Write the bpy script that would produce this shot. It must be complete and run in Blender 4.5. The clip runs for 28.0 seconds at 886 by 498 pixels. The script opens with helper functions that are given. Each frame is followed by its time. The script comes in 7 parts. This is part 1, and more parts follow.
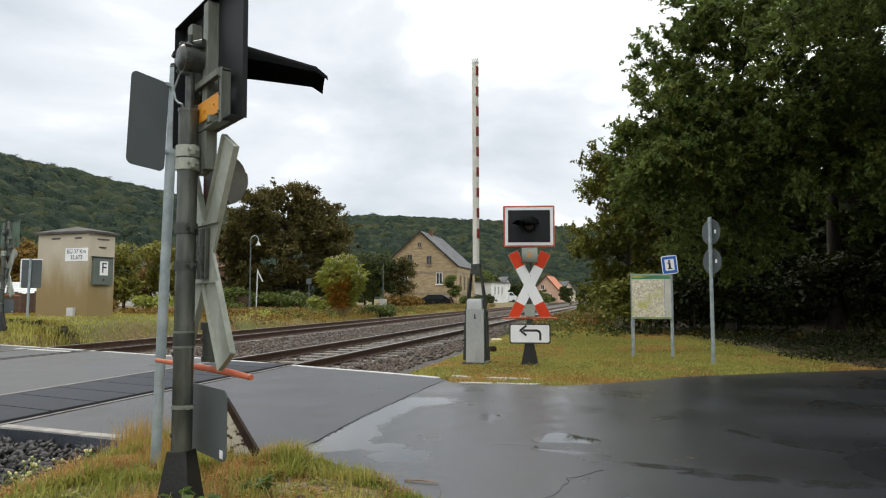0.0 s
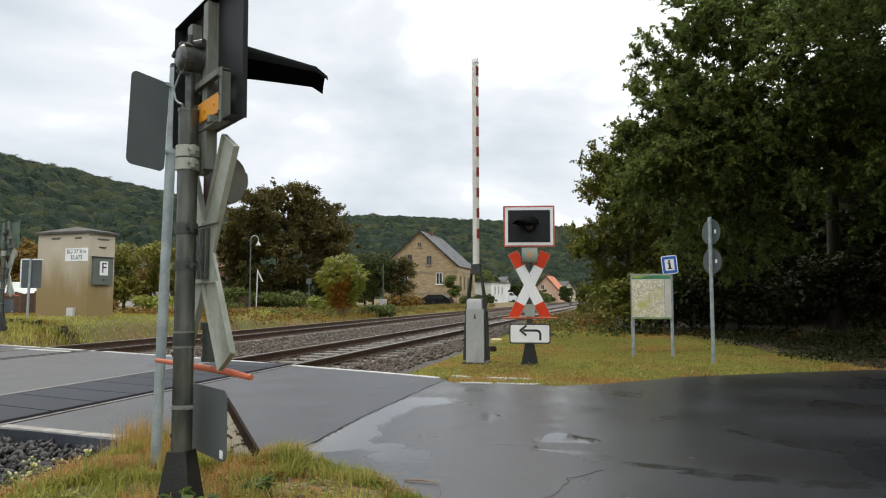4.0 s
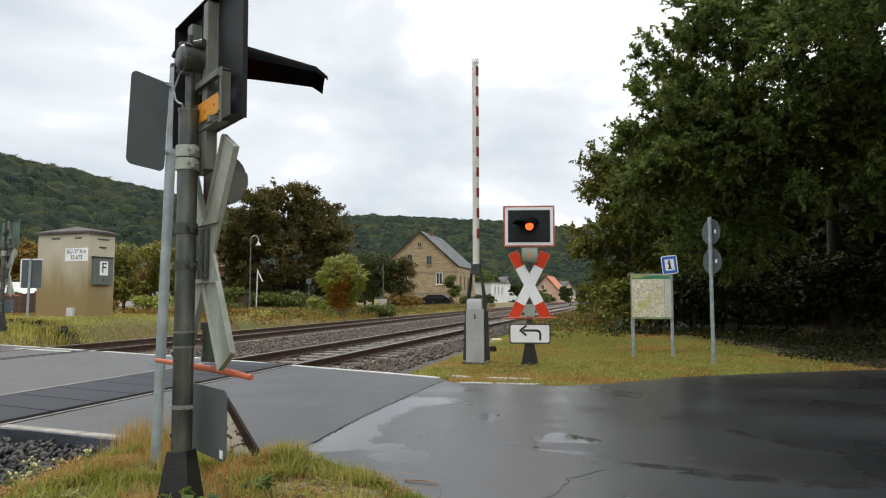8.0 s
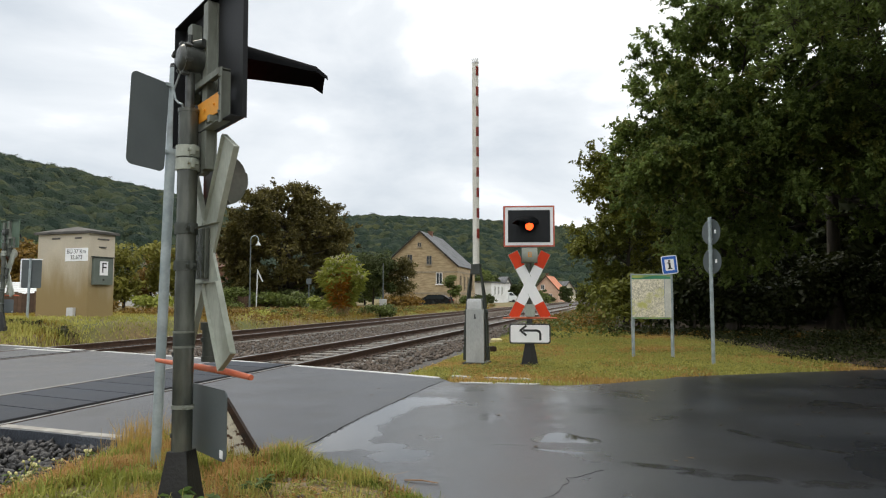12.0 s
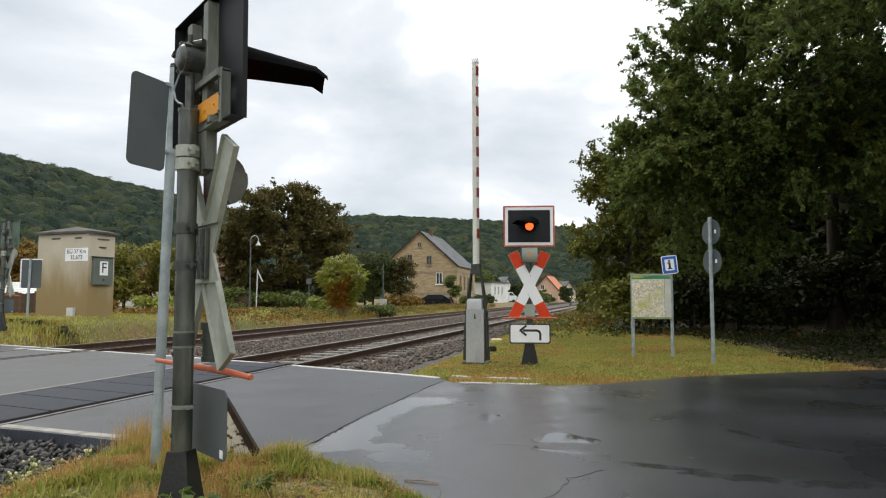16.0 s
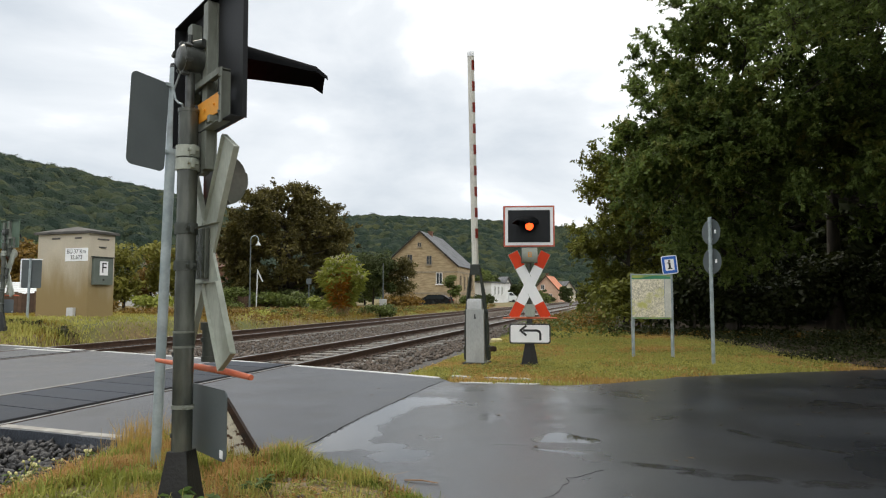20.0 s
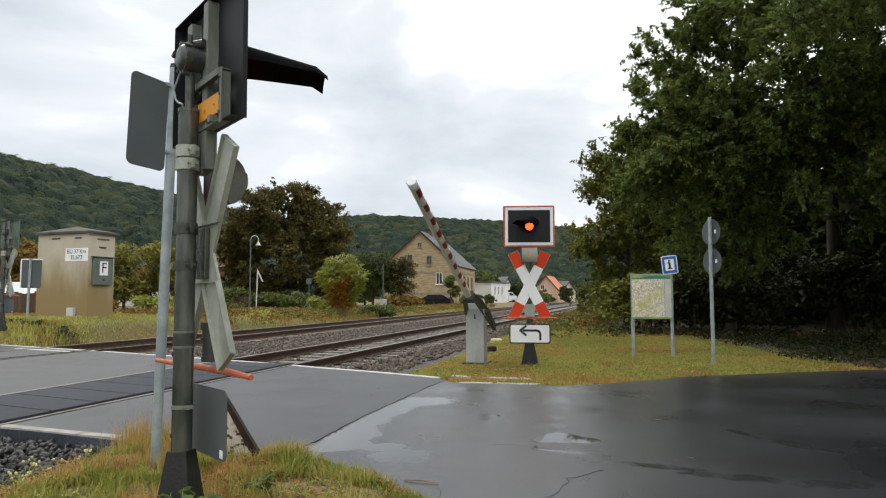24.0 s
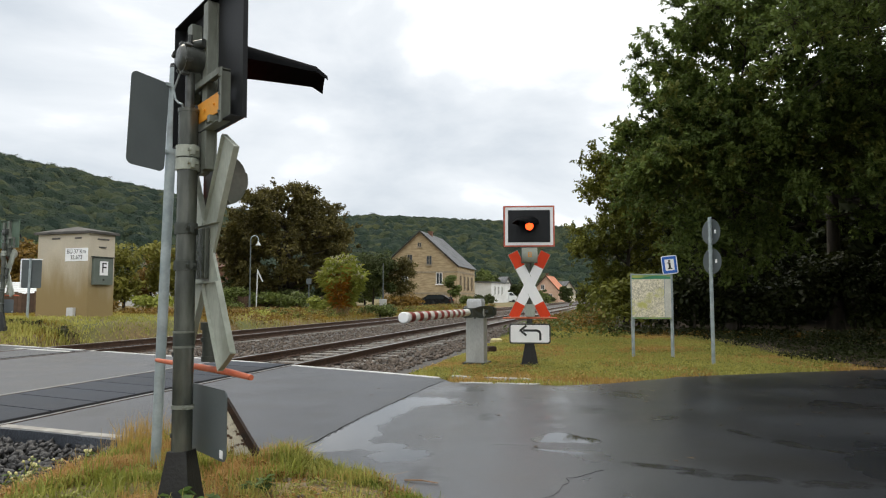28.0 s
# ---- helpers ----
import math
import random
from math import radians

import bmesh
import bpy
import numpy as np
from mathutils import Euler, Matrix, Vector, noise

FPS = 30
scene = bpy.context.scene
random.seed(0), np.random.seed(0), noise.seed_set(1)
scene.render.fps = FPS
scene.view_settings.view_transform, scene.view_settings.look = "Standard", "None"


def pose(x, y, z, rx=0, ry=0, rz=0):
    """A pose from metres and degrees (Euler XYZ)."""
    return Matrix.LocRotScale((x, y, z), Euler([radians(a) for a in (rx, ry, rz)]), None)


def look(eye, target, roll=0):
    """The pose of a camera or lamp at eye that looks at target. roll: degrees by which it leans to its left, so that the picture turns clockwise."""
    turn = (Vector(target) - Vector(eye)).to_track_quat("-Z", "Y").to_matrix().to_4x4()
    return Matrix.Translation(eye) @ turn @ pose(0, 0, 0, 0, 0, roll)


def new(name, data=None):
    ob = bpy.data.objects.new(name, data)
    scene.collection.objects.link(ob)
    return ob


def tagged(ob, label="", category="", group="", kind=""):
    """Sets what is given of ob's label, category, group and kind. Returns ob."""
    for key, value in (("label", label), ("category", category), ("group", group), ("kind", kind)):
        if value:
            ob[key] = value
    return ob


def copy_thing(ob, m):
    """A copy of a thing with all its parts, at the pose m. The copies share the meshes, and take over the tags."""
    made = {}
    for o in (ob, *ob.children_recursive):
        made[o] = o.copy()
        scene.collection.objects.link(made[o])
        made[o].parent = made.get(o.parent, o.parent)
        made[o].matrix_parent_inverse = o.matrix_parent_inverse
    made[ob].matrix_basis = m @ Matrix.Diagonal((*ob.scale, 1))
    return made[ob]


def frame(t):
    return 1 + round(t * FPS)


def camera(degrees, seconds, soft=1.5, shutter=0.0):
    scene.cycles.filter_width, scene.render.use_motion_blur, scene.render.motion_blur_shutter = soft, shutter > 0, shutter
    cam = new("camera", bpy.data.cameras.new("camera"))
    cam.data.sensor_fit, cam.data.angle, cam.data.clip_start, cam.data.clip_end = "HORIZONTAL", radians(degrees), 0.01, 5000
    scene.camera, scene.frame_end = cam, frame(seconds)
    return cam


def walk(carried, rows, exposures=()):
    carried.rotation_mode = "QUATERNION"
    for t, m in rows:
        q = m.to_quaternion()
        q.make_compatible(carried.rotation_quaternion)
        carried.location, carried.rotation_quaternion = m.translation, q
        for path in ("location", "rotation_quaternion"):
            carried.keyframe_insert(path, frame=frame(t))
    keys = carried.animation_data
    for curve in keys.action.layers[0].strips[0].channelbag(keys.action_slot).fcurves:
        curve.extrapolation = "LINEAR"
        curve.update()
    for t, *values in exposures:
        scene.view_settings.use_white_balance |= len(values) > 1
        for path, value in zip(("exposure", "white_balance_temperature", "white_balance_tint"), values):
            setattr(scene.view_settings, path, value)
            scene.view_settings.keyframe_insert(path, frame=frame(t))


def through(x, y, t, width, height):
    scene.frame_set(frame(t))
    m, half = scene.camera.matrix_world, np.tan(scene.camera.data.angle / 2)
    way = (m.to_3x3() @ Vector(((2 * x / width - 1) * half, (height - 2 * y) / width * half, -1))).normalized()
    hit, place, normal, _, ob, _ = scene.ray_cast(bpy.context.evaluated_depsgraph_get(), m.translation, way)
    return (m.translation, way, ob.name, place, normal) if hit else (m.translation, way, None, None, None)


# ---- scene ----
# Camera on a tripod at the verge of the road, looking across the level crossing.
cam = camera(66.32, 28.0, soft=1.15)
CAM_POSE = pose(0, 0, 1.08, 90 + 4.05, 0, 0)
walk(cam, [(0.0, CAM_POSE), (28.0, CAM_POSE)])

# ---- light: overcast autumn day ----
world = bpy.data.worlds.new("overcast_sky")
scene.world = world
world.use_nodes = True
wn, wl = world.node_tree.nodes, world.node_tree.links
wn.clear()
w_out = wn.new("ShaderNodeOutputWorld")
w_sky = wn.new("ShaderNodeTexSky")
w_sky.sky_type, w_sky.sun_disc = "NISHITA", False
w_sky.sun_elevation, w_sky.sun_rotation = radians(48), radians(-40)
w_bg = wn.new("ShaderNodeBackground")
w_bg.inputs["Strength"].default_value = 0.08
wl.new(w_sky.outputs["Color"], w_bg.inputs["Color"])
w_tc = wn.new("ShaderNodeTexCoord")
w_map = wn.new("ShaderNodeMapping")
w_map.inputs["Scale"].default_value = (1.0, 1.0, 2.6)
w_map.inputs["Location"].default_value = (0.35, 0.2, 0.1)
wl.new(w_tc.outputs["Generated"], w_map.inputs["Vector"])
w_noise = wn.new("ShaderNodeTexNoise")
w_noise.inputs["Scale"].default_value = 2.3
w_noise.inputs["Detail"].default_value = 7.0
w_noise.inputs["Roughness"].default_value = 0.52
w_noise.inputs["Distortion"].default_value = 0.3
wl.new(w_map.outputs["Vector"], w_noise.inputs["Vector"])
# an overcast dome: brighter towards the zenith and towards the thinner cloud over the wood
w_slope = wn.new("ShaderNodeVectorMath")
w_slope.operation = "DOT_PRODUCT"
w_slope.inputs[1].default_value = (0.24, -0.10, 0.46)
wl.new(w_tc.outputs["Generated"], w_slope.inputs[0])
w_sum = wn.new("ShaderNodeMath")
w_sum.operation = "MULTIPLY_ADD"
w_sum.inputs[1].default_value = 1.5
wl.new(w_noise.outputs["Fac"], w_sum.inputs[0])
w_base = wn.new("ShaderNodeMath")
w_base.operation = "SUBTRACT"
w_base.inputs[1].default_value = 0.175
wl.new(w_slope.outputs["Value"], w_base.inputs[0])
wl.new(w_base.outputs["Value"], w_sum.inputs[2])
w_ramp = wn.new("ShaderNodeValToRGB")
we = w_ramp.color_ramp.elements
we[0].position, we[0].color = 0.30, (0.280, 0.308, 0.338, 1)
we[1].position, we[1].color = 1.0, (0.80, 0.81, 0.80, 1)
w_mid = we.new(0.62)
w_mid.color = (0.40, 0.418, 0.435, 1)
w_high = we.new(0.74)
w_high.color = (0.52, 0.53, 0.53, 1)
wl.new(w_sum.outputs["Value"], w_ramp.inputs["Fac"])
w_cloud = wn.new("ShaderNodeBackground")
w_cloud.inputs["Strength"].default_value = 2.34
wl.new(w_ramp.outputs["Color"], w_cloud.inputs["Color"])
w_mix = wn.new("ShaderNodeMixShader")
w_mix.inputs["Fac"].default_value = 0.93
wl.new(w_bg.outputs["Background"], w_mix.inputs[1])
wl.new(w_cloud.outputs["Background"], w_mix.inputs[2])
wl.new(w_mix.outputs["Shader"], w_out.inputs["Surface"])

sun = new("sun", bpy.data.lights.new("sun", "SUN"))
sun.data.energy, sun.data.angle, sun.data.color = 1.0, radians(25), (1.0, 0.89, 0.72)
sun.matrix_world = look((-30, 36, 52), (0, 0, 0))
scene.view_settings.exposure = 0.0

# ---- small helpers ----
RNG = np.random.default_rng(7)


def big_mesh(name, verts, tris, material):
    """A mesh from numpy arrays of points and triangles or quads."""
    me = bpy.data.meshes.new(name)
    verts, tris = np.asarray(verts, np.float32), np.asarray(tris, np.int32)
    n, k = tris.shape
    me.vertices.add(len(verts))
    me.vertices.foreach_set("co", verts.ravel())
    me.loops.add(n * k)
    me.loops.foreach_set("vertex_index", tris.ravel())
    me.polygons.add(n)
    me.polygons.foreach_set("loop_start", np.arange(0, n * k, k, dtype=np.int32))
    me.update(calc_edges=True)
    me.validate()
    me.materials.append(material)
    return me


def smooth(me, limit=40):
    me.shade_smooth()
    bm = bmesh.new()
    bm.from_mesh(me)
    for e in bm.edges:
        if len(e.link_faces) == 2 and e.calc_face_angle(0) > radians(limit):
            e.smooth = False
    bm.to_mesh(me)
    bm.free()


def part(name, bm, material, parent=None, label="", soft=False):
    """Links a bmesh as one mesh object under a thing or a part."""
    me = bpy.data.meshes.new(name)
    bmesh.ops.recalc_face_normals(bm, faces=bm.faces)
    bm.to_mesh(me)
    bm.free()
    me.materials.append(material)
    if soft:
        smooth(me)
    ob = new(name, me)
    ob.parent = parent
    if label:
        ob["label"] = label
    return ob


def share(name, me, parent, m, label=""):
    ob = new(name, me)
    ob.parent = parent
    ob.matrix_basis = m
    if label:
        ob["label"] = label
    return ob


def thing(name, m, label, category, group="", kind=""):
    ob = new(name)
    ob.empty_display_size = 0.1
    ob.matrix_basis = m
    return tagged(ob, label, category, group, kind)


def box(bm, c, s, m=None, bevel=0.0):
    """A box of size s round c, turned by m, with bevelled edges."""
    made = bmesh.ops.create_cube(bm, size=1.0)["verts"]
    bmesh.ops.transform(bm, matrix=Matrix.Diagonal((*s, 1)), verts=made)
    if bevel:
        edges = list({e for v in made for e in v.link_edges})
        out = bmesh.ops.bevel(bm, geom=edges, offset=bevel, segments=2, profile=0.6, affect="EDGES")
        made = list({v for f in out["faces"] for v in f.verts} | {v for v in made if v.is_valid})
    full = Matrix.Translation(c) @ (m if m else Matrix())
    bmesh.ops.transform(bm, matrix=full, verts=made)
    return bm


def tube(bm, points, radii, sides=10, cap=True):
    """A tapered tube along points."""
    pts = [Vector(p) for p in points]
    rings = []
    side = None
    for i, p in enumerate(pts):
        way = (pts[min(i + 1, len(pts) - 1)] - pts[max(i - 1, 0)]).normalized()
        if side is None:
            side = way.orthogonal().normalized()
        else:
            side = (side - way * side.dot(way)).normalized()
        up = way.cross(side)
        ring = [bm.verts.new(p + (side * math.cos(a) + up * math.sin(a)) * radii[i]) for a in (2 * math.pi * k / sides for k in range(sides))]
        rings.append(ring)
    for a, b in zip(rings, rings[1:]):
        for k in range(sides):
            bm.faces.new((a[k], a[(k + 1) % sides], b[(k + 1) % sides], b[k]))
    if cap:
        bm.faces.new(rings[0][::-1])
        bm.faces.new(rings[-1])
    return bm


def plate(bm, outline, y0, y1, m=None):
    """A slab: an outline in x and z, from y0 to y1."""
    front = [bm.verts.new((x, y0, z)) for x, z in outline]
    back = [bm.verts.new((x, y1, z)) for x, z in outline]
    bm.faces.new(front)
    bm.faces.new(back[::-1])
    n = len(outline)
    for k in range(n):
        bm.faces.new((front[k], back[k], back[(k + 1) % n], front[(k + 1) % n]))
    if m:
        bmesh.ops.transform(bm, matrix=m, verts=front + back)
    return bm


def round_rect(w, h, r, cx=0.0, cz=0.0, n=5):
    out = []
    for sx, sz, a0 in ((1, 1, 0), (-1, 1, 90), (-1, -1, 180), (1, -1, 270)):
        for k in range(n + 1):
            a = radians(a0 + 90 * k / n)
            out.append((cx + sx * (w / 2 - r) + r * math.cos(a), cz + sz * (h / 2 - r) + r * math.sin(a)))
    return out


def circle(r, cx=0.0, cz=0.0, n=28):
    return [(cx + r * math.cos(2 * math.pi * k / n), cz + r * math.sin(2 * math.pi * k / n)) for k in range(n)]


def letters(name, body, size, material, parent, m, label=""):
    cu = bpy.data.curves.new(name, "FONT")
    cu.body, cu.size, cu.align_x, cu.align_y, cu.extrude = body, size, "CENTER", "CENTER", 0.002
    ob = new(name, cu)
    dg = bpy.context.evaluated_depsgraph_get()
    me = bpy.data.meshes.new_from_object(ob.evaluated_get(dg))
    bpy.data.objects.remove(ob)
    me.materials.clear()
    me.materials.append(material)
    return share(name, me, parent, m, label)


# ---- materials ----
def mat(name, a, b, scale=8.0, rough=0.6, metal=0.0, bump=0.0, bump_scale=60.0, spread=(0.35, 0.65), fine=0.25, stain=None,
        stain_scale=1.5, stain_cut=(0.55, 0.75), vary=0.0, island=0.0, rough_vary=0.1, spec=0.5, squash=(1, 1, 1), wet=0.0, film=0.30):
    """Two scales of variation between colours a and b, stains, relief; vary: by object; island: by loose piece."""
    m = bpy.data.materials.new(name)
    m.use_nodes = True
    n, l = m.node_tree.nodes, m.node_tree.links
    bs = n["Principled BSDF"]
    tc = n.new("ShaderNodeTexCoord")
    mp = n.new("ShaderNodeMapping")
    mp.inputs["Scale"].default_value = squash
    l.new(tc.outputs["Object"], mp.inputs["Vector"])
    n1 = n.new("ShaderNodeTexNoise")
    n1.inputs["Scale"].default_value, n1.inputs["Detail"].default_value = scale, 6
    l.new(mp.outputs["Vector"], n1.inputs["Vector"])
    rp = n.new("ShaderNodeValToRGB")
    rp.color_ramp.elements[0].position, rp.color_ramp.elements[1].position = spread
    rp.color_ramp.elements[0].color, rp.color_ramp.elements[1].color = (*a, 1), (*b, 1)
    l.new(n1.outputs["Fac"], rp.inputs["Fac"])
    col = rp.outputs["Color"]
    n2 = n.new("ShaderNodeTexNoise")
    n2.inputs["Scale"].default_value, n2.inputs["Detail"].default_value = bump_scale, 4
    l.new(mp.outputs["Vector"], n2.inputs["Vector"])

    def scaled(colour, socket, low, high, sharp=0.0):
        mr = n.new("ShaderNodeMapRange")
        mr.inputs["From Min"].default_value, mr.inputs["From Max"].default_value = sharp, 1 - sharp
        mr.inputs["To Min"].default_value, mr.inputs["To Max"].default_value = low, high
        l.new(socket, mr.inputs["Value"])
        mx = n.new("ShaderNodeVectorMath")
        mx.operation = "SCALE"
        l.new(colour, mx.inputs[0])
        l.new(mr.outputs["Result"], mx.inputs["Scale"])
        return mx.outputs["Vector"]

    if fine:
        col = scaled(col, n2.outputs["Fac"], 1 - min(fine, 0.75), 1 + min(fine, 0.75), 0.3 if fine > 0.9 else 0.0)
    if stain:
        n3 = n.new("ShaderNodeTexNoise")
        n3.inputs["Scale"].default_value, n3.inputs["Detail"].default_value = stain_scale, 8
        l.new(mp.outputs["Vector"], n3.inputs["Vector"])
        r3 = n.new("ShaderNodeMapRange")
        r3.inputs["From Min"].default_value, r3.inputs["From Max"].default_value = stain_cut
        l.new(n3.outputs["Fac"], r3.inputs["Value"])
        mx = n.new("ShaderNodeMix")
        mx.data_type = "RGBA"
        l.new(r3.outputs["Result"], mx.inputs["Factor"])
        l.new(col, mx.inputs["A"])
        mx.inputs["B"].default_value = (*stain, 1)
        col = mx.outputs["Result"]
    if vary:
        oi = n.new("ShaderNodeObjectInfo")
        col = scaled(col, oi.outputs["Random"], 1 - vary, 1 + vary)
    if island:
        ge = n.new("ShaderNodeNewGeometry")
        col = scaled(col, ge.outputs["Random Per Island"], 1 - island, 1 + island)
    l.new(col, bs.inputs["Base Color"])
    if rough_vary:
        rr = n.new("ShaderNodeMapRange")
        rr.inputs["To Min"].default_value, rr.inputs["To Max"].default_value = max(rough - rough_vary, 0.02), min(rough + rough_vary, 1)
        l.new(n1.outputs["Fac"], rr.inputs["Value"])
        l.new(rr.outputs["Result"], bs.inputs["Roughness"])
    else:
        bs.inputs["Roughness"].default_value = rough
    bs.inputs["Metallic"].default_value = metal
    bs.inputs["Specular IOR Level"].default_value = spec
    bs.inputs["Coat Weight"].default_value, bs.inputs["Coat Roughness"].default_value = wet, film
    if bump:
        bp = n.new("ShaderNodeBump")
        bp.inputs["Strength"].default_value, bp.inputs["Distance"].default_value = bump, 0.01
        l.new(n2.outputs["Fac"], bp.inputs["Height"])
        l.new(bp.outputs["Normal"], bs.inputs["Normal"])
        if wet:
            l.new(bp.outputs["Normal"], bs.inputs["Coat Normal"])
    return m


def leaf_mat(name, a, b, c, scale=0.5, through=0.25, rough=0.5):
    """Leaves: colour by leaf and by patches of the crown, with light coming through."""
    m = bpy.data.materials.new(name)
    m.use_nodes = True
    n, l = m.node_tree.nodes, m.node_tree.links
    bs = n["Principled BSDF"]
    ge = n.new("ShaderNodeNewGeometry")
    rp = n.new("ShaderNodeValToRGB")
    e = rp.color_ramp.elements
    e[0].position, e[0].color, e[1].position, e[1].color = 0.0, (*a, 1), 0.9, (*b, 1)
    x = rp.color_ramp.elements.new(1.0)
    x.color = (*c, 1)
    tc = n.new("ShaderNodeTexCoord")
    no = n.new("ShaderNodeTexNoise")
    no.inputs["Scale"].default_value, no.inputs["Detail"].default_value = scale, 3
    l.new(tc.outputs["Object"], no.inputs["Vector"])
    mr = n.new("ShaderNodeMapRange")
    mr.inputs["From Min"].default_value, mr.inputs["From Max"].default_value = 0.3, 0.7
    l.new(no.outputs["Fac"], mr.inputs["Value"])
    mx = n.new("ShaderNodeMix")
    mx.inputs["Factor"].default_value = 0.5
    l.new(ge.outputs["Random Per Island"], mx.inputs["A"])
    l.new(mr.outputs["Result"], mx.inputs["B"])
    l.new(mx.outputs["Result"], rp.inputs["Fac"])
    l.new(rp.outputs["Color"], bs.inputs["Base Color"])
    bs.inputs["Roughness"].default_value = rough
    bs.inputs["Specular IOR Level"].default_value = 0.2
    tr = n.new("ShaderNodeBsdfTranslucent")
    l.new(rp.outputs["Color"], tr.inputs["Color"])
    ms = n.new("ShaderNodeMixShader")
    ms.inputs["Fac"].default_value = through
    l.new(bs.outputs["BSDF"], ms.inputs[1])
    l.new(tr.outputs["BSDF"], ms.inputs[2])
    l.new(ms.outputs["Shader"], n["Material Output"].inputs["Surface"])
    return m


def glow_mat(name, colour, strength):
    m = bpy.data.materials.new(name)
    m.use_nodes = True
    bs = m.node_tree.nodes["Principled BSDF"]
    bs.inputs["Base Color"].default_value = (*colour, 1)
    bs.inputs["Emission Color"].default_value = (*colour, 1)
    bs.inputs["Emission Strength"].default_value = strength
    return m


def glass_mat(name, colour, rough=0.04):
    m = bpy.data.materials.new(name)
    m.use_nodes = True
    bs = m.node_tree.nodes["Principled BSDF"]
    bs.inputs["Base Color"].default_value = (*colour, 1)
    bs.inputs["Roughness"].default_value = rough
    return m


ASPHALT = mat("damp_asphalt", (0.028, 0.033, 0.043), (0.062, 0.070, 0.086), 1.6, 0.50, bump=0.7, bump_scale=75, fine=1.0, wet=0.04,
              stain=(0.036, 0.039, 0.044), stain_scale=1.3, stain_cut=(0.52, 0.78), rough_vary=0.2)
ASPHALT_OLD = mat("worn_damp_asphalt", (0.019, 0.021, 0.026), (0.042, 0.046, 0.054), 0.8, 0.31, bump=0.25, bump_scale=120, fine=1.0, wet=0.34, spec=0.45,
                  stain=(0.026, 0.026, 0.028), stain_scale=0.7, stain_cut=(0.5, 0.66), rough_vary=0.16, film=0.15)
PANEL = mat("rubber_panel", (0.012, 0.018, 0.030), (0.024, 0.032, 0.048), 3, 0.62, spec=0.22, bump=0.25, bump_scale=140, vary=0.2)
PAINT_WHITE = mat("road_paint", (0.48, 0.48, 0.46), (0.66, 0.66, 0.64), 9, 0.5, bump=0.2, stain=(0.2, 0.2, 0.2), stain_scale=6, stain_cut=(0.56, 0.72))
SOIL = mat("verge_soil", (0.12, 0.072, 0.032), (0.25, 0.155, 0.07), 9.0, 0.9, bump=0.8, bump_scale=30, stain=(0.12, 0.125, 0.036),
           stain_scale=0.35, stain_cut=(0.40, 0.6))
GRAVEL = mat("ballast_bed", (0.045, 0.04, 0.036), (0.11, 0.10, 0.09), 14, 0.9, bump=1.0, bump_scale=22, fine=0.5)
STONE = mat("ballast_stone", (0.052, 0.037, 0.027), (0.128, 0.098, 0.074), 9, 0.7, bump=0.5, bump_scale=60, island=0.4)
RAIL_RUST = mat("rusty_rail", (0.052, 0.028, 0.017), (0.10, 0.054, 0.032), 12, 0.75, 0.2, bump=0.4, bump_scale=80)
RAIL_TOP = mat("worn_rail_head", (0.18, 0.17, 0.16), (0.30, 0.29, 0.28), 6, 0.32, 0.9, stain=(0.1, 0.07, 0.05), stain_scale=5)
SLEEPER = mat("concrete_sleeper", (0.13, 0.12, 0.11), (0.24, 0.225, 0.20), 6, 0.85, bump=0.5, vary=0.2)
GALV = mat("galvanised_steel", (0.27, 0.325, 0.34), (0.41, 0.465, 0.48), 9, 0.45, 0.2, bump=0.1, fine=0.12, stain=(0.19, 0.195, 0.19), stain_scale=4)
POLE_GREEN = mat("weathered_green_grey_pole", (0.040, 0.046, 0.038), (0.128, 0.136, 0.115), 8, 0.25, 0.15, bump=0.22, bump_scale=50,
                 stain=(0.070, 0.052, 0.034), stain_scale=4, stain_cut=(0.5, 0.72), squash=(1, 1, 0.3))
CHANNEL = mat("grey_green_channel", (0.15, 0.165, 0.14), (0.21, 0.225, 0.195), 4, 0.5, bump=0.12, stain=(0.08, 0.085, 0.065), stain_scale=5, squash=(1, 1, 0.4))
HORN = mat("weathered_horn_enamel", (0.105, 0.118, 0.096), (0.165, 0.178, 0.150), 4, 0.34, bump=0.12, stain=(0.06, 0.058, 0.042), stain_scale=4)
CAST = mat("dark_cast_housing", (0.045, 0.050, 0.046), (0.10, 0.106, 0.098), 14, 0.32, 0.2, bump=0.4, bump_scale=40, stain=(0.03, 0.03, 0.027), stain_scale=9)
TEAL = mat("faded_teal_board_back", (0.085, 0.135, 0.095), (0.12, 0.175, 0.125), 4, 0.6, bump=0.1)
PALE_GREEN = mat("pale_green_enamel", (0.29, 0.315, 0.265), (0.39, 0.415, 0.36), 4, 0.5, 0.0, bump=0.1, stain=(0.15, 0.16, 0.12), stain_scale=3, squash=(1, 1, 0.5))
SIGN_BACK = mat("grey_sign_back", (0.080, 0.097, 0.100), (0.105, 0.122, 0.126), 3, 0.45, 0.1, bump=0.04, fine=0.05)
DARK_BOARD = mat("black_board", (0.010, 0.011, 0.013), (0.018, 0.020, 0.023), 4, 0.55, bump=0.08, spec=0.3)
HOOD = mat("black_hood", (0.008, 0.009, 0.010), (0.015, 0.016, 0.018), 5, 0.8, bump=0.08, spec=0.05)
FOOT = mat("black_painted_foot", (0.008, 0.008, 0.008), (0.018, 0.018, 0.016), 7, 0.55, bump=0.3, stain=(0.06, 0.065, 0.04), stain_scale=4, stain_cut=(0.6, 0.8))
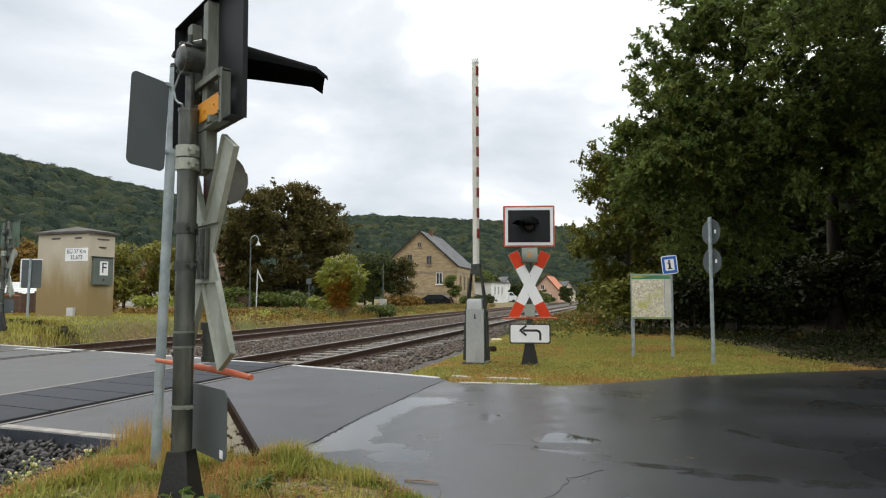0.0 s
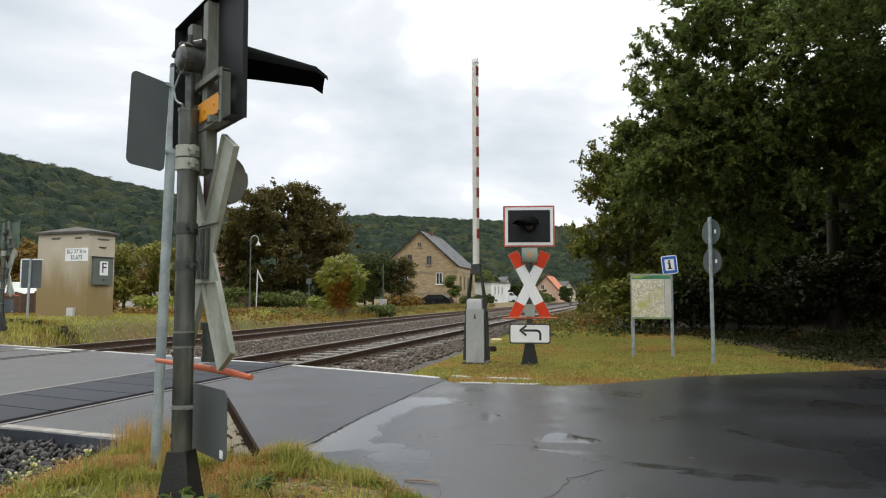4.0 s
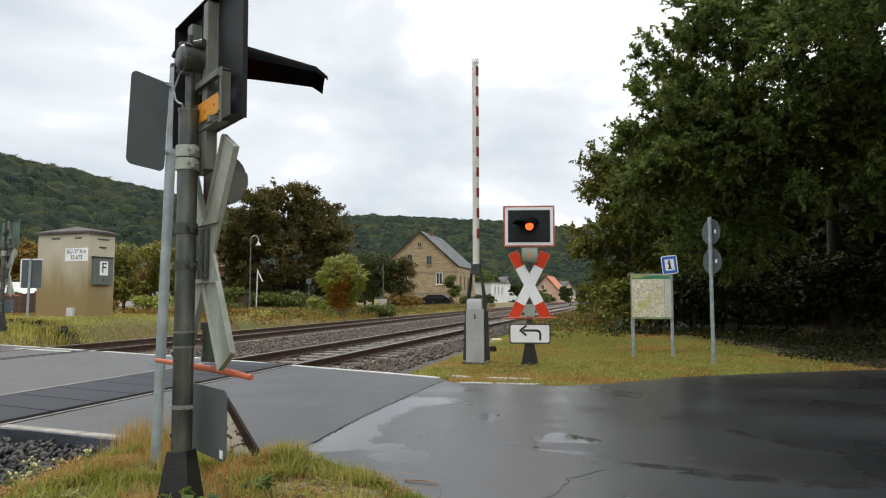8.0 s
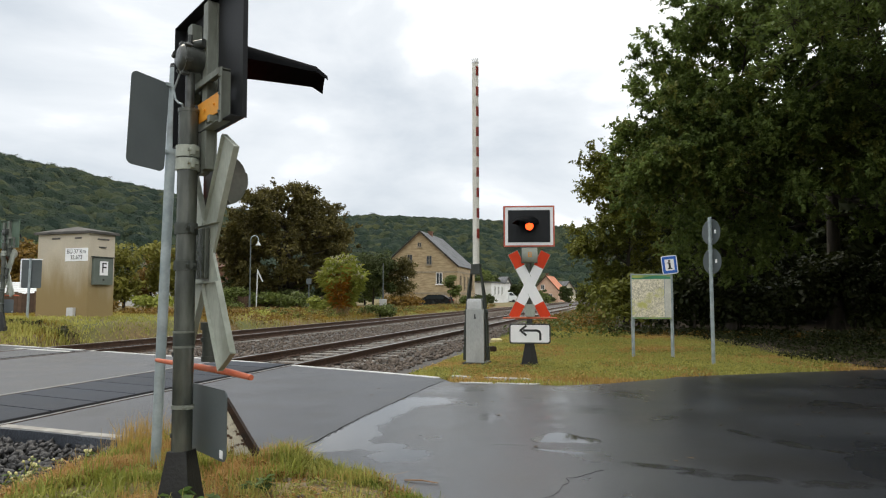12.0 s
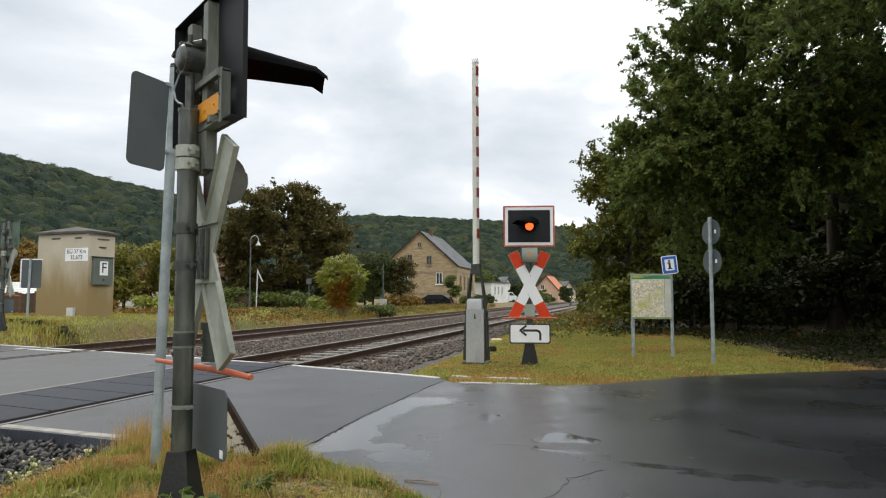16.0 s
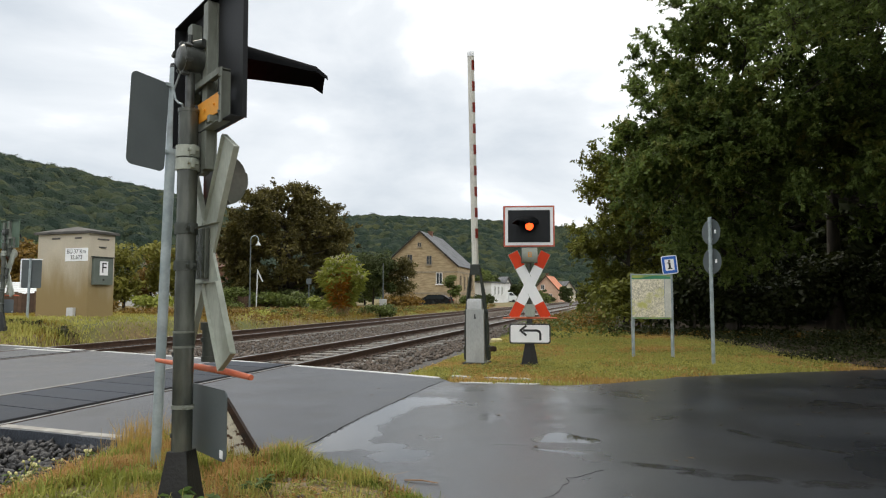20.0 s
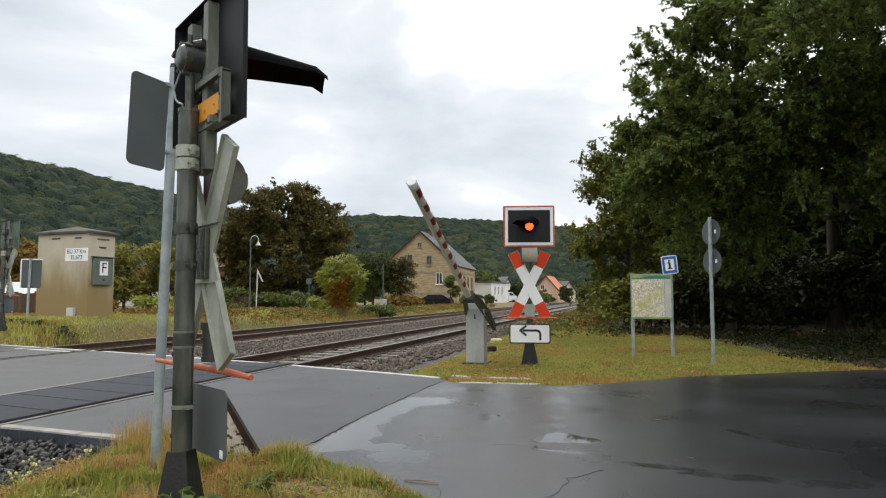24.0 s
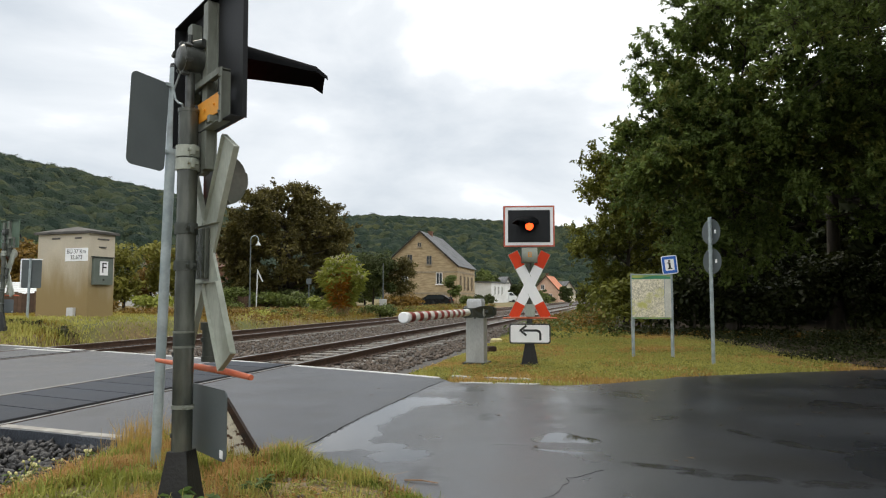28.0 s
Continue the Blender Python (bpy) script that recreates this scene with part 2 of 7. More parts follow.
SIGN_RED = mat("reflective_red", (0.70, 0.055, 0.014), (0.78, 0.07, 0.02), 5, 0.5, fine=0.08, spec=0.2)
FADED_RED = mat("faded_red_rim", (0.5, 0.10, 0.06), (0.58, 0.14, 0.085), 6, 0.5, fine=0.1)
SIGN_WHITE = mat("reflective_white", (0.88, 0.89, 0.90), (0.94, 0.94, 0.94), 5, 0.4, fine=0.04, stain=(0.72, 0.72, 0.68), stain_scale=3, stain_cut=(0.62, 0.9))
ORANGE = mat("faded_orange_plastic", (0.50, 0.115, 0.05), (0.62, 0.16, 0.075), 7, 0.5, bump=0.15, stain=(0.35, 0.12, 0.06), stain_scale=7, stain_cut=(0.6, 0.8))
YELLOW = mat("orange_plate", (0.68, 0.27, 0.02), (0.76, 0.33, 0.03), 4, 0.5, fine=0.1)
BLACK = mat("black_lettering", (0.012, 0.012, 0.012), (0.022, 0.022, 0.022), 8, 0.5)
SIGN_BLUE = mat("reflective_blue", (0.01, 0.11, 0.52), (0.015, 0.14, 0.60), 5, 0.4, fine=0.06)
LENS_ON = glow_mat("lit_red_lens", (1.0, 0.075, 0.014), 3.2)
LENS_OFF = glass_mat("dark_red_lens", (0.014, 0.005, 0.005), 0.45)
DRIVE_GREY = mat("grey_drive_housing", (0.36, 0.37, 0.36), (0.44, 0.45, 0.43), 3, 0.5, bump=0.1, stain=(0.28, 0.28, 0.26), stain_scale=2.5, squash=(1, 1, 0.4))
DRIVE_TOP = mat("pale_grey_lid", (0.50, 0.51, 0.51), (0.6, 0.61, 0.61), 3, 0.5, bump=0.1)
DARK_STEEL = mat("dark_green_steel", (0.035, 0.042, 0.036), (0.06, 0.068, 0.058), 6, 0.55, 0.2, bump=0.2)
ARM_WHITE = mat("white_barrier_arm", (0.66, 0.64, 0.57), (0.76, 0.74, 0.67), 6, 0.5, stain=(0.45, 0.43, 0.38), stain_scale=3)
ARM_RED = mat("dull_red_band", (0.36, 0.055, 0.038), (0.46, 0.075, 0.05), 8, 0.5)
RUSTY_WHITE = mat("flaking_white_paint", (0.56, 0.52, 0.42), (0.70, 0.66, 0.55), 6, 0.7, bump=0.4, stain=(0.07, 0.032, 0.014), stain_scale=17, stain_cut=(0.55, 0.60))
RUST = mat("dark_rust", (0.016, 0.010, 0.007), (0.05, 0.024, 0.013), 22, 0.85, bump=0.5)
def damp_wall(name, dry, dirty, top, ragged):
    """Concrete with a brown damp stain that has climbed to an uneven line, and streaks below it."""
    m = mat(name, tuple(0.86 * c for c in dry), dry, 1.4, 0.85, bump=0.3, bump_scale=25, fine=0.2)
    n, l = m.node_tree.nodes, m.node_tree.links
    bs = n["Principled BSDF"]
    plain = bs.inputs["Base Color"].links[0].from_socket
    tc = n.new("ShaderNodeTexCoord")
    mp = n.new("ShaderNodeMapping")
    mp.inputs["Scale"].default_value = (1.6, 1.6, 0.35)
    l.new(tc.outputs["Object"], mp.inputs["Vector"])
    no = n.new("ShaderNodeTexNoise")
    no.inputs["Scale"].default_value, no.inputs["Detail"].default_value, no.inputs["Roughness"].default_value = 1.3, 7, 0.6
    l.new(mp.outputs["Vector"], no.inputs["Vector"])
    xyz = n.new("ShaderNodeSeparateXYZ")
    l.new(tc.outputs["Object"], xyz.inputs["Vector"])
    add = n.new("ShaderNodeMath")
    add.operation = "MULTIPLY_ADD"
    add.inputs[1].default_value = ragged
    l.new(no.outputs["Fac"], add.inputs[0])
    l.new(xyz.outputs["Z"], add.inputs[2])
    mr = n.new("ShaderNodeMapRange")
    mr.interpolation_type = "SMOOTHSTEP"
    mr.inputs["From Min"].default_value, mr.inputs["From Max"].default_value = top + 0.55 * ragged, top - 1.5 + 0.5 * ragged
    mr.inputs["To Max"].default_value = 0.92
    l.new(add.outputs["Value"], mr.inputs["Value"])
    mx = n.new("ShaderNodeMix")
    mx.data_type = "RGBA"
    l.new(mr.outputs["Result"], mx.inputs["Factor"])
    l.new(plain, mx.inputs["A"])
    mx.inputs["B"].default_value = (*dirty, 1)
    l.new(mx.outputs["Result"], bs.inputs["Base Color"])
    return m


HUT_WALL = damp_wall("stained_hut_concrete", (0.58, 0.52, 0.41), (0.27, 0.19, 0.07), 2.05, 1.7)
CONCRETE_LID = mat("dark_concrete_lid", (0.06, 0.057, 0.052), (0.115, 0.108, 0.098), 3, 0.85, bump=0.4)
BARK = mat("bark", (0.024, 0.019, 0.014), (0.055, 0.044, 0.033), 9, 0.9, bump=0.9, bump_scale=25, squash=(1, 1, 0.3))
OAK = leaf_mat("oak_leaves", (0.044, 0.074, 0.019), (0.200, 0.262, 0.066), (0.33, 0.32, 0.08), 0.9, 0.46)
OAK_LIGHT = leaf_mat("lit_hedge_leaves", (0.072, 0.088, 0.015), (0.235, 0.235, 0.040), (0.30, 0.24, 0.04))
CHESTNUT = leaf_mat("browning_chestnut_leaves", (0.055, 0.053, 0.016), (0.155, 0.128, 0.038), (0.22, 0.13, 0.04), 0.4, 0.34)
SUMAC_GREEN = leaf_mat("yellow_green_leaves", (0.16, 0.20, 0.03), (0.46, 0.48, 0.11), (0.32, 0.26, 0.05), 1.2)
SUMAC_ORANGE = leaf_mat("orange_leaves", (0.32, 0.13, 0.02), (0.56, 0.27, 0.045), (0.4, 0.26, 0.04), 1.2)
# Near-black leaf colour that holds the shade inside the wood.
SHADE_DARK_LEAVES = leaf_mat("shade_dark_leaves", (0.013, 0.020, 0.005), (0.040, 0.048, 0.012), (0.07, 0.055, 0.014), 0.8)
# A paler copy of the oak leaves, for some clumps of the crowns.
OAK_PALE = leaf_mat("paler_oak_leaves", (0.10, 0.125, 0.028), (0.26, 0.275, 0.070), (0.34, 0.29, 0.07), 1.2, 0.4)
GREEN = leaf_mat("garden_leaves", (0.06, 0.085, 0.018), (0.15, 0.18, 0.045), (0.17, 0.15, 0.03), 0.6)
DARK_GREEN = leaf_mat("dark_garden_leaves", (0.034, 0.048, 0.014), (0.085, 0.105, 0.03), (0.12, 0.10, 0.03), 0.5)
OLIVE = leaf_mat("olive_yellow_leaves", (0.11, 0.115, 0.022), (0.28, 0.26, 0.055), (0.30, 0.22, 0.04), 0.6, 0.3)
AUTUMN = leaf_mat("autumn_leaves", (0.10, 0.075, 0.018), (0.28, 0.16, 0.03), (0.36, 0.2, 0.03), 0.7)
GRASS = leaf_mat("verge_grass", (0.25, 0.26, 0.06), (0.53, 0.485, 0.14), (0.62, 0.51, 0.19), 0.5, 0.3, 0.6)
GRASS_DRY = leaf_mat("dry_grass", (0.30, 0.20, 0.05), (0.56, 0.38, 0.13), (0.5, 0.32, 0.13), 0.9, 0.3, 0.6)
WEED = leaf_mat("trackside_weeds", (0.17, 0.13, 0.025), (0.36, 0.25, 0.05), (0.36, 0.2, 0.05), 0.3, 0.3, 0.6)
SANDSTONE = mat("ochre_stone_wall", (0.27, 0.20, 0.115), (0.43, 0.335, 0.205), 1.6, 0.85, bump=0.5, bump_scale=7, fine=0.25, stain=(0.22, 0.165, 0.10), stain_scale=0.5, squash=(0.7, 0.7, 3.0))
SLATE = mat("grey_slate_roof", (0.055, 0.06, 0.068), (0.135, 0.14, 0.148), 1.1, 0.7, stain=(0.05, 0.05, 0.048), stain_scale=0.5, bump=0.4, bump_scale=10, vary=0.15)
RENDER_WHITE = mat("white_render", (0.62, 0.63, 0.62), (0.72, 0.73, 0.72), 1, 0.8, bump=0.1)
RENDER_PEACH = mat("peach_render", (0.55, 0.36, 0.26), (0.62, 0.42, 0.31), 1, 0.8, bump=0.1)
TILE_ORANGE = mat("orange_roof_tiles", (0.40, 0.13, 0.06), (0.52, 0.19, 0.09), 2, 0.7, bump=0.4, bump_scale=8, vary=0.15)
TILE_BROWN = mat("brown_roof_tiles", (0.12, 0.065, 0.045), (0.19, 0.10, 0.07), 2, 0.7, bump=0.4, bump_scale=8, vary=0.15)
PANE = glass_mat("window_glass", (0.03, 0.035, 0.04), 0.06)
FRAME_WHITE = mat("white_window_frame", (0.65, 0.65, 0.63), (0.75, 0.75, 0.73), 6, 0.5)
TRIM_STONE = mat("sandstone_trim", (0.22, 0.175, 0.12), (0.32, 0.265, 0.19), 3, 0.85)
CAR_DARK = mat("dark_car_paint", (0.012, 0.014, 0.018), (0.02, 0.022, 0.027), 2, 0.25, 0.3, fine=0.05)
CAR_WHITE = mat("white_car_paint", (0.66, 0.68, 0.7), (0.74, 0.75, 0.76), 2, 0.3, fine=0.03)
TYRE = mat("tyre_rubber", (0.012, 0.012, 0.012), (0.022, 0.022, 0.022), 8, 0.8)
LAMP_RED = glass_mat("red_tail_lens", (0.4, 0.02, 0.02), 0.2)
BRICK_RED = mat("red_brick_wall", (0.13, 0.06, 0.04), (0.2, 0.1, 0.065), 3, 0.85, bump=0.4)

# ---- the plan: the line runs along U, N points away from the camera across it ----
AZ = radians(14.8)
U, N = Vector((math.sin(AZ), math.cos(AZ), 0)), Vector((-math.cos(AZ), math.sin(AZ), 0))


def along(v, d, z=0.0):
    return U * v + N * d + Vector((0, 0, z))


def ramp(a, b, x):
    t = np.clip((x - a) / (b - a), 0, 1)
    return t * t * (3 - 2 * t)


FAR_EDGE = [(-60, 46.9), (-10.11, 15.58), (-3.91, 11.93), (-0.85, 9.85), (-0.05, 9.22), (0.12, 8.62), (1.41, 8.32), (2.12, 8.53), (3.17, 9.22), (4.98, 9.8), (6.51, 10.17), (14, 11.6), (45, 15)]
NEAR_EDGE = [(0.9, -40), (0.55, 1.0), (0.12, 3.2), (-0.13, 3.76), (-0.57, 4.25), (-1.04, 4.72), (-1.52, 4.86), (-2.55, 5.25), (-3.63, 5.66), (-9, 7.72), (-60, 28)]


def far_y(x):
    return np.interp(x, [p[0] for p in FAR_EDGE], [p[1] for p in FAR_EDGE])


def near_side(x, y):
    """Positive on the near verge, left of the road's near edge."""
    ex = np.interp(y, [p[1] for p in NEAR_EDGE], [p[0] for p in NEAR_EDGE])
    return ex - x


def bank_shift(y):
    """The near verge pushes out over the ballast beside the road."""
    return (0.28 * ramp(2.4, 3.6, y) + 0.12 * ramp(4.0, 4.9, y)) * ramp(7.0, 6.0, y)


def ground_z(x, y):
    """Height of the soil: sunk under the road and the ballast, a low verge, a rise behind the far track."""
    x, y = np.asarray(x, float), np.asarray(y, float)
    d, v = x * N.x + y * N.y - bank_shift(y), x * U.x + y * U.y
    beyond, near = y - far_y(x), near_side(x, y)
    z = np.full(x.shape, -0.10)
    verge = ramp(-0.22, 0.06, beyond) * 0.085 + ramp(0.1, 1.5, beyond) * 0.01
    bank = ramp(-0.14, 0.05, near) * 0.11 + ramp(0.1, 0.8, near) * 0.05
    off_bed = 1 - ramp(2.7, 3.3, d) * (1 - ramp(12.9, 13.6, d))
    z = z + np.maximum(verge, bank) * off_bed
    bed = ramp(2.9, 3.6, d) * (1 - ramp(12.9, 13.6, d))
    off = np.maximum(ramp(0.0, 0.4, beyond), ramp(-0.3, -0.1, near))
    z = z - 0.36 * bed * off
    # behind the far track: a low bank, and on the hut's side an old platform
    side_ = ramp(-5.5, -8.5, x)
    low_bank = ramp(13.2, 14.8, d) * 0.14 + side_ * ramp(13.0, 13.6, d) * 0.16
    upper = 0.20 * ramp(34, 14, v) * ((1 - side_) * ramp(13.3, 15.0, d) + side_ * ramp(16.95, 17.15, y))
    z = z + (low_bank + upper) * ramp(0.0, 0.6, beyond)
    z = z + 0.12 * ramp(0.5, 2.5, beyond) * ramp(4.2, 2.0, d) * ramp(0, 4, v - 9) * ramp(13, 18, v)
    return z


# ---- ground: one sheet to the horizon ----
def axis(lo, hi, dense_lo, dense_hi, step):
    a = list(np.arange(dense_lo, dense_hi + 1e-6, step))
    s, p = step, dense_hi
    while p < hi:
        s *= 1.13
        p += s
        a.append(p)
    s, p = step, dense_lo
    while p > lo:
        s *= 1.13
        p -= s
        a.insert(0, p)
    return np.array(a)


gx, gy = axis(-1500, 1500, -13, 9, 0.16), axis(-600, 2500, 2, 22, 0.16)
GX, GY = np.meshgrid(gx, gy)
gz = ground_z(GX, GY)
near_field = (np.abs(GX) < 60) & (GY < 120)
gz = gz + np.where(near_field, RNG.normal(0, 0.008, GX.shape), 0)
gv = np.stack([GX, GY, gz], -1).reshape(-1, 3)
ci, cj = np.meshgrid(np.arange(len(gx) - 1), np.arange(len(gy) - 1))
c0 = (cj * len(gx) + ci).ravel()
gq = np.stack([c0, c0 + 1, c0 + 1 + len(gx), c0 + len(gx)], -1)
ground_me = big_mesh("ground", gv, gq, SOIL)
ground_me.shade_smooth()
tagged(new("ground", ground_me), "grassy soil of the verges and fields", "ground", kind="structure")


def slab_from(name, outline, z0, z1, material):
    bm = bmesh.new()
    top = [bm.verts.new((x, y, z1)) for x, y in outline]
    low = [bm.verts.new((x, y, z0)) for x, y in outline]
    f = bm.faces.new(top)
    n = len(outline)
    for k in range(n):
        bm.faces.new((top[k], low[k], low[(k + 1) % n], top[(k + 1) % n]))
    bmesh.ops.triangulate(bm, faces=[f])
    return part(name, bm, material)


def wobble(points, step=0.25, amount=0.03, seed=3):
    """A run of points made denser, with a slightly crumbled line."""
    r = random.Random(seed)
    out = []
    for (x0, y0), (x1, y1) in zip(points, points[1:]):
        n = max(1, min(60, int(math.hypot(x1 - x0, y1 - y0) / step)))
        for k in range(n):
            t = k / n
            out.append((x0 + (x1 - x0) * t + r.uniform(-amount, amount), y0 + (y1 - y0) * t + r.uniform(-amount, amount)))
    out.append(points[-1])
    return out


SOUTH_EDGE = [(45, 6.0), (14, 2.4), (8.6, 0.4), (6.8, -3.0), (6.4, -40)]
road_outline = wobble(FAR_EDGE) + wobble(SOUTH_EDGE, 0.5, 0.04, 6) + wobble(NEAR_EDGE, seed=5)
road = slab_from("road", road_outline, -0.30, 0.0, ASPHALT)
tagged(road, "damp grey asphalt road over the level crossing", "road", kind="structure")

# newer sheet of asphalt on the side road, ending in a ragged seam
SEAM = [(-1.12, 4.75), (-0.98, 5.0), (-0.73, 6.16), (-0.48, 7.1), (-0.16, 8.27), (0.0, 8.75)]
side_outline = wobble(SEAM, 0.12, 0.025, 9) + wobble([(0.16, 8.66), *FAR_EDGE[6:]], 0.25, 0.02, 12) + [(44.9, 6.1), (14, 2.5), (8.5, 0.5), (6.7, -3.0), (6.3, -39)] + wobble(
    [(0.89, -39), (0.53, 1.0), (0.10, 3.2), (-0.15, 3.75), (-0.59, 4.24), (-1.08, 4.72)], 0.2, 0.02, 14)
side = slab_from("side_road", side_outline, -0.02, 0.006, ASPHALT_OLD)
tagged(side, "darker worn asphalt of the joining side road, wet", "road", kind="structure")


def strip(name, points, width, z, material, label, category="road marking", height=0.004):
    """A painted band along a run of points, on the road."""
    bm = bmesh.new()
    rows = []
    for i, p in enumerate(points):
        a, b = Vector(points[max(i - 1, 0)]), Vector(points[min(i + 1, len(points) - 1)])
        side = (b - a).normalized().orthogonal() * (width / 2)
        rows.append([bm.verts.new((*(Vector(p) + side * s), z + h)) for s, h in ((-1, -height), (-1, 0), (1, 0), (1, -height))])
    for r, q in zip(rows, rows[1:]):
        for k in range(3):
            bm.faces.new((r[k], r[k + 1], q[k + 1], q[k]))
    return tagged(part(name, bm, material), label, category, kind="structure")


def inset(points, by):
    return [(x + 0.3 * by, y - by) for x, y in points]


strip("road_edge_line", wobble(inset([(-30, 28.1), (-10.11, 15.58), (-7.0, 13.8)], 0.10), 0.5, 0.006), 0.12, 0.004, PAINT_WHITE, "worn white line along the far edge of the road")
strip("road_edge_line", wobble(inset([(-6.8, 13.70), (-3.91, 11.93), (-0.85, 9.85), (-0.05, 9.24)], 0.08), 0.3, 0.006), 0.11, 0.004, PAINT_WHITE, "white line along the far edge of the road")
PAINT_WORN = mat("worn_concrete_edge", (0.26, 0.245, 0.22), (0.50, 0.48, 0.44), 5, 0.75, bump=0.3, stain=(0.16, 0.15, 0.13), stain_scale=5, stain_cut=(0.5, 0.7))
strip("road_edge_line", wobble([(-30, 16.18), (-9, 7.83), (-3.63, 5.77), (-2.5, 5.33)], 0.3, 0.004), 0.10, 0.004, PAINT_WORN, "worn pale concrete edge along the near side of the road")
strip("road_dash", [(-8.97, 14.39), (-7.35, 13.52)], 0.13, 0.004, PAINT_WHITE, "short white dash painted on the road")
KERB = mat("white_kerb_stone", (0.4, 0.4, 0.38), (0.62, 0.61, 0.58), 7, 0.8, bump=0.4, stain=(0.16, 0.15, 0.11), stain_scale=5, stain_cut=(0.5, 0.65))
for k, (x0, y0, x1, y1) in enumerate(((0.12, 9.22, 0.36, 9.13), (0.55, 9.04, 0.84, 8.97), (0.86, 8.965, 1.14, 8.90), (0.20, 8.62, 0.62, 8.55), (0.65, 8.545, 1.2, 8.44))):
    kb = bmesh.new()
    w = 0.07 if k < 3 else 0.06
    way = Vector((x1 - x0, y1 - y0, 0))
    box(kb, (0, 0, 0), (way.length, w, 0.16), None, 0.012)
    o = part("kerb_stone", kb, KERB)
    o.matrix_basis = Matrix.Translation(((x0 + x1) / 2, (y0 + y1) / 2, -0.052 if k < 3 else -0.064)) @ Matrix.Rotation(math.atan2(way.y, way.x), 4, "Z")
    tagged(o, "short worn kerb stone with white paint, sunk in the verge", "kerb", "kerb stones at the verge")

# ---- the two tracks ----
SECTION = [(-0.07, -0.15), (-0.07, -0.138), (-0.012, -0.118), (-0.012, -0.045), (-0.036, -0.034), (-0.036, -0.004), (-0.03, 0.0), (0.03, 0.0), (0.036, -0.004),
           (0.036, -0.034), (0.012, -0.045), (0.012, -0.118), (0.07, -0.138), (0.07, -0.15)]


def rail(parent, d, v0, v1):
    bm = bmesh.new()
    stations = np.concatenate([np.arange(v0, 30, 3.0), np.geomspace(30, v1, 24)])
    rows = [[bm.verts.new(along(v, d + a, 0.012 + b)) for a, b in SECTION] for v in stations]
    n = len(SECTION)
    for r, q in zip(rows, rows[1:]):
        for k in range(n):
            f = bm.faces.new((r[k], r[(k + 1) % n], q[(k + 1) % n], q[k]))
            f.material_index = 1 if 5 <= k <= 7 else 0
    ob = part("rail", bm, RAIL_RUST, parent)
    ob.data.materials.append(RAIL_TOP)
    return ob


def clear_of_road(x, y, gap=0.12):
    return (y - far_y(x) > gap) | (near_side(x, y) > gap)


bm = bmesh.new()
box(bm, (0, 0, 0), (2.5, 0.25, 0.2), None, 0.02)
bm.verts.ensure_lookup_table()
for v in bm.verts:
    if abs(v.co.x) < 0.6:
        v.co.z -= 0.03
sleeper_me = bpy.data.meshes.new("sleeper")
bm.to_mesh(sleeper_me)
bm.free()
sleeper_me.materials.append(SLEEPER)
clip_bm = bmesh.new()
for side in (-1, 1):
    box(clip_bm, (0, side * 0.09, 0), (0.08, 0.05, 0.05), None, 0.01)
clip_me = bpy.data.meshes.new("rail_clip")
clip_bm.to_mesh(clip_me)
clip_bm.free()
clip_me.materials.append(RUST)
TURN = Matrix.Rotation(math.atan2(N.y, N.x), 4, "Z")
for pair, words in (((5.10, 6.60), "rusty railway track on concrete sleepers, nearer line"), ((10.40, 11.95), "rusty railway track on concrete sleepers, farther line")):
    track = thing("railway_track", Matrix(), words, "railway track", "tracks through the crossing", "structure")
    for d in pair:
        rail(track, d, -12, 420)
    mid = sum(pair) / 2
    for k in range(-16, 190):
        v = k * 0.62
        p = along(v, mid, -0.24)
        if clear_of_road(p.x, p.y, 0.25 if v > 8 else 1.3) and v < 95:
            share("sleeper", sleeper_me, track, Matrix.Translation(p) @ TURN)
            if v < 32:
                for d in pair:
                    share("rail_clip", clip_me, track, Matrix.Translation(along(v, d, -0.125)) @ TURN)

# ballast bed under both tracks
bm = bmesh.new()
PROFILE = [(2.9, -0.45), (3.3, -0.13), (4.15, -0.17), (5.1, -0.17), (5.85, -0.185), (6.6, -0.17), (7.5, -0.19), (8.5, -0.24), (9.5, -0.19), (10.4, -0.17), (11.2, -0.185), (11.95, -0.17), (12.9, -0.19), (13.5, -0.40)]
rows = [[bm.verts.new(along(v, d, z)) for d, z in PROFILE] for v in np.concatenate([np.arange(-20, 60, 2.0), np.geomspace(60, 420, 30)])]
for r, q in zip(rows, rows[1:]):
    for k in range(len(PROFILE) - 1):
        bm.faces.new((r[k], r[k + 1], q[k + 1], q[k]))
tagged(part("ballast_bed", bm, GRAVEL), "grey gravel bed under the tracks", "ballast", kind="structure")


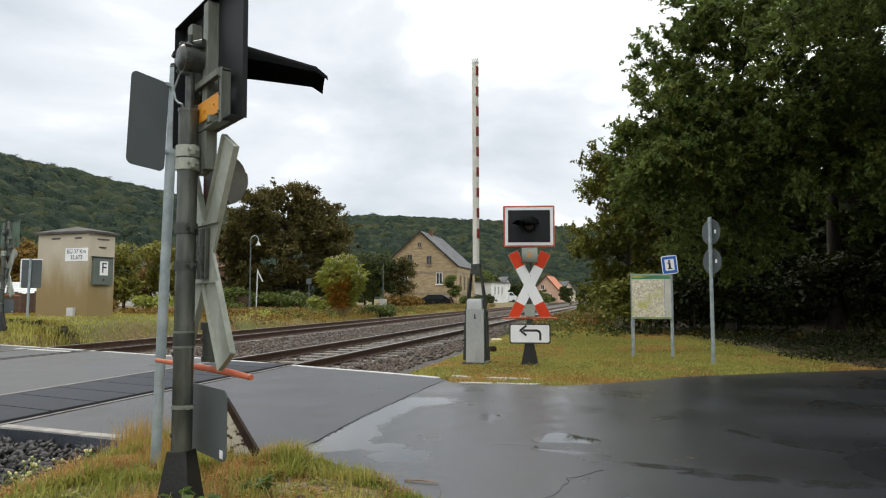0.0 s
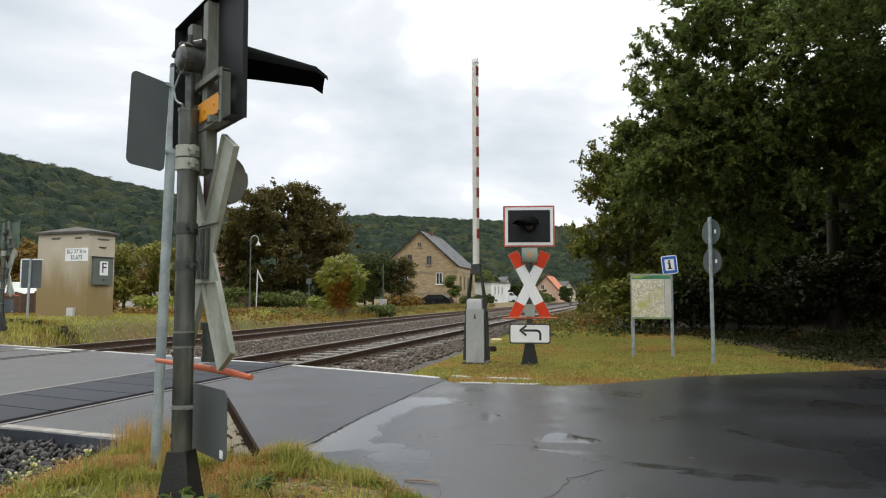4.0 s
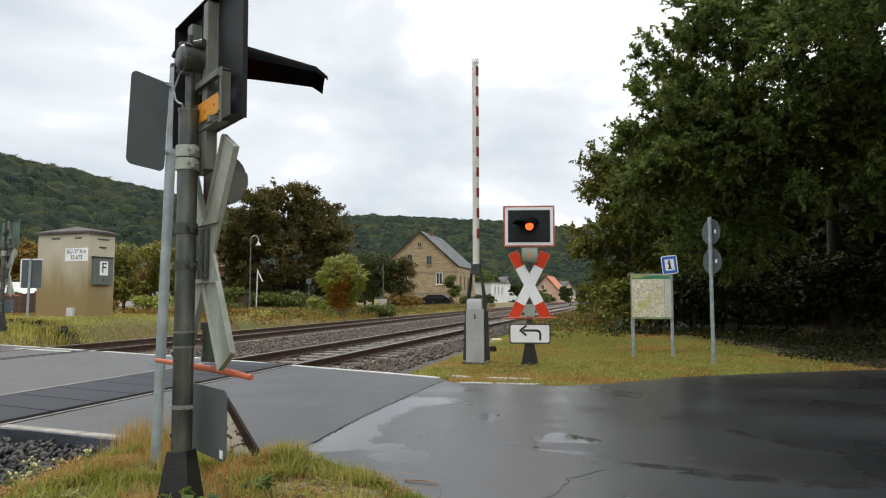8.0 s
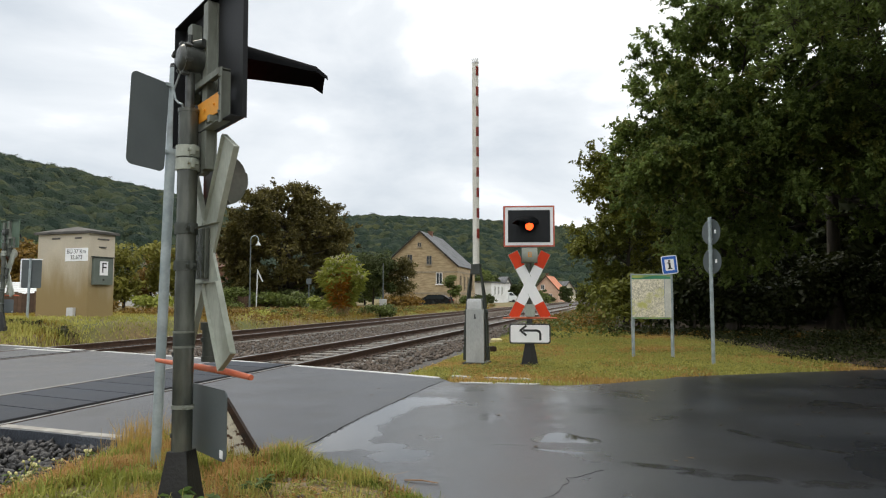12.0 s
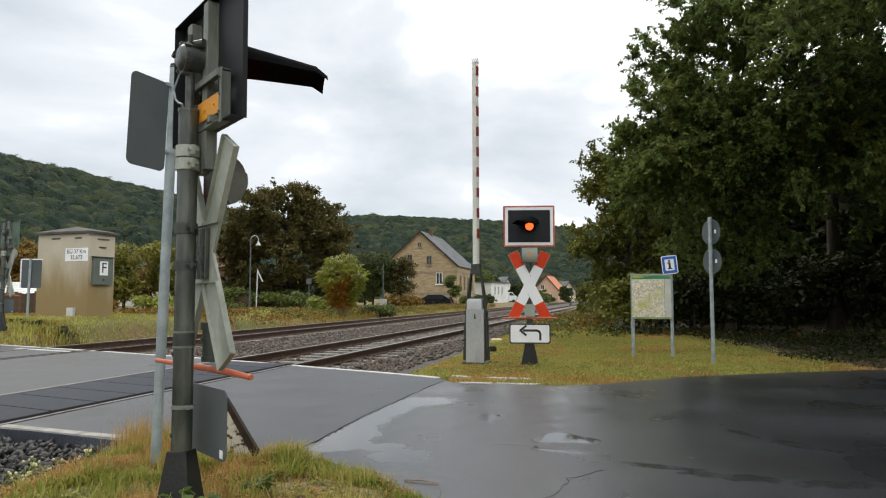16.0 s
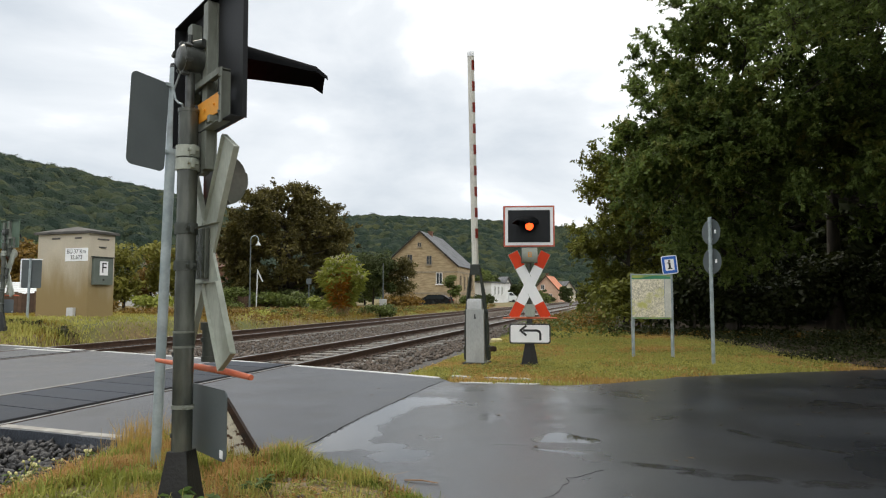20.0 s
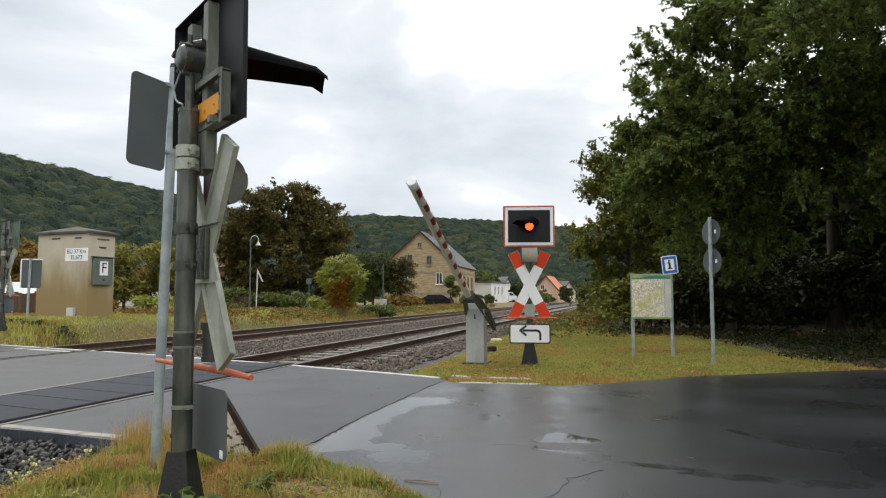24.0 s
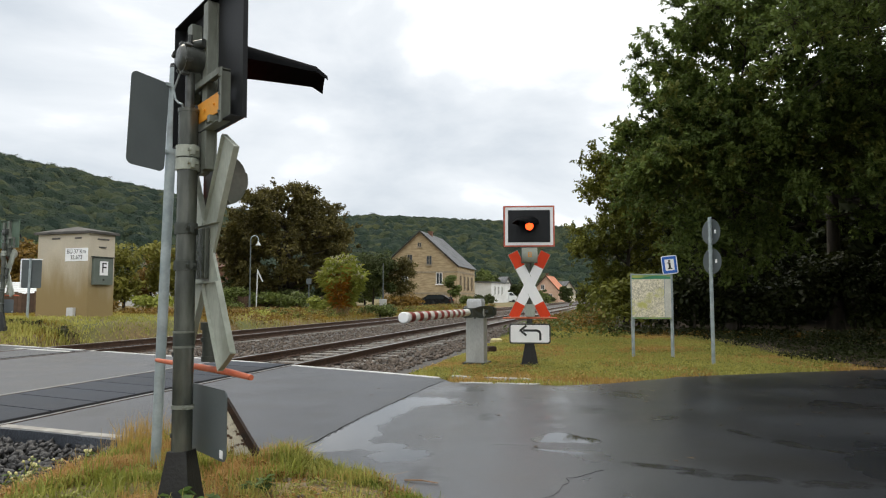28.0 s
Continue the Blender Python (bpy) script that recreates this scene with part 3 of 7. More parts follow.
def stones(name, spots, size, material, label, seed=1):
    """Loose angular stones, as one mass."""
    r = np.random.default_rng(seed)
    n = len(spots)
    base = np.array([(1, 0, 0), (-1, 0, 0), (0, 1, 0), (0, -1, 0), (0, 0, 0.8), (0, 0, -0.8)])
    tri = np.array([(0, 2, 4), (2, 1, 4), (1, 3, 4), (3, 0, 4), (2, 0, 5), (1, 2, 5), (3, 1, 5), (0, 3, 5)])
    pts = base[None] * r.uniform(0.55, 1.25, (n, 6, 1)) + r.normal(0, 0.2, (n, 6, 3))
    a = r.uniform(0, 6.28, (n, 1))
    b = r.uniform(-0.9, 0.9, (n, 1))
    x, y, z = pts[..., 0], pts[..., 1], pts[..., 2]
    y, z = y * np.cos(b) - z * np.sin(b), y * np.sin(b) + z * np.cos(b)
    x, y = x * np.cos(a) - y * np.sin(a), x * np.sin(a) + y * np.cos(a)
    pts = np.stack([x, y, z], -1) * (size * r.uniform(0.6, 1.3, (n, 1, 1))) + spots[:, None]
    faces = (tri[None] + 6 * np.arange(n)[:, None, None]).reshape(-1, 3)
    return tagged(new(name, big_mesh(name, pts.reshape(-1, 3), faces, material)), label, "stones", kind="stuff")


def bed_spots(n, v0, v1, d0, d1, power=1.0, seed=2, lift=0.0, gap=0.16):
    r = np.random.default_rng(seed)
    v, d = v0 + (v1 - v0) * r.random(n) ** power, r.uniform(d0, d1, n)
    z = np.interp(d, [p[0] for p in PROFILE], [p[1] for p in PROFILE])
    x, y = U.x * v + N.x * d, U.y * v + N.y * d
    keep = clear_of_road(x, y, gap)
    return np.stack([x, y, z + lift + r.uniform(-0.01, 0.02, n)], -1)[keep]


stones("ballast_stones", bed_spots(26000, 9.5, 60, 3.55, 13.3, 1.7, 2), 0.054, STONE, "loose grey railway ballast stones")
STONE_DARK = mat("dark_ballast_stone", (0.026, 0.025, 0.025), (0.068, 0.065, 0.064), 9, 0.6, bump=0.5, bump_scale=60, island=0.4)
stones("ballast_stones", np.concatenate([bed_spots(13000, -1, 6, 3.0, 9, 1, 5, 0.085, 0.03), bed_spots(10000, -1, 6, 3.0, 9, 1, 6, 0.06, 0.03)]), 0.033, STONE_DARK, "dark wet ballast stones beside the road")

# rubber panels between the rails of the near track, each with its joint
panels = thing("crossing_panels", Matrix(), "dark rubber crossing panels between the rails", "crossing panel", kind="structure")
for k in range(9):
    v = 4.75 + 0.58 * k
    bm = bmesh.new()
    d0, d1, skew = 5.22, 6.53, 0.26
    outline = [(v + 0.010, d0), (v + 0.570, d0), (v + 0.570 + skew, d1), (v + 0.010 + skew, d1)]
    top = [bm.verts.new(along(a, b, 0.009)) for a, b in outline]
    low = [bm.verts.new(along(a, b, -0.05)) for a, b in outline]
    bm.faces.new(top)
    for j in range(4):
        bm.faces.new((top[j], low[j], low[(j + 1) % 4], top[(j + 1) % 4]))
    part("panel", bm, PANEL, panels)
GROOVE = mat("groove_rubber", (0.008, 0.008, 0.009), (0.014, 0.014, 0.015), 9, 0.9, spec=0.03)
for d, v0, v1 in ((5.155, 4.6, 10.0), (10.445, 8.6, 14.2)):
    bm = bmesh.new()
    q = [bm.verts.new(along(v, d + s, 0.0145)) for v, s in ((v0, -0.05), (v1, -0.05), (v1, 0.05), (v0, 0.05))]
    low = [bm.verts.new(c.co - Vector((0, 0, 0.03))) for c in q]
    bm.faces.new(q)
    for j in range(4):
        bm.faces.new((q[j], low[j], low[(j + 1) % 4], q[(j + 1) % 4]))
    tagged(part("flange_groove", bm, GROOVE), "black rubber groove beside the rail", "rail groove", kind="structure")


bm = bmesh.new()
q = [bm.verts.new(along(v, d, 0.003)) for v, d in ((4.75, 5.215), (9.97, 5.215), (10.23, 6.535), (5.01, 6.535))]
bm.faces.new(q)
part("joint_bed", bm, GROOVE, panels, "black joint between the panels")

# ---- puddles ----
def water_mat(name, deep, ragged, scale, rough, most=1.0):
    """The side road's asphalt under rain water that thins out to nothing towards its rim."""
    m = ASPHALT_OLD.copy()
    m.name = name
    n, l = m.node_tree.nodes, m.node_tree.links
    bs = n["Principled BSDF"]
    tc = n.new("ShaderNodeTexCoord")
    xyz = n.new("ShaderNodeSeparateXYZ")
    l.new(tc.outputs["Object"], xyz.inputs["Vector"])
    no = n.new("ShaderNodeTexNoise")
    no.inputs["Scale"].default_value, no.inputs["Detail"].default_value, no.inputs["Roughness"].default_value = scale, 8, 0.62
    l.new(tc.outputs["Object"], no.inputs["Vector"])
    depth = n.new("ShaderNodeMath")
    depth.operation = "MULTIPLY_ADD"
    depth.inputs[1].default_value, depth.inputs[2].default_value = 2500.0, -2500.0 * WATER_Z - 0.5 * ragged
    l.new(xyz.outputs["Z"], depth.inputs[0])
    add = n.new("ShaderNodeMath")
    add.operation = "MULTIPLY_ADD"
    add.inputs[1].default_value = ragged
    l.new(no.outputs["Fac"], add.inputs[0])
    l.new(depth.outputs["Value"], add.inputs[2])
    mr = n.new("ShaderNodeMapRange")
    mr.interpolation_type = "SMOOTHSTEP"
    mr.inputs["From Min"].default_value, mr.inputs["From Max"].default_value = 0.2 * ragged, deep
    mr.inputs["To Max"].default_value = most
    l.new(add.outputs["Value"], mr.inputs["Value"])
    water = n.new("ShaderNodeBsdfPrincipled")
    water.inputs["Base Color"].default_value = (0.03, 0.03, 0.03, 1)
    water.inputs["Roughness"].default_value = rough
    ms = n.new("ShaderNodeMixShader")
    l.new(mr.outputs["Result"], ms.inputs["Fac"])
    l.new(bs.outputs["BSDF"], ms.inputs[1])
    l.new(water.outputs["BSDF"], ms.inputs[2])
    l.new(ms.outputs["Shader"], n["Material Output"].inputs["Surface"])
    return m


WATER_Z = 0.0064
RAIN = water_mat("rain_puddle", 0.62, 1.0, 7.0, 0.04)
SHEEN = water_mat("thin_water_film", 1.4, 1.6, 6.0, 0.10, 0.6)
HOLLOW = water_mat("wet_hollow", 1.0, 2.2, 5.0, 0.13, 0.8)


def puddle(lobes, material=None, label="shallow rain puddle on the asphalt", depth=0.0004):
    """One thin sheet of water, domed over its lobes (x, y, half length, half width, turn)."""
    lobes = [(x, y, 1.1 * a, 1.1 * b, turn) for x, y, a, b, turn in lobes]
    arr = np.array(lobes, float)
    big = arr[:, 2:4].max(1)
    small = float(arr[:, 2:4].min())
    step = min(max(small / 6, 0.008), 0.03)
    xs = np.arange((arr[:, 0] - big).min(), (arr[:, 0] + big).max() + step, step)
    ys = np.arange((arr[:, 1] - big).min(), (arr[:, 1] + big).max() + step, step)
    X, Y = np.meshgrid(xs, ys)
    rise = np.full(X.shape, -1.0)
    for x, y, a, b, turn in lobes:
        c, d = math.cos(radians(turn)), math.sin(radians(turn))
        u, w = (X - x) * c + (Y - y) * d, (Y - y) * c - (X - x) * d
        rise = np.maximum(rise, 1 - (u / a) ** 2 - (w / b) ** 2)
    # the water stops at the seam of the two sheets
    wet = (rise > -0.25) & (X > np.interp(Y, [p[1] for p in SEAM], [p[0] for p in SEAM]) + 0.01)
    cell = wet[:-1, :-1] & wet[1:, :-1] & wet[:-1, 1:] & wet[1:, 1:]
    j, i = np.nonzero(cell)
    k = j * len(xs) + i
    quads = np.stack([k, k + 1, k + 1 + len(xs), k + len(xs)], -1)
    used, flat = np.unique(quads, return_inverse=True)
    pts = np.stack([X, Y, WATER_Z + depth * np.maximum(rise, 0)], -1).reshape(-1, 3)[used]
    me = big_mesh("puddle", pts, flat.reshape(-1, 4), material or RAIN)
    me.shade_smooth()
    return tagged(new("puddle", me), label, "puddle", "puddles on the road")


DAMP = "faint sheen of rain water on the asphalt"
puddle([(-0.28, 7.05, 0.50, 0.34, 30), (-0.52, 6.50, 0.55, 0.24, 70), (-0.66, 5.90, 0.45, 0.22, 72), (-0.72, 5.35, 0.46, 0.27, 78), (-0.74, 5.0, 0.30, 0.2, 30), (-0.42, 4.95, 0.2, 0.16, 20), (-0.30, 4.70, 0.26, 0.22, 40)], label="long shallow rain puddle along the seam")
puddle([(0.90, 5.27, 0.20, 0.22, -8), (1.04, 5.19, 0.17, 0.13, -20), (0.78, 5.20, 0.13, 0.13, 0)])
puddle([(0.84, 4.80, 0.26, 0.045, -24)])
puddle([(0.47, 5.03, 0.2, 0.035, -8)], SHEEN, DAMP)
for spot in ((0.42, 6.15, 0.19, 0.3, 0), (0.95, 6.15, 0.16, 0.22, 0), (0.95, 5.75, 0.12, 0.12, 0), (0.1, 8.0, 0.5, 0.4, 10), (1.1, 7.2, 0.4, 0.35, 0), (-0.2, 4.2, 0.3, 0.3, 30), (1.4, 6.6, 0.35, 0.4, 0)):
    puddle([spot], SHEEN, DAMP)
puddle([(2.38, 5.42, 0.26, 0.07, -70), (2.55, 5.05, 0.30, 0.12, -62), (2.8, 4.75, 0.3, 0.06, -35)], HOLLOW, "dark wet hollow in the asphalt")
puddle([(1.35, 4.40, 0.40, 0.09, -24), (1.75, 4.14, 0.40, 0.12, -22), (2.25, 3.98, 0.4, 0.13, -8), (2.7, 3.95, 0.4, 0.1, 4)], HOLLOW, "dark wet hollow in the asphalt")
# crack along the seam, and a ragged one towards the verge
TAR = mat("open_crack", (0.008, 0.008, 0.008), (0.016, 0.015, 0.014), 20, 0.9, spec=0.1)
strip("asphalt_crack", wobble(SEAM, 0.09, 0.009, 31), 0.011, 0.0078, TAR, "dark open seam between two sheets of asphalt", "crack")
strip("asphalt_crack", wobble([(0.35, 3.5), (0.62, 3.8), (0.75, 4.1), (1.0, 4.3)], 0.05, 0.02, 33), 0.0018, 0.0078, TAR, "thin crack in the worn asphalt", "crack")

# twig and fallen leaves on the road
bm = bmesh.new()
tube(bm, [(-0.10, 0, 0.006), (0.0, 0.006, 0.012), (0.11, -0.004, 0.007)], [0.004, 0.005, 0.003], 6)
o = part("twig", bm, mat("bare_twig", (0.25, 0.14, 0.07), (0.36, 0.21, 0.11), 20, 0.8))
o.matrix_basis = pose(-0.13, 4.02, 0.006, 0, 0, -18)
tagged(o, "short bare brown twig on the wet road", "twig")
FALLEN = mat("fallen_leaf", (0.06, 0.042, 0.022), (0.13, 0.078, 0.034), 20, 0.7, vary=0.4)
leaf_bm = bmesh.new()
v = [leaf_bm.verts.new(p) for p in ((-0.03, 0, 0.001), (-0.008, 0.016, 0.007), (0.032, 0, 0.002), (-0.008, -0.016, 0.006))]
leaf_bm.faces.new((v[0], v[1], v[2]))
leaf_bm.faces.new((v[0], v[2], v[3]))
leaf_me = bpy.data.meshes.new("fallen_leaf")
leaf_bm.to_mesh(leaf_me)
leaf_bm.free()
leaf_me.materials.append(FALLEN)
for k in range(46):
    x = random.uniform(-0.9, 4.5)
    y = random.uniform(4.2, 8.2) if k < 30 else random.uniform(6.5, 8.9)
    if x > 2.2 and y > 8:
        y -= 1
    o = share("fallen_leaf", leaf_me, None, pose(x, y, 0.0085, 0, 0, random.uniform(0, 360)))
    tagged(o, "small brown leaf on the wet road", "leaf", "fallen leaves on the road")


# ---- crossing signals: light board, cross, bar and arrow plate on one pole ----
def crossing_signal(m, label, hood_turn=-24, bar=(0.42, 0.42), back=None, wrap=112, near=False, tilt_deg=26.8):
    reach = 0.57
    s = thing("crossing_signal", m, label, "crossing signal", "signals at the crossing")
    bm = bmesh.new()
    rings = [(-0.06, 0.15), (0.04, 0.15), (0.04, 0.13), (0.38, 0.066)]
    tube(bm, [(0, 0, z) for z, r in rings], [r for z, r in rings], 4)
    bmesh.ops.rotate(bm, verts=bm.verts, matrix=Matrix.Rotation(radians(45), 3, "Z"))
    part("foot", bm, FOOT, s, "black tapered foot")
    bm = bmesh.new()
    tube(bm, [(0, 0, 0.3), (0, 0, 1.955), (0, 0, 1.955), (0, 0, 1.972), (0, 0, 1.972)], [0.046, 0.046, 0.05, 0.05, 0.03], 18)
    part("pole", bm, POLE_GREEN, s, soft=True)
    for z, half, rad, material in ((0.578, 0.009, 0.050, CHANNEL), (0.85, 0.005, 0.050, CHANNEL), (0.918, 0.005, 0.050, CHANNEL), (1.227, 0.022, 0.053, DARK_STEEL), (1.399, 0.026, 0.053, DARK_STEEL), (1.704, 0.027, 0.055, PALE_GREEN), (1.766, 0.027, 0.055, PALE_GREEN)):
        bm = bmesh.new()
        tube(bm, [(0, 0, z - half), (0, 0, z + half)], [rad, rad], 18)
        if half > 0.006:
            box(bm, (-0.065, 0.0, z), (0.035, 0.016, 1.7 * half), None, 0.002)
            tube(bm, [(-0.07, 0.024, z), (-0.07, -0.024, z)], [0.008, 0.008], 6)
        part("clamp", bm, material, s, soft=True)
    for z in (0.884,):
        bm = bmesh.new()
        tube(bm, [(0, 0, z - 0.03), (0, 0, z + 0.03)], [0.0475, 0.0475], 18)
        part("sleeve", bm, DARK_STEEL, s, soft=True)
    for z in (0.45, 0.816):
        bm = bmesh.new()
        tube(bm, [(0.012, 0.040, z), (0.012, 0.0475, z)], [0.010, 0.010], 12)
        part("bolt_hole", bm, BLACK, s)
    # upright carrier in front of the pole
    bm = bmesh.new()
    box(bm, (0, -0.072, 1.80), (0.075, 0.04, 0.27), None, 0.004)
    part("carrier", bm, CHANNEL, s, "pale upright carrier plate")
    drop_ = 0.022 if near else 0.0
    # the crossed arms, white with red ends
    mid_z = 1.285 if near else 1.265
    red = reach - 0.25
    for side, y in ((1, -0.104), (-1, -0.1055)):
        tilt = Matrix.Translation((0, 0, mid_z)) @ Matrix.Rotation(radians(tilt_deg * side), 4, "Y")
        bm = bmesh.new()
        plate(bm, [(-0.078, -red), (0.078, -red), (0.078, red), (-0.078, red)], y, y + 0.008, tilt)
        arm = part("cross_arm", bm, SIGN_WHITE, s, "white reflective cross arm")
        for z0, z1 in ((red, reach), (-reach, -red)):
            bm = bmesh.new()
            plate(bm, [(-0.078, z0), (0.078, z0), (0.078, z1), (-0.078, z1)], y, y + 0.008, tilt)
            part("arm_end", bm, SIGN_RED, arm, "red reflective end of the arm")
        bm = bmesh.new()
        plate(bm, [(-0.080, -reach), (0.080, -reach), (0.080, reach), (-0.080, reach)], y + 0.0085, y + 0.0115, tilt)
        part("arm_back", bm, PALE_GREEN, arm, "pale green back of the arm")
        # folded flanges round each half of the arm, open in the middle
        for e in (-1, 1):
            bm = bmesh.new()
            plate(bm, [(-0.084, e * (reach + 0.001)), (0.084, e * (reach + 0.001)), (0.084, e * (reach + 0.006)), (-0.084, e * (reach + 0.006))], y + 0.0005, y + 0.026, tilt)
            part("end_flange", bm, PALE_GREEN, arm)
            ct, st = math.cos(radians(tilt_deg)), math.sin(radians(tilt_deg)) * side
            level = [(e * 0.135 + a * st) / ct for a in (-0.084, 0.084)]
            bm = bmesh.new()
            plate(bm, [(-0.084, level[0]), (0.084, level[1]), (0.084, level[1] + e * 0.006), (-0.084, level[0] + e * 0.006)], y + 0.0005, y + 0.030, tilt)
            part("inner_flange", bm, PALE_GREEN, arm)
            for f in (-1, 1):
                bm = bmesh.new()
                z0 = level[0 if f < 0 else 1]
                plate(bm, [(f * 0.0825 - 0.002, z0), (f * 0.0825 + 0.002, z0), (f * 0.0825 + 0.002, e * reach), (f * 0.0825 - 0.002, e * reach)], y + 0.0005, y + 0.028, tilt)
                part("side_flange", bm, PALE_GREEN, arm)
                if e > 0 and near:
                    z2 = (-0.135 + f * 0.084 * st) / ct
                    bm = bmesh.new()
                    plate(bm, [(f * 0.0825 - 0.002, z2), (f * 0.0825 + 0.002, z2), (f * 0.0825 + 0.002, z0), (f * 0.0825 - 0.002, z0)], y + 0.0005, y + 0.013, tilt)
                    part("middle_edge", bm, PALE_GREEN, arm)
    bm = bmesh.new()
    box(bm, (0, -0.078, mid_z), (0.12, 0.02, 0.24), None, 0.003)
    part("centre_plate", bm, POLE_GREEN, s)
    bm = bmesh.new()
    tube(bm, [(-bar[0], -0.145, 0.752 - drop_), (-0.2, -0.145, 0.758 - drop_), (0.2, -0.145, 0.757 - drop_), (bar[1], -0.145, 0.752 - drop_)], [0.012, 0.016, 0.016, 0.012], 10)
    part("orange_bar", bm, ORANGE, s, "faded orange bar below the cross", True)
    bm = bmesh.new()
    if near:
        tube(bm, [(0, -0.135, 0.775), (0, -0.135, 0.80), (0, -0.135, 0.80), (0, -0.135, 0.868), (0, -0.135, 0.868), (0, -0.135, 0.888), (0, -0.135, 0.888), (0, -0.135, 0.925), (0, -0.135, 0.925), (0, -0.135, 0.96)],
             [0.050, 0.052, 0.046, 0.046, 0.054, 0.054, 0.047, 0.047, 0.056, 0.056], 16)
        part("stub_pipe", bm, DARK_STEEL, s, "dark green stub pipe with collars", True)
    else:
        box(bm, (0.0, -0.155, 0.87), (0.15, 0.05, 0.19), None, 0.008)
        part("junction_box", bm, PALE_GREEN, s)
    # arrow plate
    bm = bmesh.new()
    px0 = 0.035 if near else 0.0
    plate(bm, round_rect(0.64, 0.31, 0.035, px0, 0.51), -0.10, -0.094)
    pl = part("arrow_plate", bm, SIGN_BACK, s, "small white plate with an arrow bent to one side")
    bm = bmesh.new()
    plate(bm, round_rect(0.632, 0.302, 0.032, px0, 0.51), -0.1022, -0.1005)
    part("black_rim", bm, BLACK, pl)
    bm = bmesh.new()
    plate(bm, round_rect(0.60, 0.27, 0.026, px0, 0.51), -0.1045, -0.1027)
    part("white_face", bm, SIGN_WHITE, pl)
    bm = bmesh.new()
    box(bm, (px0 - 0.275, -0.0925, 0.385), (0.035, 0.002, 0.035))
    part("sticker", bm, SIGN_WHITE, pl, "small white sticker")
    bm = bmesh.new()
    bend = [(0.16 - 0.06 + 0.06 * math.sin(radians(a)), 0.50 + 0.06 * math.cos(radians(a)) - 0.02 + 0.02) for a in range(0, 91, 15)]
    path = [(-0.10, 0.56), *bend, (0.16, 0.415)]
    for (x0, z0), (x1, z1) in zip(path, path[1:]):
        a = math.atan2(z1 - z0, x1 - x0)
        box(bm, ((x0 + x1) / 2, -0.1055, (z0 + z1) / 2), (math.hypot(x1 - x0, z1 - z0) + 0.012, 0.0016, 0.034), Matrix.Rotation(-a, 4, "Y"))
    for e in (-1, 1):
        box(bm, (-0.105, -0.1058, 0.56 + e * 0.036), (0.13, 0.0012, 0.032), Matrix.Rotation(radians(-38 * e), 4, "Y"))
    part("arrow", bm, BLACK, pl, "black bent arrow")
    # rounded horn housing below the board
    bm = bmesh.new()
    hz = 1.635 if near else 1.735
    prof = [(-0.135, hz - 0.115)] + [(-0.165 - 0.085 * math.sin(radians(a)), hz - 0.115 * math.cos(radians(a))) for a in range(0, 181, 12)] + [(-0.135, hz + 0.115)]
    left = [bm.verts.new((-0.12, y, z)) for y, z in prof]
    right = [bm.verts.new((0.12, y, z)) for y, z in prof]
    bm.faces.new(left), bm.faces.new(right[::-1])
    for k in range(len(prof)):
        j = (k + 1) % len(prof)
        bm.faces.new((left[k], left[j], right[j], right[k]))
    bmesh.ops.bevel(bm, geom=[e for e in bm.edges if abs(e.verts[0].co.x - e.verts[1].co.x) < 1e-4], offset=0.014, segments=2, affect="EDGES")
    horn = part("horn_housing", bm, HORN if near else PALE_GREEN, s, "grey-green rounded horn housing", True)
    bm = bmesh.new()
    box(bm, (0, -0.128, hz), (0.255, 0.014, 0.25), None, 0.004)
    part("horn_rim", bm, DARK_STEEL, horn, "dark rim of the horn housing")
    bm = bmesh.new()
    for zz, ww in ((hz + 0.03, 0.05), (hz, 0.05), (hz - 0.03, 0.05)):
        box(bm, (0, -0.2505, zz), (ww, 0.004, 0.012))
    for xx in (-0.022, 0.022):
        box(bm, (xx, -0.25, hz), (0.010, 0.004, 0.07))
    part("painted_mark", bm, YELLOW, horn, "small yellow painted mark")
    # the light board with rims
    y = -0.112
    bm = bmesh.new()
    plate(bm, round_rect(0.80, 0.65, 0.02, 0, 2.19), y, y + 0.008)
    board = part("board", bm, back or DARK_BOARD, s, "light board with a red and white rim")
    for w, h, iw, ih, material, name, yy in ((0.796, 0.646, 0.752, 0.602, FADED_RED, "red_rim", 0.006), (0.75, 0.60, 0.66, 0.51, SIGN_WHITE, "white_rim", 0.005)):
        bm = bmesh.new()
        for cx, cz, sx, sz in ((0, (h + ih) / 4, w, (h - ih) / 2), (0, -(h + ih) / 4, w, (h - ih) / 2), ((w + iw) / 4, 0, (w - iw) / 2, ih), (-(w + iw) / 4, 0, (w - iw) / 2, ih)):
            box(bm, (cx, y - yy / 2, 2.19 + cz), (sx, yy, sz))
        part(name, bm, material, board)
    bm = bmesh.new()
    plate(bm, round_rect(0.658, 0.508, 0.004, 0, 2.19), y - 0.003, y - 0.0005)
    part("black_field", bm, DARK_BOARD, board)
    bm = bmesh.new()
    for cx, cz, sx, sz in ((0.394, 2.19, 0.005, 0.64), (0, 2.513, 0.79, 0.005), (0, 1.868, 0.79, 0.005)):
        box(bm, (cx, y + 0.035, cz), (sx, 0.055, sz))
    box(bm, (-0.4035, y + 0.004, 2.19), (0.005, 0.022, 0.655))
    part("back_flange", bm, back or DARK_BOARD, board)
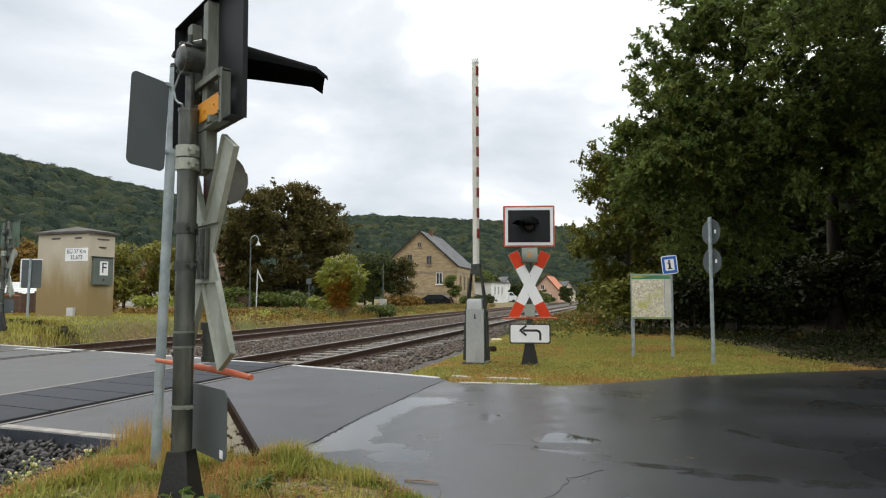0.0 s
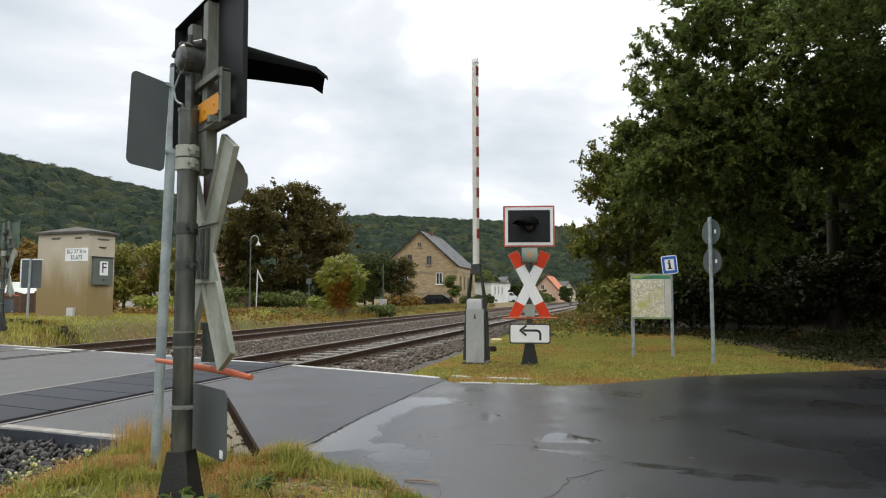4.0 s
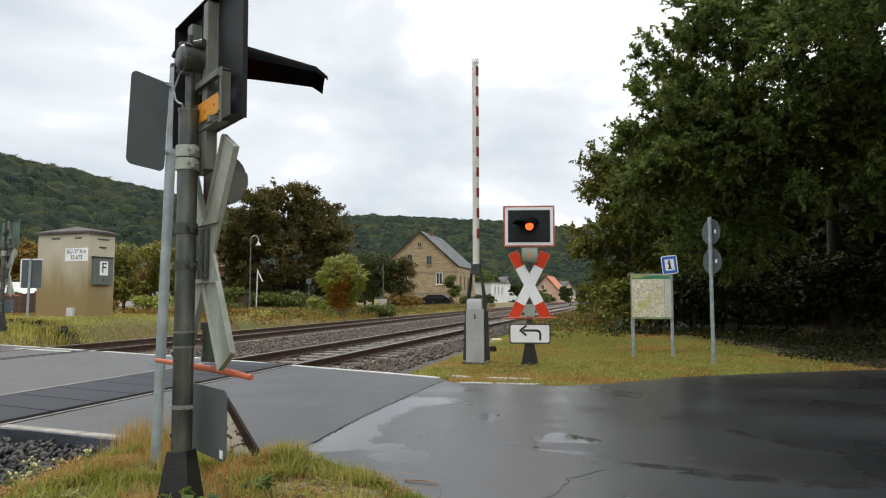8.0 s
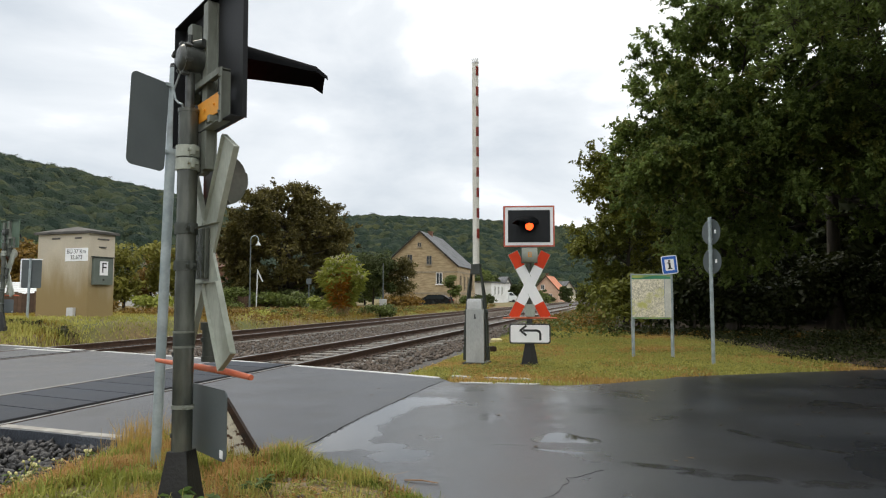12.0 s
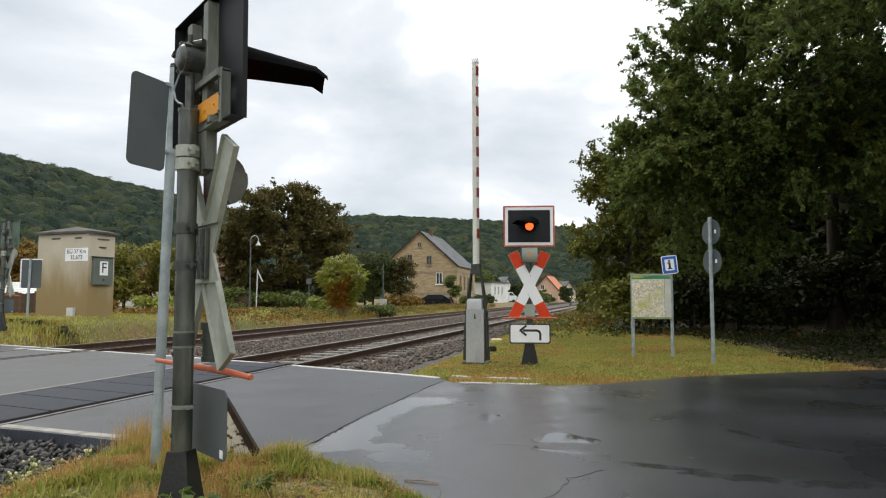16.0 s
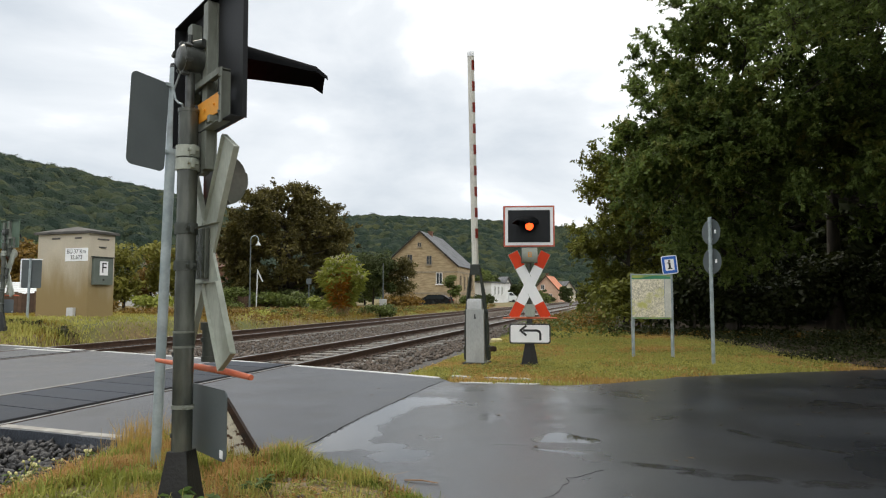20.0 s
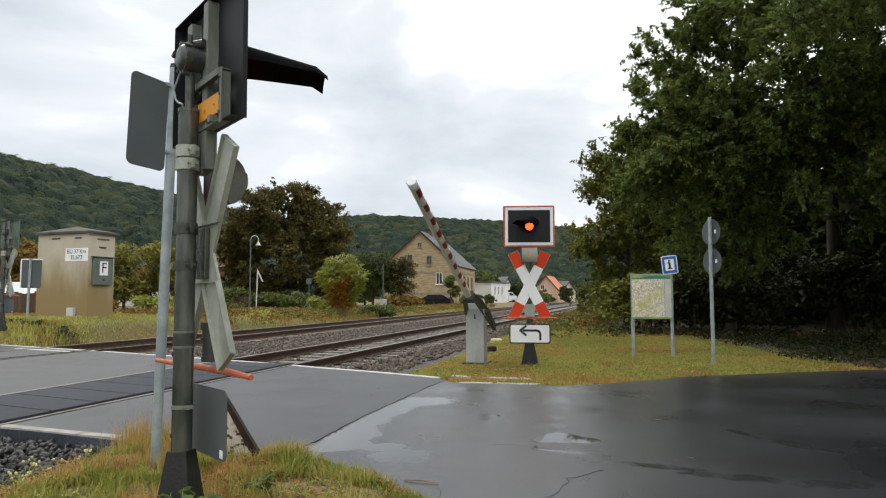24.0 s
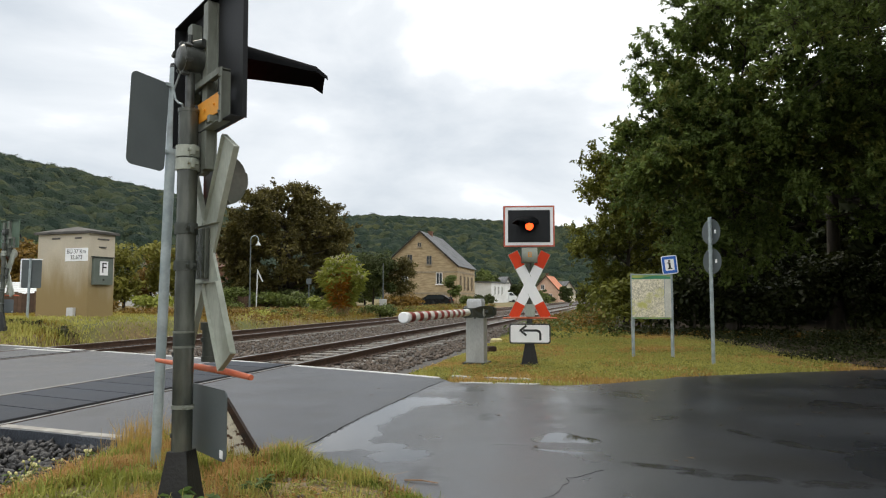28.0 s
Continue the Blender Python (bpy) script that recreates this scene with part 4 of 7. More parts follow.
    for x in (-0.055, 0.17):
        bm = bmesh.new()
        box(bm, (x, y + 0.034, 2.09 if x < 0 else 2.26), (0.062, 0.05, 0.82 if x < 0 else 0.40), None, 0.004)
        box(bm, (x - 0.036, y + 0.012, 2.09 if x < 0 else 2.26), (0.012, 0.006, 0.80 if x < 0 else 0.38))
        part("back_channel", bm, CHANNEL, board, "green-grey upright channel")
    # open mounting frame with an orange plate inside
    bm = bmesh.new()
    box(bm, (-0.300, -0.058, 1.975), (0.006, 0.052, 0.23))
    box(bm, (-0.312, -0.034, 1.975), (0.03, 0.004, 0.25))
    box(bm, (-0.08, -0.033, 2.090), (0.44, 0.006, 0.03))
    box(bm, (-0.08, -0.058, 2.103), (0.44, 0.052, 0.005))
    box(bm, (-0.20, -0.058, 1.864), (0.19, 0.052, 0.006))
    box(bm, (-0.235, -0.04, 1.88), (0.03, 0.06, 0.03))
    for bx, bz in ((-0.312, 2.06), (-0.312, 1.90), (-0.312, 1.98)):
        tube(bm, [(bx, -0.033, bz), (bx, -0.024, bz)], [0.006, 0.006], 6)
    part("mounting_frame", bm, CHANNEL, s, "green-grey open mounting frame")
    if back is None:
        bm = bmesh.new()
        box(bm, (-0.148, -0.045, 1.955), (0.295, 0.006, 0.095), None, 0.002)
        for x in (-0.22, -0.10):
            tube(bm, [(x, -0.034, 1.955), (x, -0.042, 1.955)], [0.006, 0.006], 8)
        part("orange_plate", bm, YELLOW, s, "orange plate behind the board")
    # cast lamp housing on a short neck: barrel, end cap, ribs, lugs and bolts
    bm = bmesh.new()
    tube(bm, [(0, -0.005, 1.965), (0, -0.005, 2.15)], [0.022, 0.022], 14)
    part("neck", bm, CAST, s, soft=True)
    bm = bmesh.new()
    tube(bm, [(-0.012, 0.060, 2.215), (-0.012, 0.058, 2.215), (-0.012, 0.046, 2.215), (-0.012, 0.040, 2.215), (-0.012, 0.040, 2.215), (-0.012, 0.022, 2.215), (-0.012, 0.022, 2.215), (-0.012, -0.03, 2.215), (-0.012, -0.09, 2.215)],
         [0.02, 0.046, 0.062, 0.064, 0.072, 0.072, 0.062, 0.058, 0.052], 22)
    barrel = part("lamp_barrel", bm, CAST, s, "dark cast lamp housing behind the board", True)
    for k in range(6):
        a = radians(60 * k + 20)
        bm = bmesh.new()
        box(bm, (-0.012 + 0.074 * math.cos(a), 0.030, 2.215 + 0.074 * math.sin(a)), (0.020, 0.026, 0.020), Matrix.Rotation(-a, 4, "Y"), 0.003)
        tube(bm, [(-0.012 + 0.076 * math.cos(a), 0.048, 2.215 + 0.076 * math.sin(a)), (-0.012 + 0.076 * math.cos(a), 0.012, 2.215 + 0.076 * math.sin(a))], [0.006, 0.006], 6)
        part("lug", bm, CAST, barrel)
    bm = bmesh.new()
    tube(bm, [(0.035, 0.012, 2.285), (-0.07, -0.045, 2.290)], [0.024, 0.021], 12)
    tube(bm, [(0.045, 0.018, 2.284), (0.03, 0.010, 2.285)], [0.030, 0.030], 12)
    box(bm, (-0.02, -0.055, 2.295), (0.10, 0.05, 0.022), None, 0.004)
    part("upper_gland", bm, CAST, barrel, "cable gland over the housing", True)
    bm = bmesh.new()
    tube(bm, [(0.050, 0.05, 2.255), (0.085, 0.052, 2.248)], [0.014, 0.010], 8)
    part("wing_screw", bm, CAST, barrel)
    bm = bmesh.new()
    tube(bm, [(-0.035, 0.01, 2.29), (-0.035, 0.01, 2.325)], [0.009, 0.012], 8)
    part("wing_screw", bm, CAST, barrel)
    bm = bmesh.new()
    pts = [(0.045, 0.03, 2.16), (0.068, 0.05, 2.08), (0.055, 0.045, 2.03), (0.02, 0.045, 2.005), (-0.03, 0.04, 1.985), (-0.02, 0.03, 1.955), (0.01, 0.03, 1.94)]
    tube(bm, pts, [0.005] * 7, 8)
    part("cable", bm, GALV, s, "pale bent cable", soft=True)
    # hood: a long half-open tunnel round the lamp, with a drooping lip
    bm = bmesh.new()
    rows = []
    turn = Matrix.Translation((0, y - 0.01, 2.205)) @ Matrix.Rotation(radians(hood_turn), 4, "Z")
    for j in range(11):
        t = j / 10
        r = 0.124 - 0.03 * t
        sweep = wrap + (8 - 26 * t if near else 14 - 20 * t)
        drop = 0.020 - (0.082 if near else 0.06) * t - (0.03 if j == 10 else 0)
        row = []
        for k in range(17):
            a = radians(90 - sweep + 2 * sweep * k / 16)
            p = turn @ Vector((1.32 * r * math.cos(a), -0.54 * t, r * math.sin(a) + drop))
            p.y = min(p.y, y - 0.0095)
            row.append(bm.verts.new(p))
        rows.append(row)
    for p, q in zip(rows, rows[1:]):
        for k in range(16):
            bm.faces.new((p[k], p[k + 1], q[k + 1], q[k]))
    bmesh.ops.solidify(bm, geom=list(bm.faces), thickness=0.006)
    part("hood", bm, HOOD, s, "long black hood over the lamp", True)
    # black cup round the turning lamp, added to trap the hidden lens's glow
    bm = bmesh.new()
    tube(bm, [(0, 0.0842 * math.sin(radians(a)), 0) for a in (2, 20, 40, 60, 80, 89)], [0.0842 * math.cos(radians(a)) for a in (2, 20, 40, 60, 80, 89)], 28, False)
    tube(bm, [(0, 0.0875 * math.sin(radians(a)), 0) for a in (2, 20, 40, 60, 80, 89)], [0.0875 * math.cos(radians(a)) for a in (2, 20, 40, 60, 80, 89)], 28, False)
    cup = part("lamp_cup", bm, HOOD, s, "black cup round the lamp", True)
    cup.matrix_basis = Matrix.Translation((0, y - 0.089, 2.18))
    # turning lamp: one face glows, the other is dark
    bm = bmesh.new()
    tube(bm, [(0, -0.012, 0), (0, 0.012, 0)], [0.0825, 0.0825], 32)
    lamp = part("lamp", bm, HOOD, s, "round signal lamp")
    lamp.matrix_basis = Matrix.Translation((0, y - 0.089, 2.18))
    for sign, material, name in ((-1, LENS_ON, "lit_lens"), (1, LENS_OFF, "dark_lens")):
        bm = bmesh.new()
        tube(bm, [(0, sign * 0.013, 0), (0, sign * 0.018, 0), (0, sign * 0.024, 0), (0, sign * 0.027, 0)], [0.063, 0.058, 0.040, 0.012], 28)
        part(name, bm, material, lamp, soft=True)
    return s, lamp


near_signal, near_lamp = crossing_signal(pose(-1.195, 3.16, 0.0, 0, 0, 129) @ pose(0, 0, 0, 0.0, 0.9, 0), "crossing signal with light board and cross, seen from behind", -22, (0.43, 0.90), wrap=84, near=True, tilt_deg=30.5)
far_signal, far_lamp = crossing_signal(pose(1.36, 10.72, 0.0, 0, 0, -4), "crossing signal with light board, red and white cross, arrow plate", -19, wrap=84)
side_signal, side_lamp = crossing_signal(pose(-10.22, 15.75, 0.36, 0, 0, 150), "crossing signal seen from behind across the tracks", 50, back=TEAL)


# ---- barrier ----
PIVOT_Z = 0.84
barrier = thing("level_crossing_barrier", pose(0.54, 11.0, 0.0, 0, 0, -13.1), "grey half barrier with a red and white arm", "barrier")
# local: the lowered arm lies along -y
bm = bmesh.new()
box(bm, (0, 0.02, 0.46), (0.29, 0.33, 0.86), None, 0.012)
part("housing", bm, DRIVE_GREY, barrier, "light grey steel drive housing")
bm = bmesh.new()
box(bm, (0, 0.02, 0.022), (0.40, 0.43, 0.045), None, 0.008)
part("base_plate", bm, DARK_STEEL, barrier)
bm = bmesh.new()
box(bm, (0.0, -0.148, 0.78), (0.02, 0.008, 0.05), None, 0.003)
box(bm, (0.0, -0.149, 0.745), (0.03, 0.01, 0.02), None, 0.003)
part("lock", bm, BLACK, barrier, "black lock cover")
bm = bmesh.new()
box(bm, (-0.01, 0.02, 0.955), (0.25, 0.32, 0.135), None, 0.015)
box(bm, (-0.01, 0.02, 1.03), (0.23, 0.30, 0.04), None, 0.015)
part("lid", bm, DRIVE_TOP, barrier, "pale grey lid")
arm = new("arm")
arm.parent = barrier
arm.matrix_basis = pose(0, 0, PIVOT_Z)
ARM_END = 4.17
bm = bmesh.new()
tube(bm, [(0, -0.62, 0), (0, -0.8, 0), (0, -ARM_END + 0.06, 0)], [0.050, 0.054, 0.052], 20)
boom = part("boom", bm, ARM_WHITE, arm, "white round barrier pole", True)
PERIOD = 0.335
for k in range(9):
    # bands wrap the top and one side, the underside stays white
    bm = bmesh.new()
    a = ARM_END - 0.30 - PERIOD * k
    rows = [[bm.verts.new((0.0562 * math.sin(radians(w)), -q, -0.0562 * math.cos(radians(w)))) for w in range(22, 262, 15)] for q in (a, a + 0.155)]
    for j in range(len(rows[0]) - 1):
        bm.faces.new((rows[0][j], rows[0][j + 1], rows[1][j + 1], rows[1][j]))
    bmesh.ops.solidify(bm, geom=list(bm.faces), thickness=0.001)
    part("red_band", bm, ARM_RED, boom, "dull red band", True)
bm = bmesh.new()
tube(bm, [(0, -ARM_END + 0.08, 0), (0, -ARM_END + 0.01, 0), (0, -ARM_END, 0)], [0.058, 0.058, 0.05], 20)
part("end_cap", bm, SIGN_WHITE, boom, "white end cap", True)
bm = bmesh.new()
for x in (-0.175, 0.175):
    plate(bm, [(-0.76, -0.055), (-0.76, 0.055), (-0.3, 0.095), (0.25, 0.10), (0.72, 0.075), (0.72, -0.075), (0.25, -0.10), (-0.3, -0.095)], -x - 0.012, -x + 0.012, Matrix.Rotation(radians(90), 4, "Z"))
for v in bm.verts:
    # the cheeks lean in towards the pole
    if v.co.y < 0:
        v.co.x *= 1 + 0.86 * v.co.y
part("fork", bm, DARK_STEEL, arm, "dark green steel fork round the housing")
bm = bmesh.new()
box(bm, (0.0, -0.69, -0.004), (0.15, 0.17, 0.145), None, 0.012)
part("socket", bm, DARK_STEEL, arm, "dark green socket that holds the pole")
bm = bmesh.new()
tube(bm, [(-0.19, 0, 0), (0.19, 0, 0)], [0.035, 0.035], 14)
part("axle", bm, DARK_STEEL, arm, soft=True)
for x in (-0.19, 0.19):
    bm = bmesh.new()
    box(bm, (x, 0.66, 0), (0.04, 0.22, 0.13), None, 0.008)
    part("counterweight", bm, DARK_STEEL, arm)

# ---- galvanised post with a small sign, seen from behind ----
post = thing("sign_post", pose(-1.745, 4.19, 0), "leaning galvanised post with a grey sign seen from behind", "sign post")
bm = bmesh.new()
tube(bm, [(0, 0, -0.05), (0.053, 0.0, 2.53)], [0.03, 0.03], 16)
part("pole", bm, GALV, post, soft=True)
bm = bmesh.new()
tube(bm, [(0.0525, 0, 2.52), (0.0535, 0.0, 2.545)], [0.031, 0.028], 16)
part("cap", bm, BLACK, post, soft=True)
sgn = Matrix.Translation((0.045, -0.03, 2.125)) @ Matrix.Rotation(radians(64), 4, "Z") @ Matrix.Rotation(radians(2.2), 4, "Y")
bm = bmesh.new()
plate(bm, round_rect(0.275, 0.56, 0.04, -0.165, 0.0), -0.0015, 0.0015, sgn)
part("sign_plate", bm, SIGN_BACK, post, "grey back of an upright sign")
for z in (2.40, 1.98):
    bm = bmesh.new()
    tube(bm, [(0.021 * z, 0, z - 0.012), (0.021 * z, 0, z + 0.012)], [0.035, 0.035], 12)
    box(bm, (0.021 * z - 0.03, -0.045, z), (0.03, 0.05, 0.02), Matrix.Rotation(radians(50), 4, "Z"))
    part("clamp", bm, GALV, post)

# ---- leaning stub of an old post ----
stub = thing("old_post", pose(-1.31, 4.42, 0.0, 0, 0, 6), "leaning old post with flaking white paint and rust", "post")
bm = bmesh.new()
plate(bm, [(-0.36, 0.31), (-0.092, 0.41), (0.14, 0.01), (0.10, -0.12), (-0.16, -0.12)], -0.012, 0.012)
part("body", bm, RUSTY_WHITE, stub)
bm = bmesh.new()
plate(bm, [(-0.105, 0.42), (-0.078, 0.43), (0.17, 0.02), (0.225, -0.10), (0.10, -0.10), (0.115, 0.02)], -0.018, 0.05)
part("rusty_edge", bm, RUST, stub, "dark rusty flange")
# ---- map board and information sign ----
mb = thing("map_board", Matrix.Translation((3.40, 12.20, 0.0)) @ Matrix.Rotation(math.atan2(-0.2, 0.62), 4, "Z"), "hiking map board on two galvanised posts", "map board")
for x, top in ((0.0, 1.50), (0.665, 1.72)):
    bm = bmesh.new()
    tube(bm, [(x, 0, -0.05), (x, 0, top)], [0.03, 0.03], 14)
    part("leg", bm, GALV, mb, soft=True)
bm = bmesh.new()
box(bm, (0.325, -0.045, 1.09), (0.70, 0.03, 0.80), None, 0.004)
panel = part("panel", bm, GALV, mb, "framed map panel")
MAP = mat("printed_map", (0.40, 0.37, 0.24), (0.84, 0.78, 0.62), 55, 0.5, fine=0.5, bump_scale=24, spread=(0.30, 0.60), stain=(0.55, 0.54, 0.16), stain_scale=6, stain_cut=(0.50, 0.68))
MAP_GREEN = mat("printed_green", (0.16, 0.30, 0.08), (0.42, 0.46, 0.10), 6, 0.5, stain=(0.2, 0.36, 0.45), stain_scale=5)
MAP_PALE = mat("printed_text_column", (0.55, 0.54, 0.47), (0.66, 0.65, 0.58), 6, 0.5, fine=0.25, bump_scale=70)
for cx, cz, sx, sz, material, name in ((0.27, 1.06, 0.55, 0.67, MAP, "map_sheet"), (0.325, 1.435, 0.66, 0.07, MAP_GREEN, "title_band"), (0.605, 1.06, 0.10, 0.67, MAP_PALE, "text_column"), (0.325, 0.708, 0.66, 0.022, MAP_GREEN, "foot_band")):
    bm = bmesh.new()
    box(bm, (cx, -0.0625, cz), (sx, 0.004, sz))
    part(name, bm, material, panel)
bm = bmesh.new()
plate(bm, [(0.0, 1.402)] + [(0.65 * k / 16, 1.432 + 0.018 * math.sin(0.45 * k + 3.4) + 0.0012 * k) for k in range(17)] + [(0.65, 1.402)], -0.0665, -0.0650)
part("title_wave", bm, mat("printed_deep_green", (0.03, 0.20, 0.09), (0.06, 0.30, 0.16), 5, 0.5), panel, "deep green wave over the map")
isign = thing("information_sign", Matrix.Translation((3.99, 11.93, 1.645)) @ Matrix.Rotation(radians(-14), 4, "Z") @ Matrix.Rotation(radians(-6), 4, "Y"), "tilted blue information sign on the map board's post", "sign")
bm = bmesh.new()
plate(bm, round_rect(0.235, 0.295, 0.018), -0.004, 0.0)
part("blue_plate", bm, SIGN_BLUE, isign)
bm = bmesh.new()
plate(bm, round_rect(0.268, 0.328, 0.03), 0.0005, 0.003)
part("white_rim", bm, SIGN_WHITE, isign)
bm = bmesh.new()
plate(bm, round_rect(0.155, 0.20, 0.008), -0.007, -0.0045)
part("white_field", bm, SIGN_WHITE, isign)
bm = bmesh.new()
for cx, cz, sx, sz in ((0.0, -0.012, 0.036, 0.095), (0.0, -0.066, 0.078, 0.020), (-0.016, 0.036, 0.044, 0.018), (0.0, 0.070, 0.038, 0.034)):
    box(bm, (cx, -0.0088 - 0.0004 * cz, cz), (sx, 0.003, sz))
part("letter", bm, BLACK, isign, "bold black letter i")
bm = bmesh.new()
box(bm, (0.0, 0.022, 0.0), (0.05, 0.03, 0.05))
part("clamp", bm, GALV, isign)

# ---- post with two round signs seen from behind ----
rp = thing("round_sign_post", pose(4.31, 10.90, 0), "galvanised post with two round grey signs seen from behind", "sign post")
bm = bmesh.new()
tube(bm, [(0, 0, -0.05), (0, 0, 2.37)], [0.03, 0.03], 14)
part("pole", bm, GALV, rp, soft=True)
for z, off in ((2.13, 0.035), (1.655, 0.04)):
    disc = Matrix.Translation((off, 0.045, z)) @ Matrix.Rotation(radians(-70), 4, "Z")
    bm = bmesh.new()
    plate(bm, circle(0.21), -0.002, 0.002, disc)
    d = part("round_sign", bm, SIGN_BACK, rp, "grey back of a round sign")
    bm = bmesh.new()
    box(bm, (0.085 + 0.01, -0.004, 0.0), (0.045, 0.003, 0.06), None)
    bmesh.ops.transform(bm, matrix=disc, verts=bm.verts)
    part("sticker", bm, SIGN_WHITE, d, "small white sticker")
    for dz in (-0.12, 0.17):
        bm = bmesh.new()
        tube(bm, [(0, 0, z + dz - 0.012), (0, 0, z + dz + 0.012)], [0.036, 0.036], 12)
        part("clamp", bm, GALV, rp)

# ---- relay hut ----
HX, HY, HZ = -10.36, 19.8, 0.46
hut = thing("relay_hut", Matrix.Translation((HX, HY, HZ)) @ Matrix.Rotation(radians(70), 4, "Z"), "small stained concrete relay hut with a flat pyramid lid", "hut")
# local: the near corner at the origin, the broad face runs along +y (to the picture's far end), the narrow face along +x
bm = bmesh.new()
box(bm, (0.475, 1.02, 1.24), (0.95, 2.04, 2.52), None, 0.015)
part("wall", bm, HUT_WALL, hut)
bm = bmesh.new()
c = [(-0.09, -0.09), (1.04, -0.09), (1.04, 2.13), (-0.09, 2.13)]
low = [bm.verts.new((*p, 2.49)) for p in c]
mid = [bm.verts.new((*p, 2.56)) for p in c]
apex = bm.verts.new((0.475, 1.02, 2.76))
bm.faces.new(low[::-1])
for k in range(4):
    j = (k + 1) % 4
    bm.faces.new((low[k], low[j], mid[j], mid[k]))
    bm.faces.new((mid[k], mid[j], apex))
part("roof", bm, CONCRETE_LID, hut)
bm = bmesh.new()
box(bm, (0.46, -0.05, 1.38), (0.70, 0.10, 0.80), None, 0.01)
cab = part("cabinet", bm, mat("grey_green_cabinet", (0.11, 0.135, 0.115), (0.15, 0.175, 0.15), 3, 0.5), hut, "grey-green wall cabinet")
bm = bmesh.new()
box(bm, (0.46, -0.06, 1.80), (0.76, 0.14, 0.03), None, 0.006)
part("cabinet_roof", bm, DARK_STEEL, cab)
bm = bmesh.new()
box(bm, (0.46, -0.105, 1.47), (0.30, 0.008, 0.42), None, 0.003)
part("letter_plate", bm, SIGN_WHITE, cab)
letters("letter", "F", 0.42, BLACK, cab, Matrix.Translation((0.46, -0.111, 1.47)) @ Matrix.Rotation(radians(90), 4, "X"), "black letter F")
bm = bmesh.new()
box(bm, (0.46, -0.104, 1.13), (0.06, 0.012, 0.06), None, 0.004)
part("cabinet_lock", bm, BLACK, cab)
bm = bmesh.new()
box(bm, (-0.008, 0.47, 1.87), (0.014, 0.88, 0.39), None, 0.003)
hs = part("name_plate", bm, SIGN_WHITE, hut, "white plate with black lettering")
FACE = Matrix(((0, 0, -1, 0), (-1, 0, 0, 0), (0, 1, 0, 0), (0, 0, 0, 1)))
letters("lettering", "BÜ 37 Km", 0.175, BLACK, hs, Matrix.Translation((-0.017, 0.47, 1.955)) @ FACE)
letters("lettering", "32,673", 0.175, BLACK, hs, Matrix.Translation((-0.017, 0.47, 1.785)) @ FACE)
for y, z, w in ((0.42, 2.36, 0.24), (1.3, 2.36, 0.30)):
    bm = bmesh.new()
    box(bm, (-0.012, y, z), (0.03, w, 0.04), None, 0.004)
    part("air_vent", bm, CONCRETE_LID, hut)
for x, z, w in ((0.5, 2.34, 0.42), (0.48, 2.10, 0.26)):
    bm = bmesh.new()
    box(bm, (x, -0.012, z), (w, 0.03, 0.035), None, 0.004)
    part("air_vent", bm, CONCRETE_LID, hut)
bm = bmesh.new()
box(bm, (-0.06, 0.55, 0.16), (0.12, 0.26, 0.30), None, 0.03)
part("wall_box", bm, DRIVE_TOP, hut, "pale grey box at the foot of the wall")

# ---- small lineside things ----
for x, y, z, h, words in ((-10.75, 17.6, 0.42, 2.0, "galvanised post with a grey sign seen from behind"),):
    sp = thing("sign_post", pose(x, y, z), words, "sign post")
    bm = bmesh.new()
    tube(bm, [(0, 0, -0.1), (0.03, 0, 1.66)], [0.032, 0.032], 12)
    part("pole", bm, GALV, sp, soft=True)
    bm = bmesh.new()
    plate(bm, round_rect(0.47, 0.74, 0.04, 0.05, 1.26), 0.035, 0.04, Matrix.Rotation(radians(15), 4, "Z"))
    plate_ = part("sign_plate", bm, SIGN_BACK, sp, "grey back of a sign")
    bm = bmesh.new()
    for cx, cz, sx, sz in ((-0.195, 1.26, 0.03, 0.76), (0.05, 1.64, 0.50, 0.03)):
        box(bm, (cx, 0.0375, cz), (sx, 0.02, sz))
    bmesh.ops.transform(bm, matrix=Matrix.Rotation(radians(15), 4, "Z"), verts=bm.verts)
    part("white_edge", bm, SIGN_WHITE, plate_, "white edge of the sign")
for x, y, s in ((0.93, 13.1, 0.13), (-0.04, 14.0, 0.14)):
    bm = bmesh.new()
    box(bm, (0, 0, 0.06), (s * 1.3, s, s * 1.2), Matrix.Rotation(0.3, 4, "Z"), 0.02)
    box(bm, (0, 0, 0.13), (s * 1.0, s * 0.9, 0.03), Matrix.Rotation(0.3, 4, "Z"), 0.01)
    o = part("cable_box", bm, RUST)
    o.matrix_basis = pose(x, y, float(ground_z(x, y)))
    tagged(o, "small dark rusty cable box in the grass", "cable box", "cable boxes by the track")
for x, y in ((1.22, 15.6), (-8.2, 17.3)):
    bm = bmesh.new()
    tube(bm, [(0, 0, -0.05), (0, 0, 0.06), (0, 0, 0.09)], [0.14, 0.14, 0.10], 12)
    o = part("marker_stone", bm, mat("pale_marker_stone", (0.42, 0.36, 0.16), (0.55, 0.48, 0.24), 5, 0.8), soft=True)
    o.matrix_basis = pose(x, y, float(ground_z(x, y)) + 0.02)
    tagged(o, "pale yellowish marker stone in the grass", "marker stone", "marker stones")

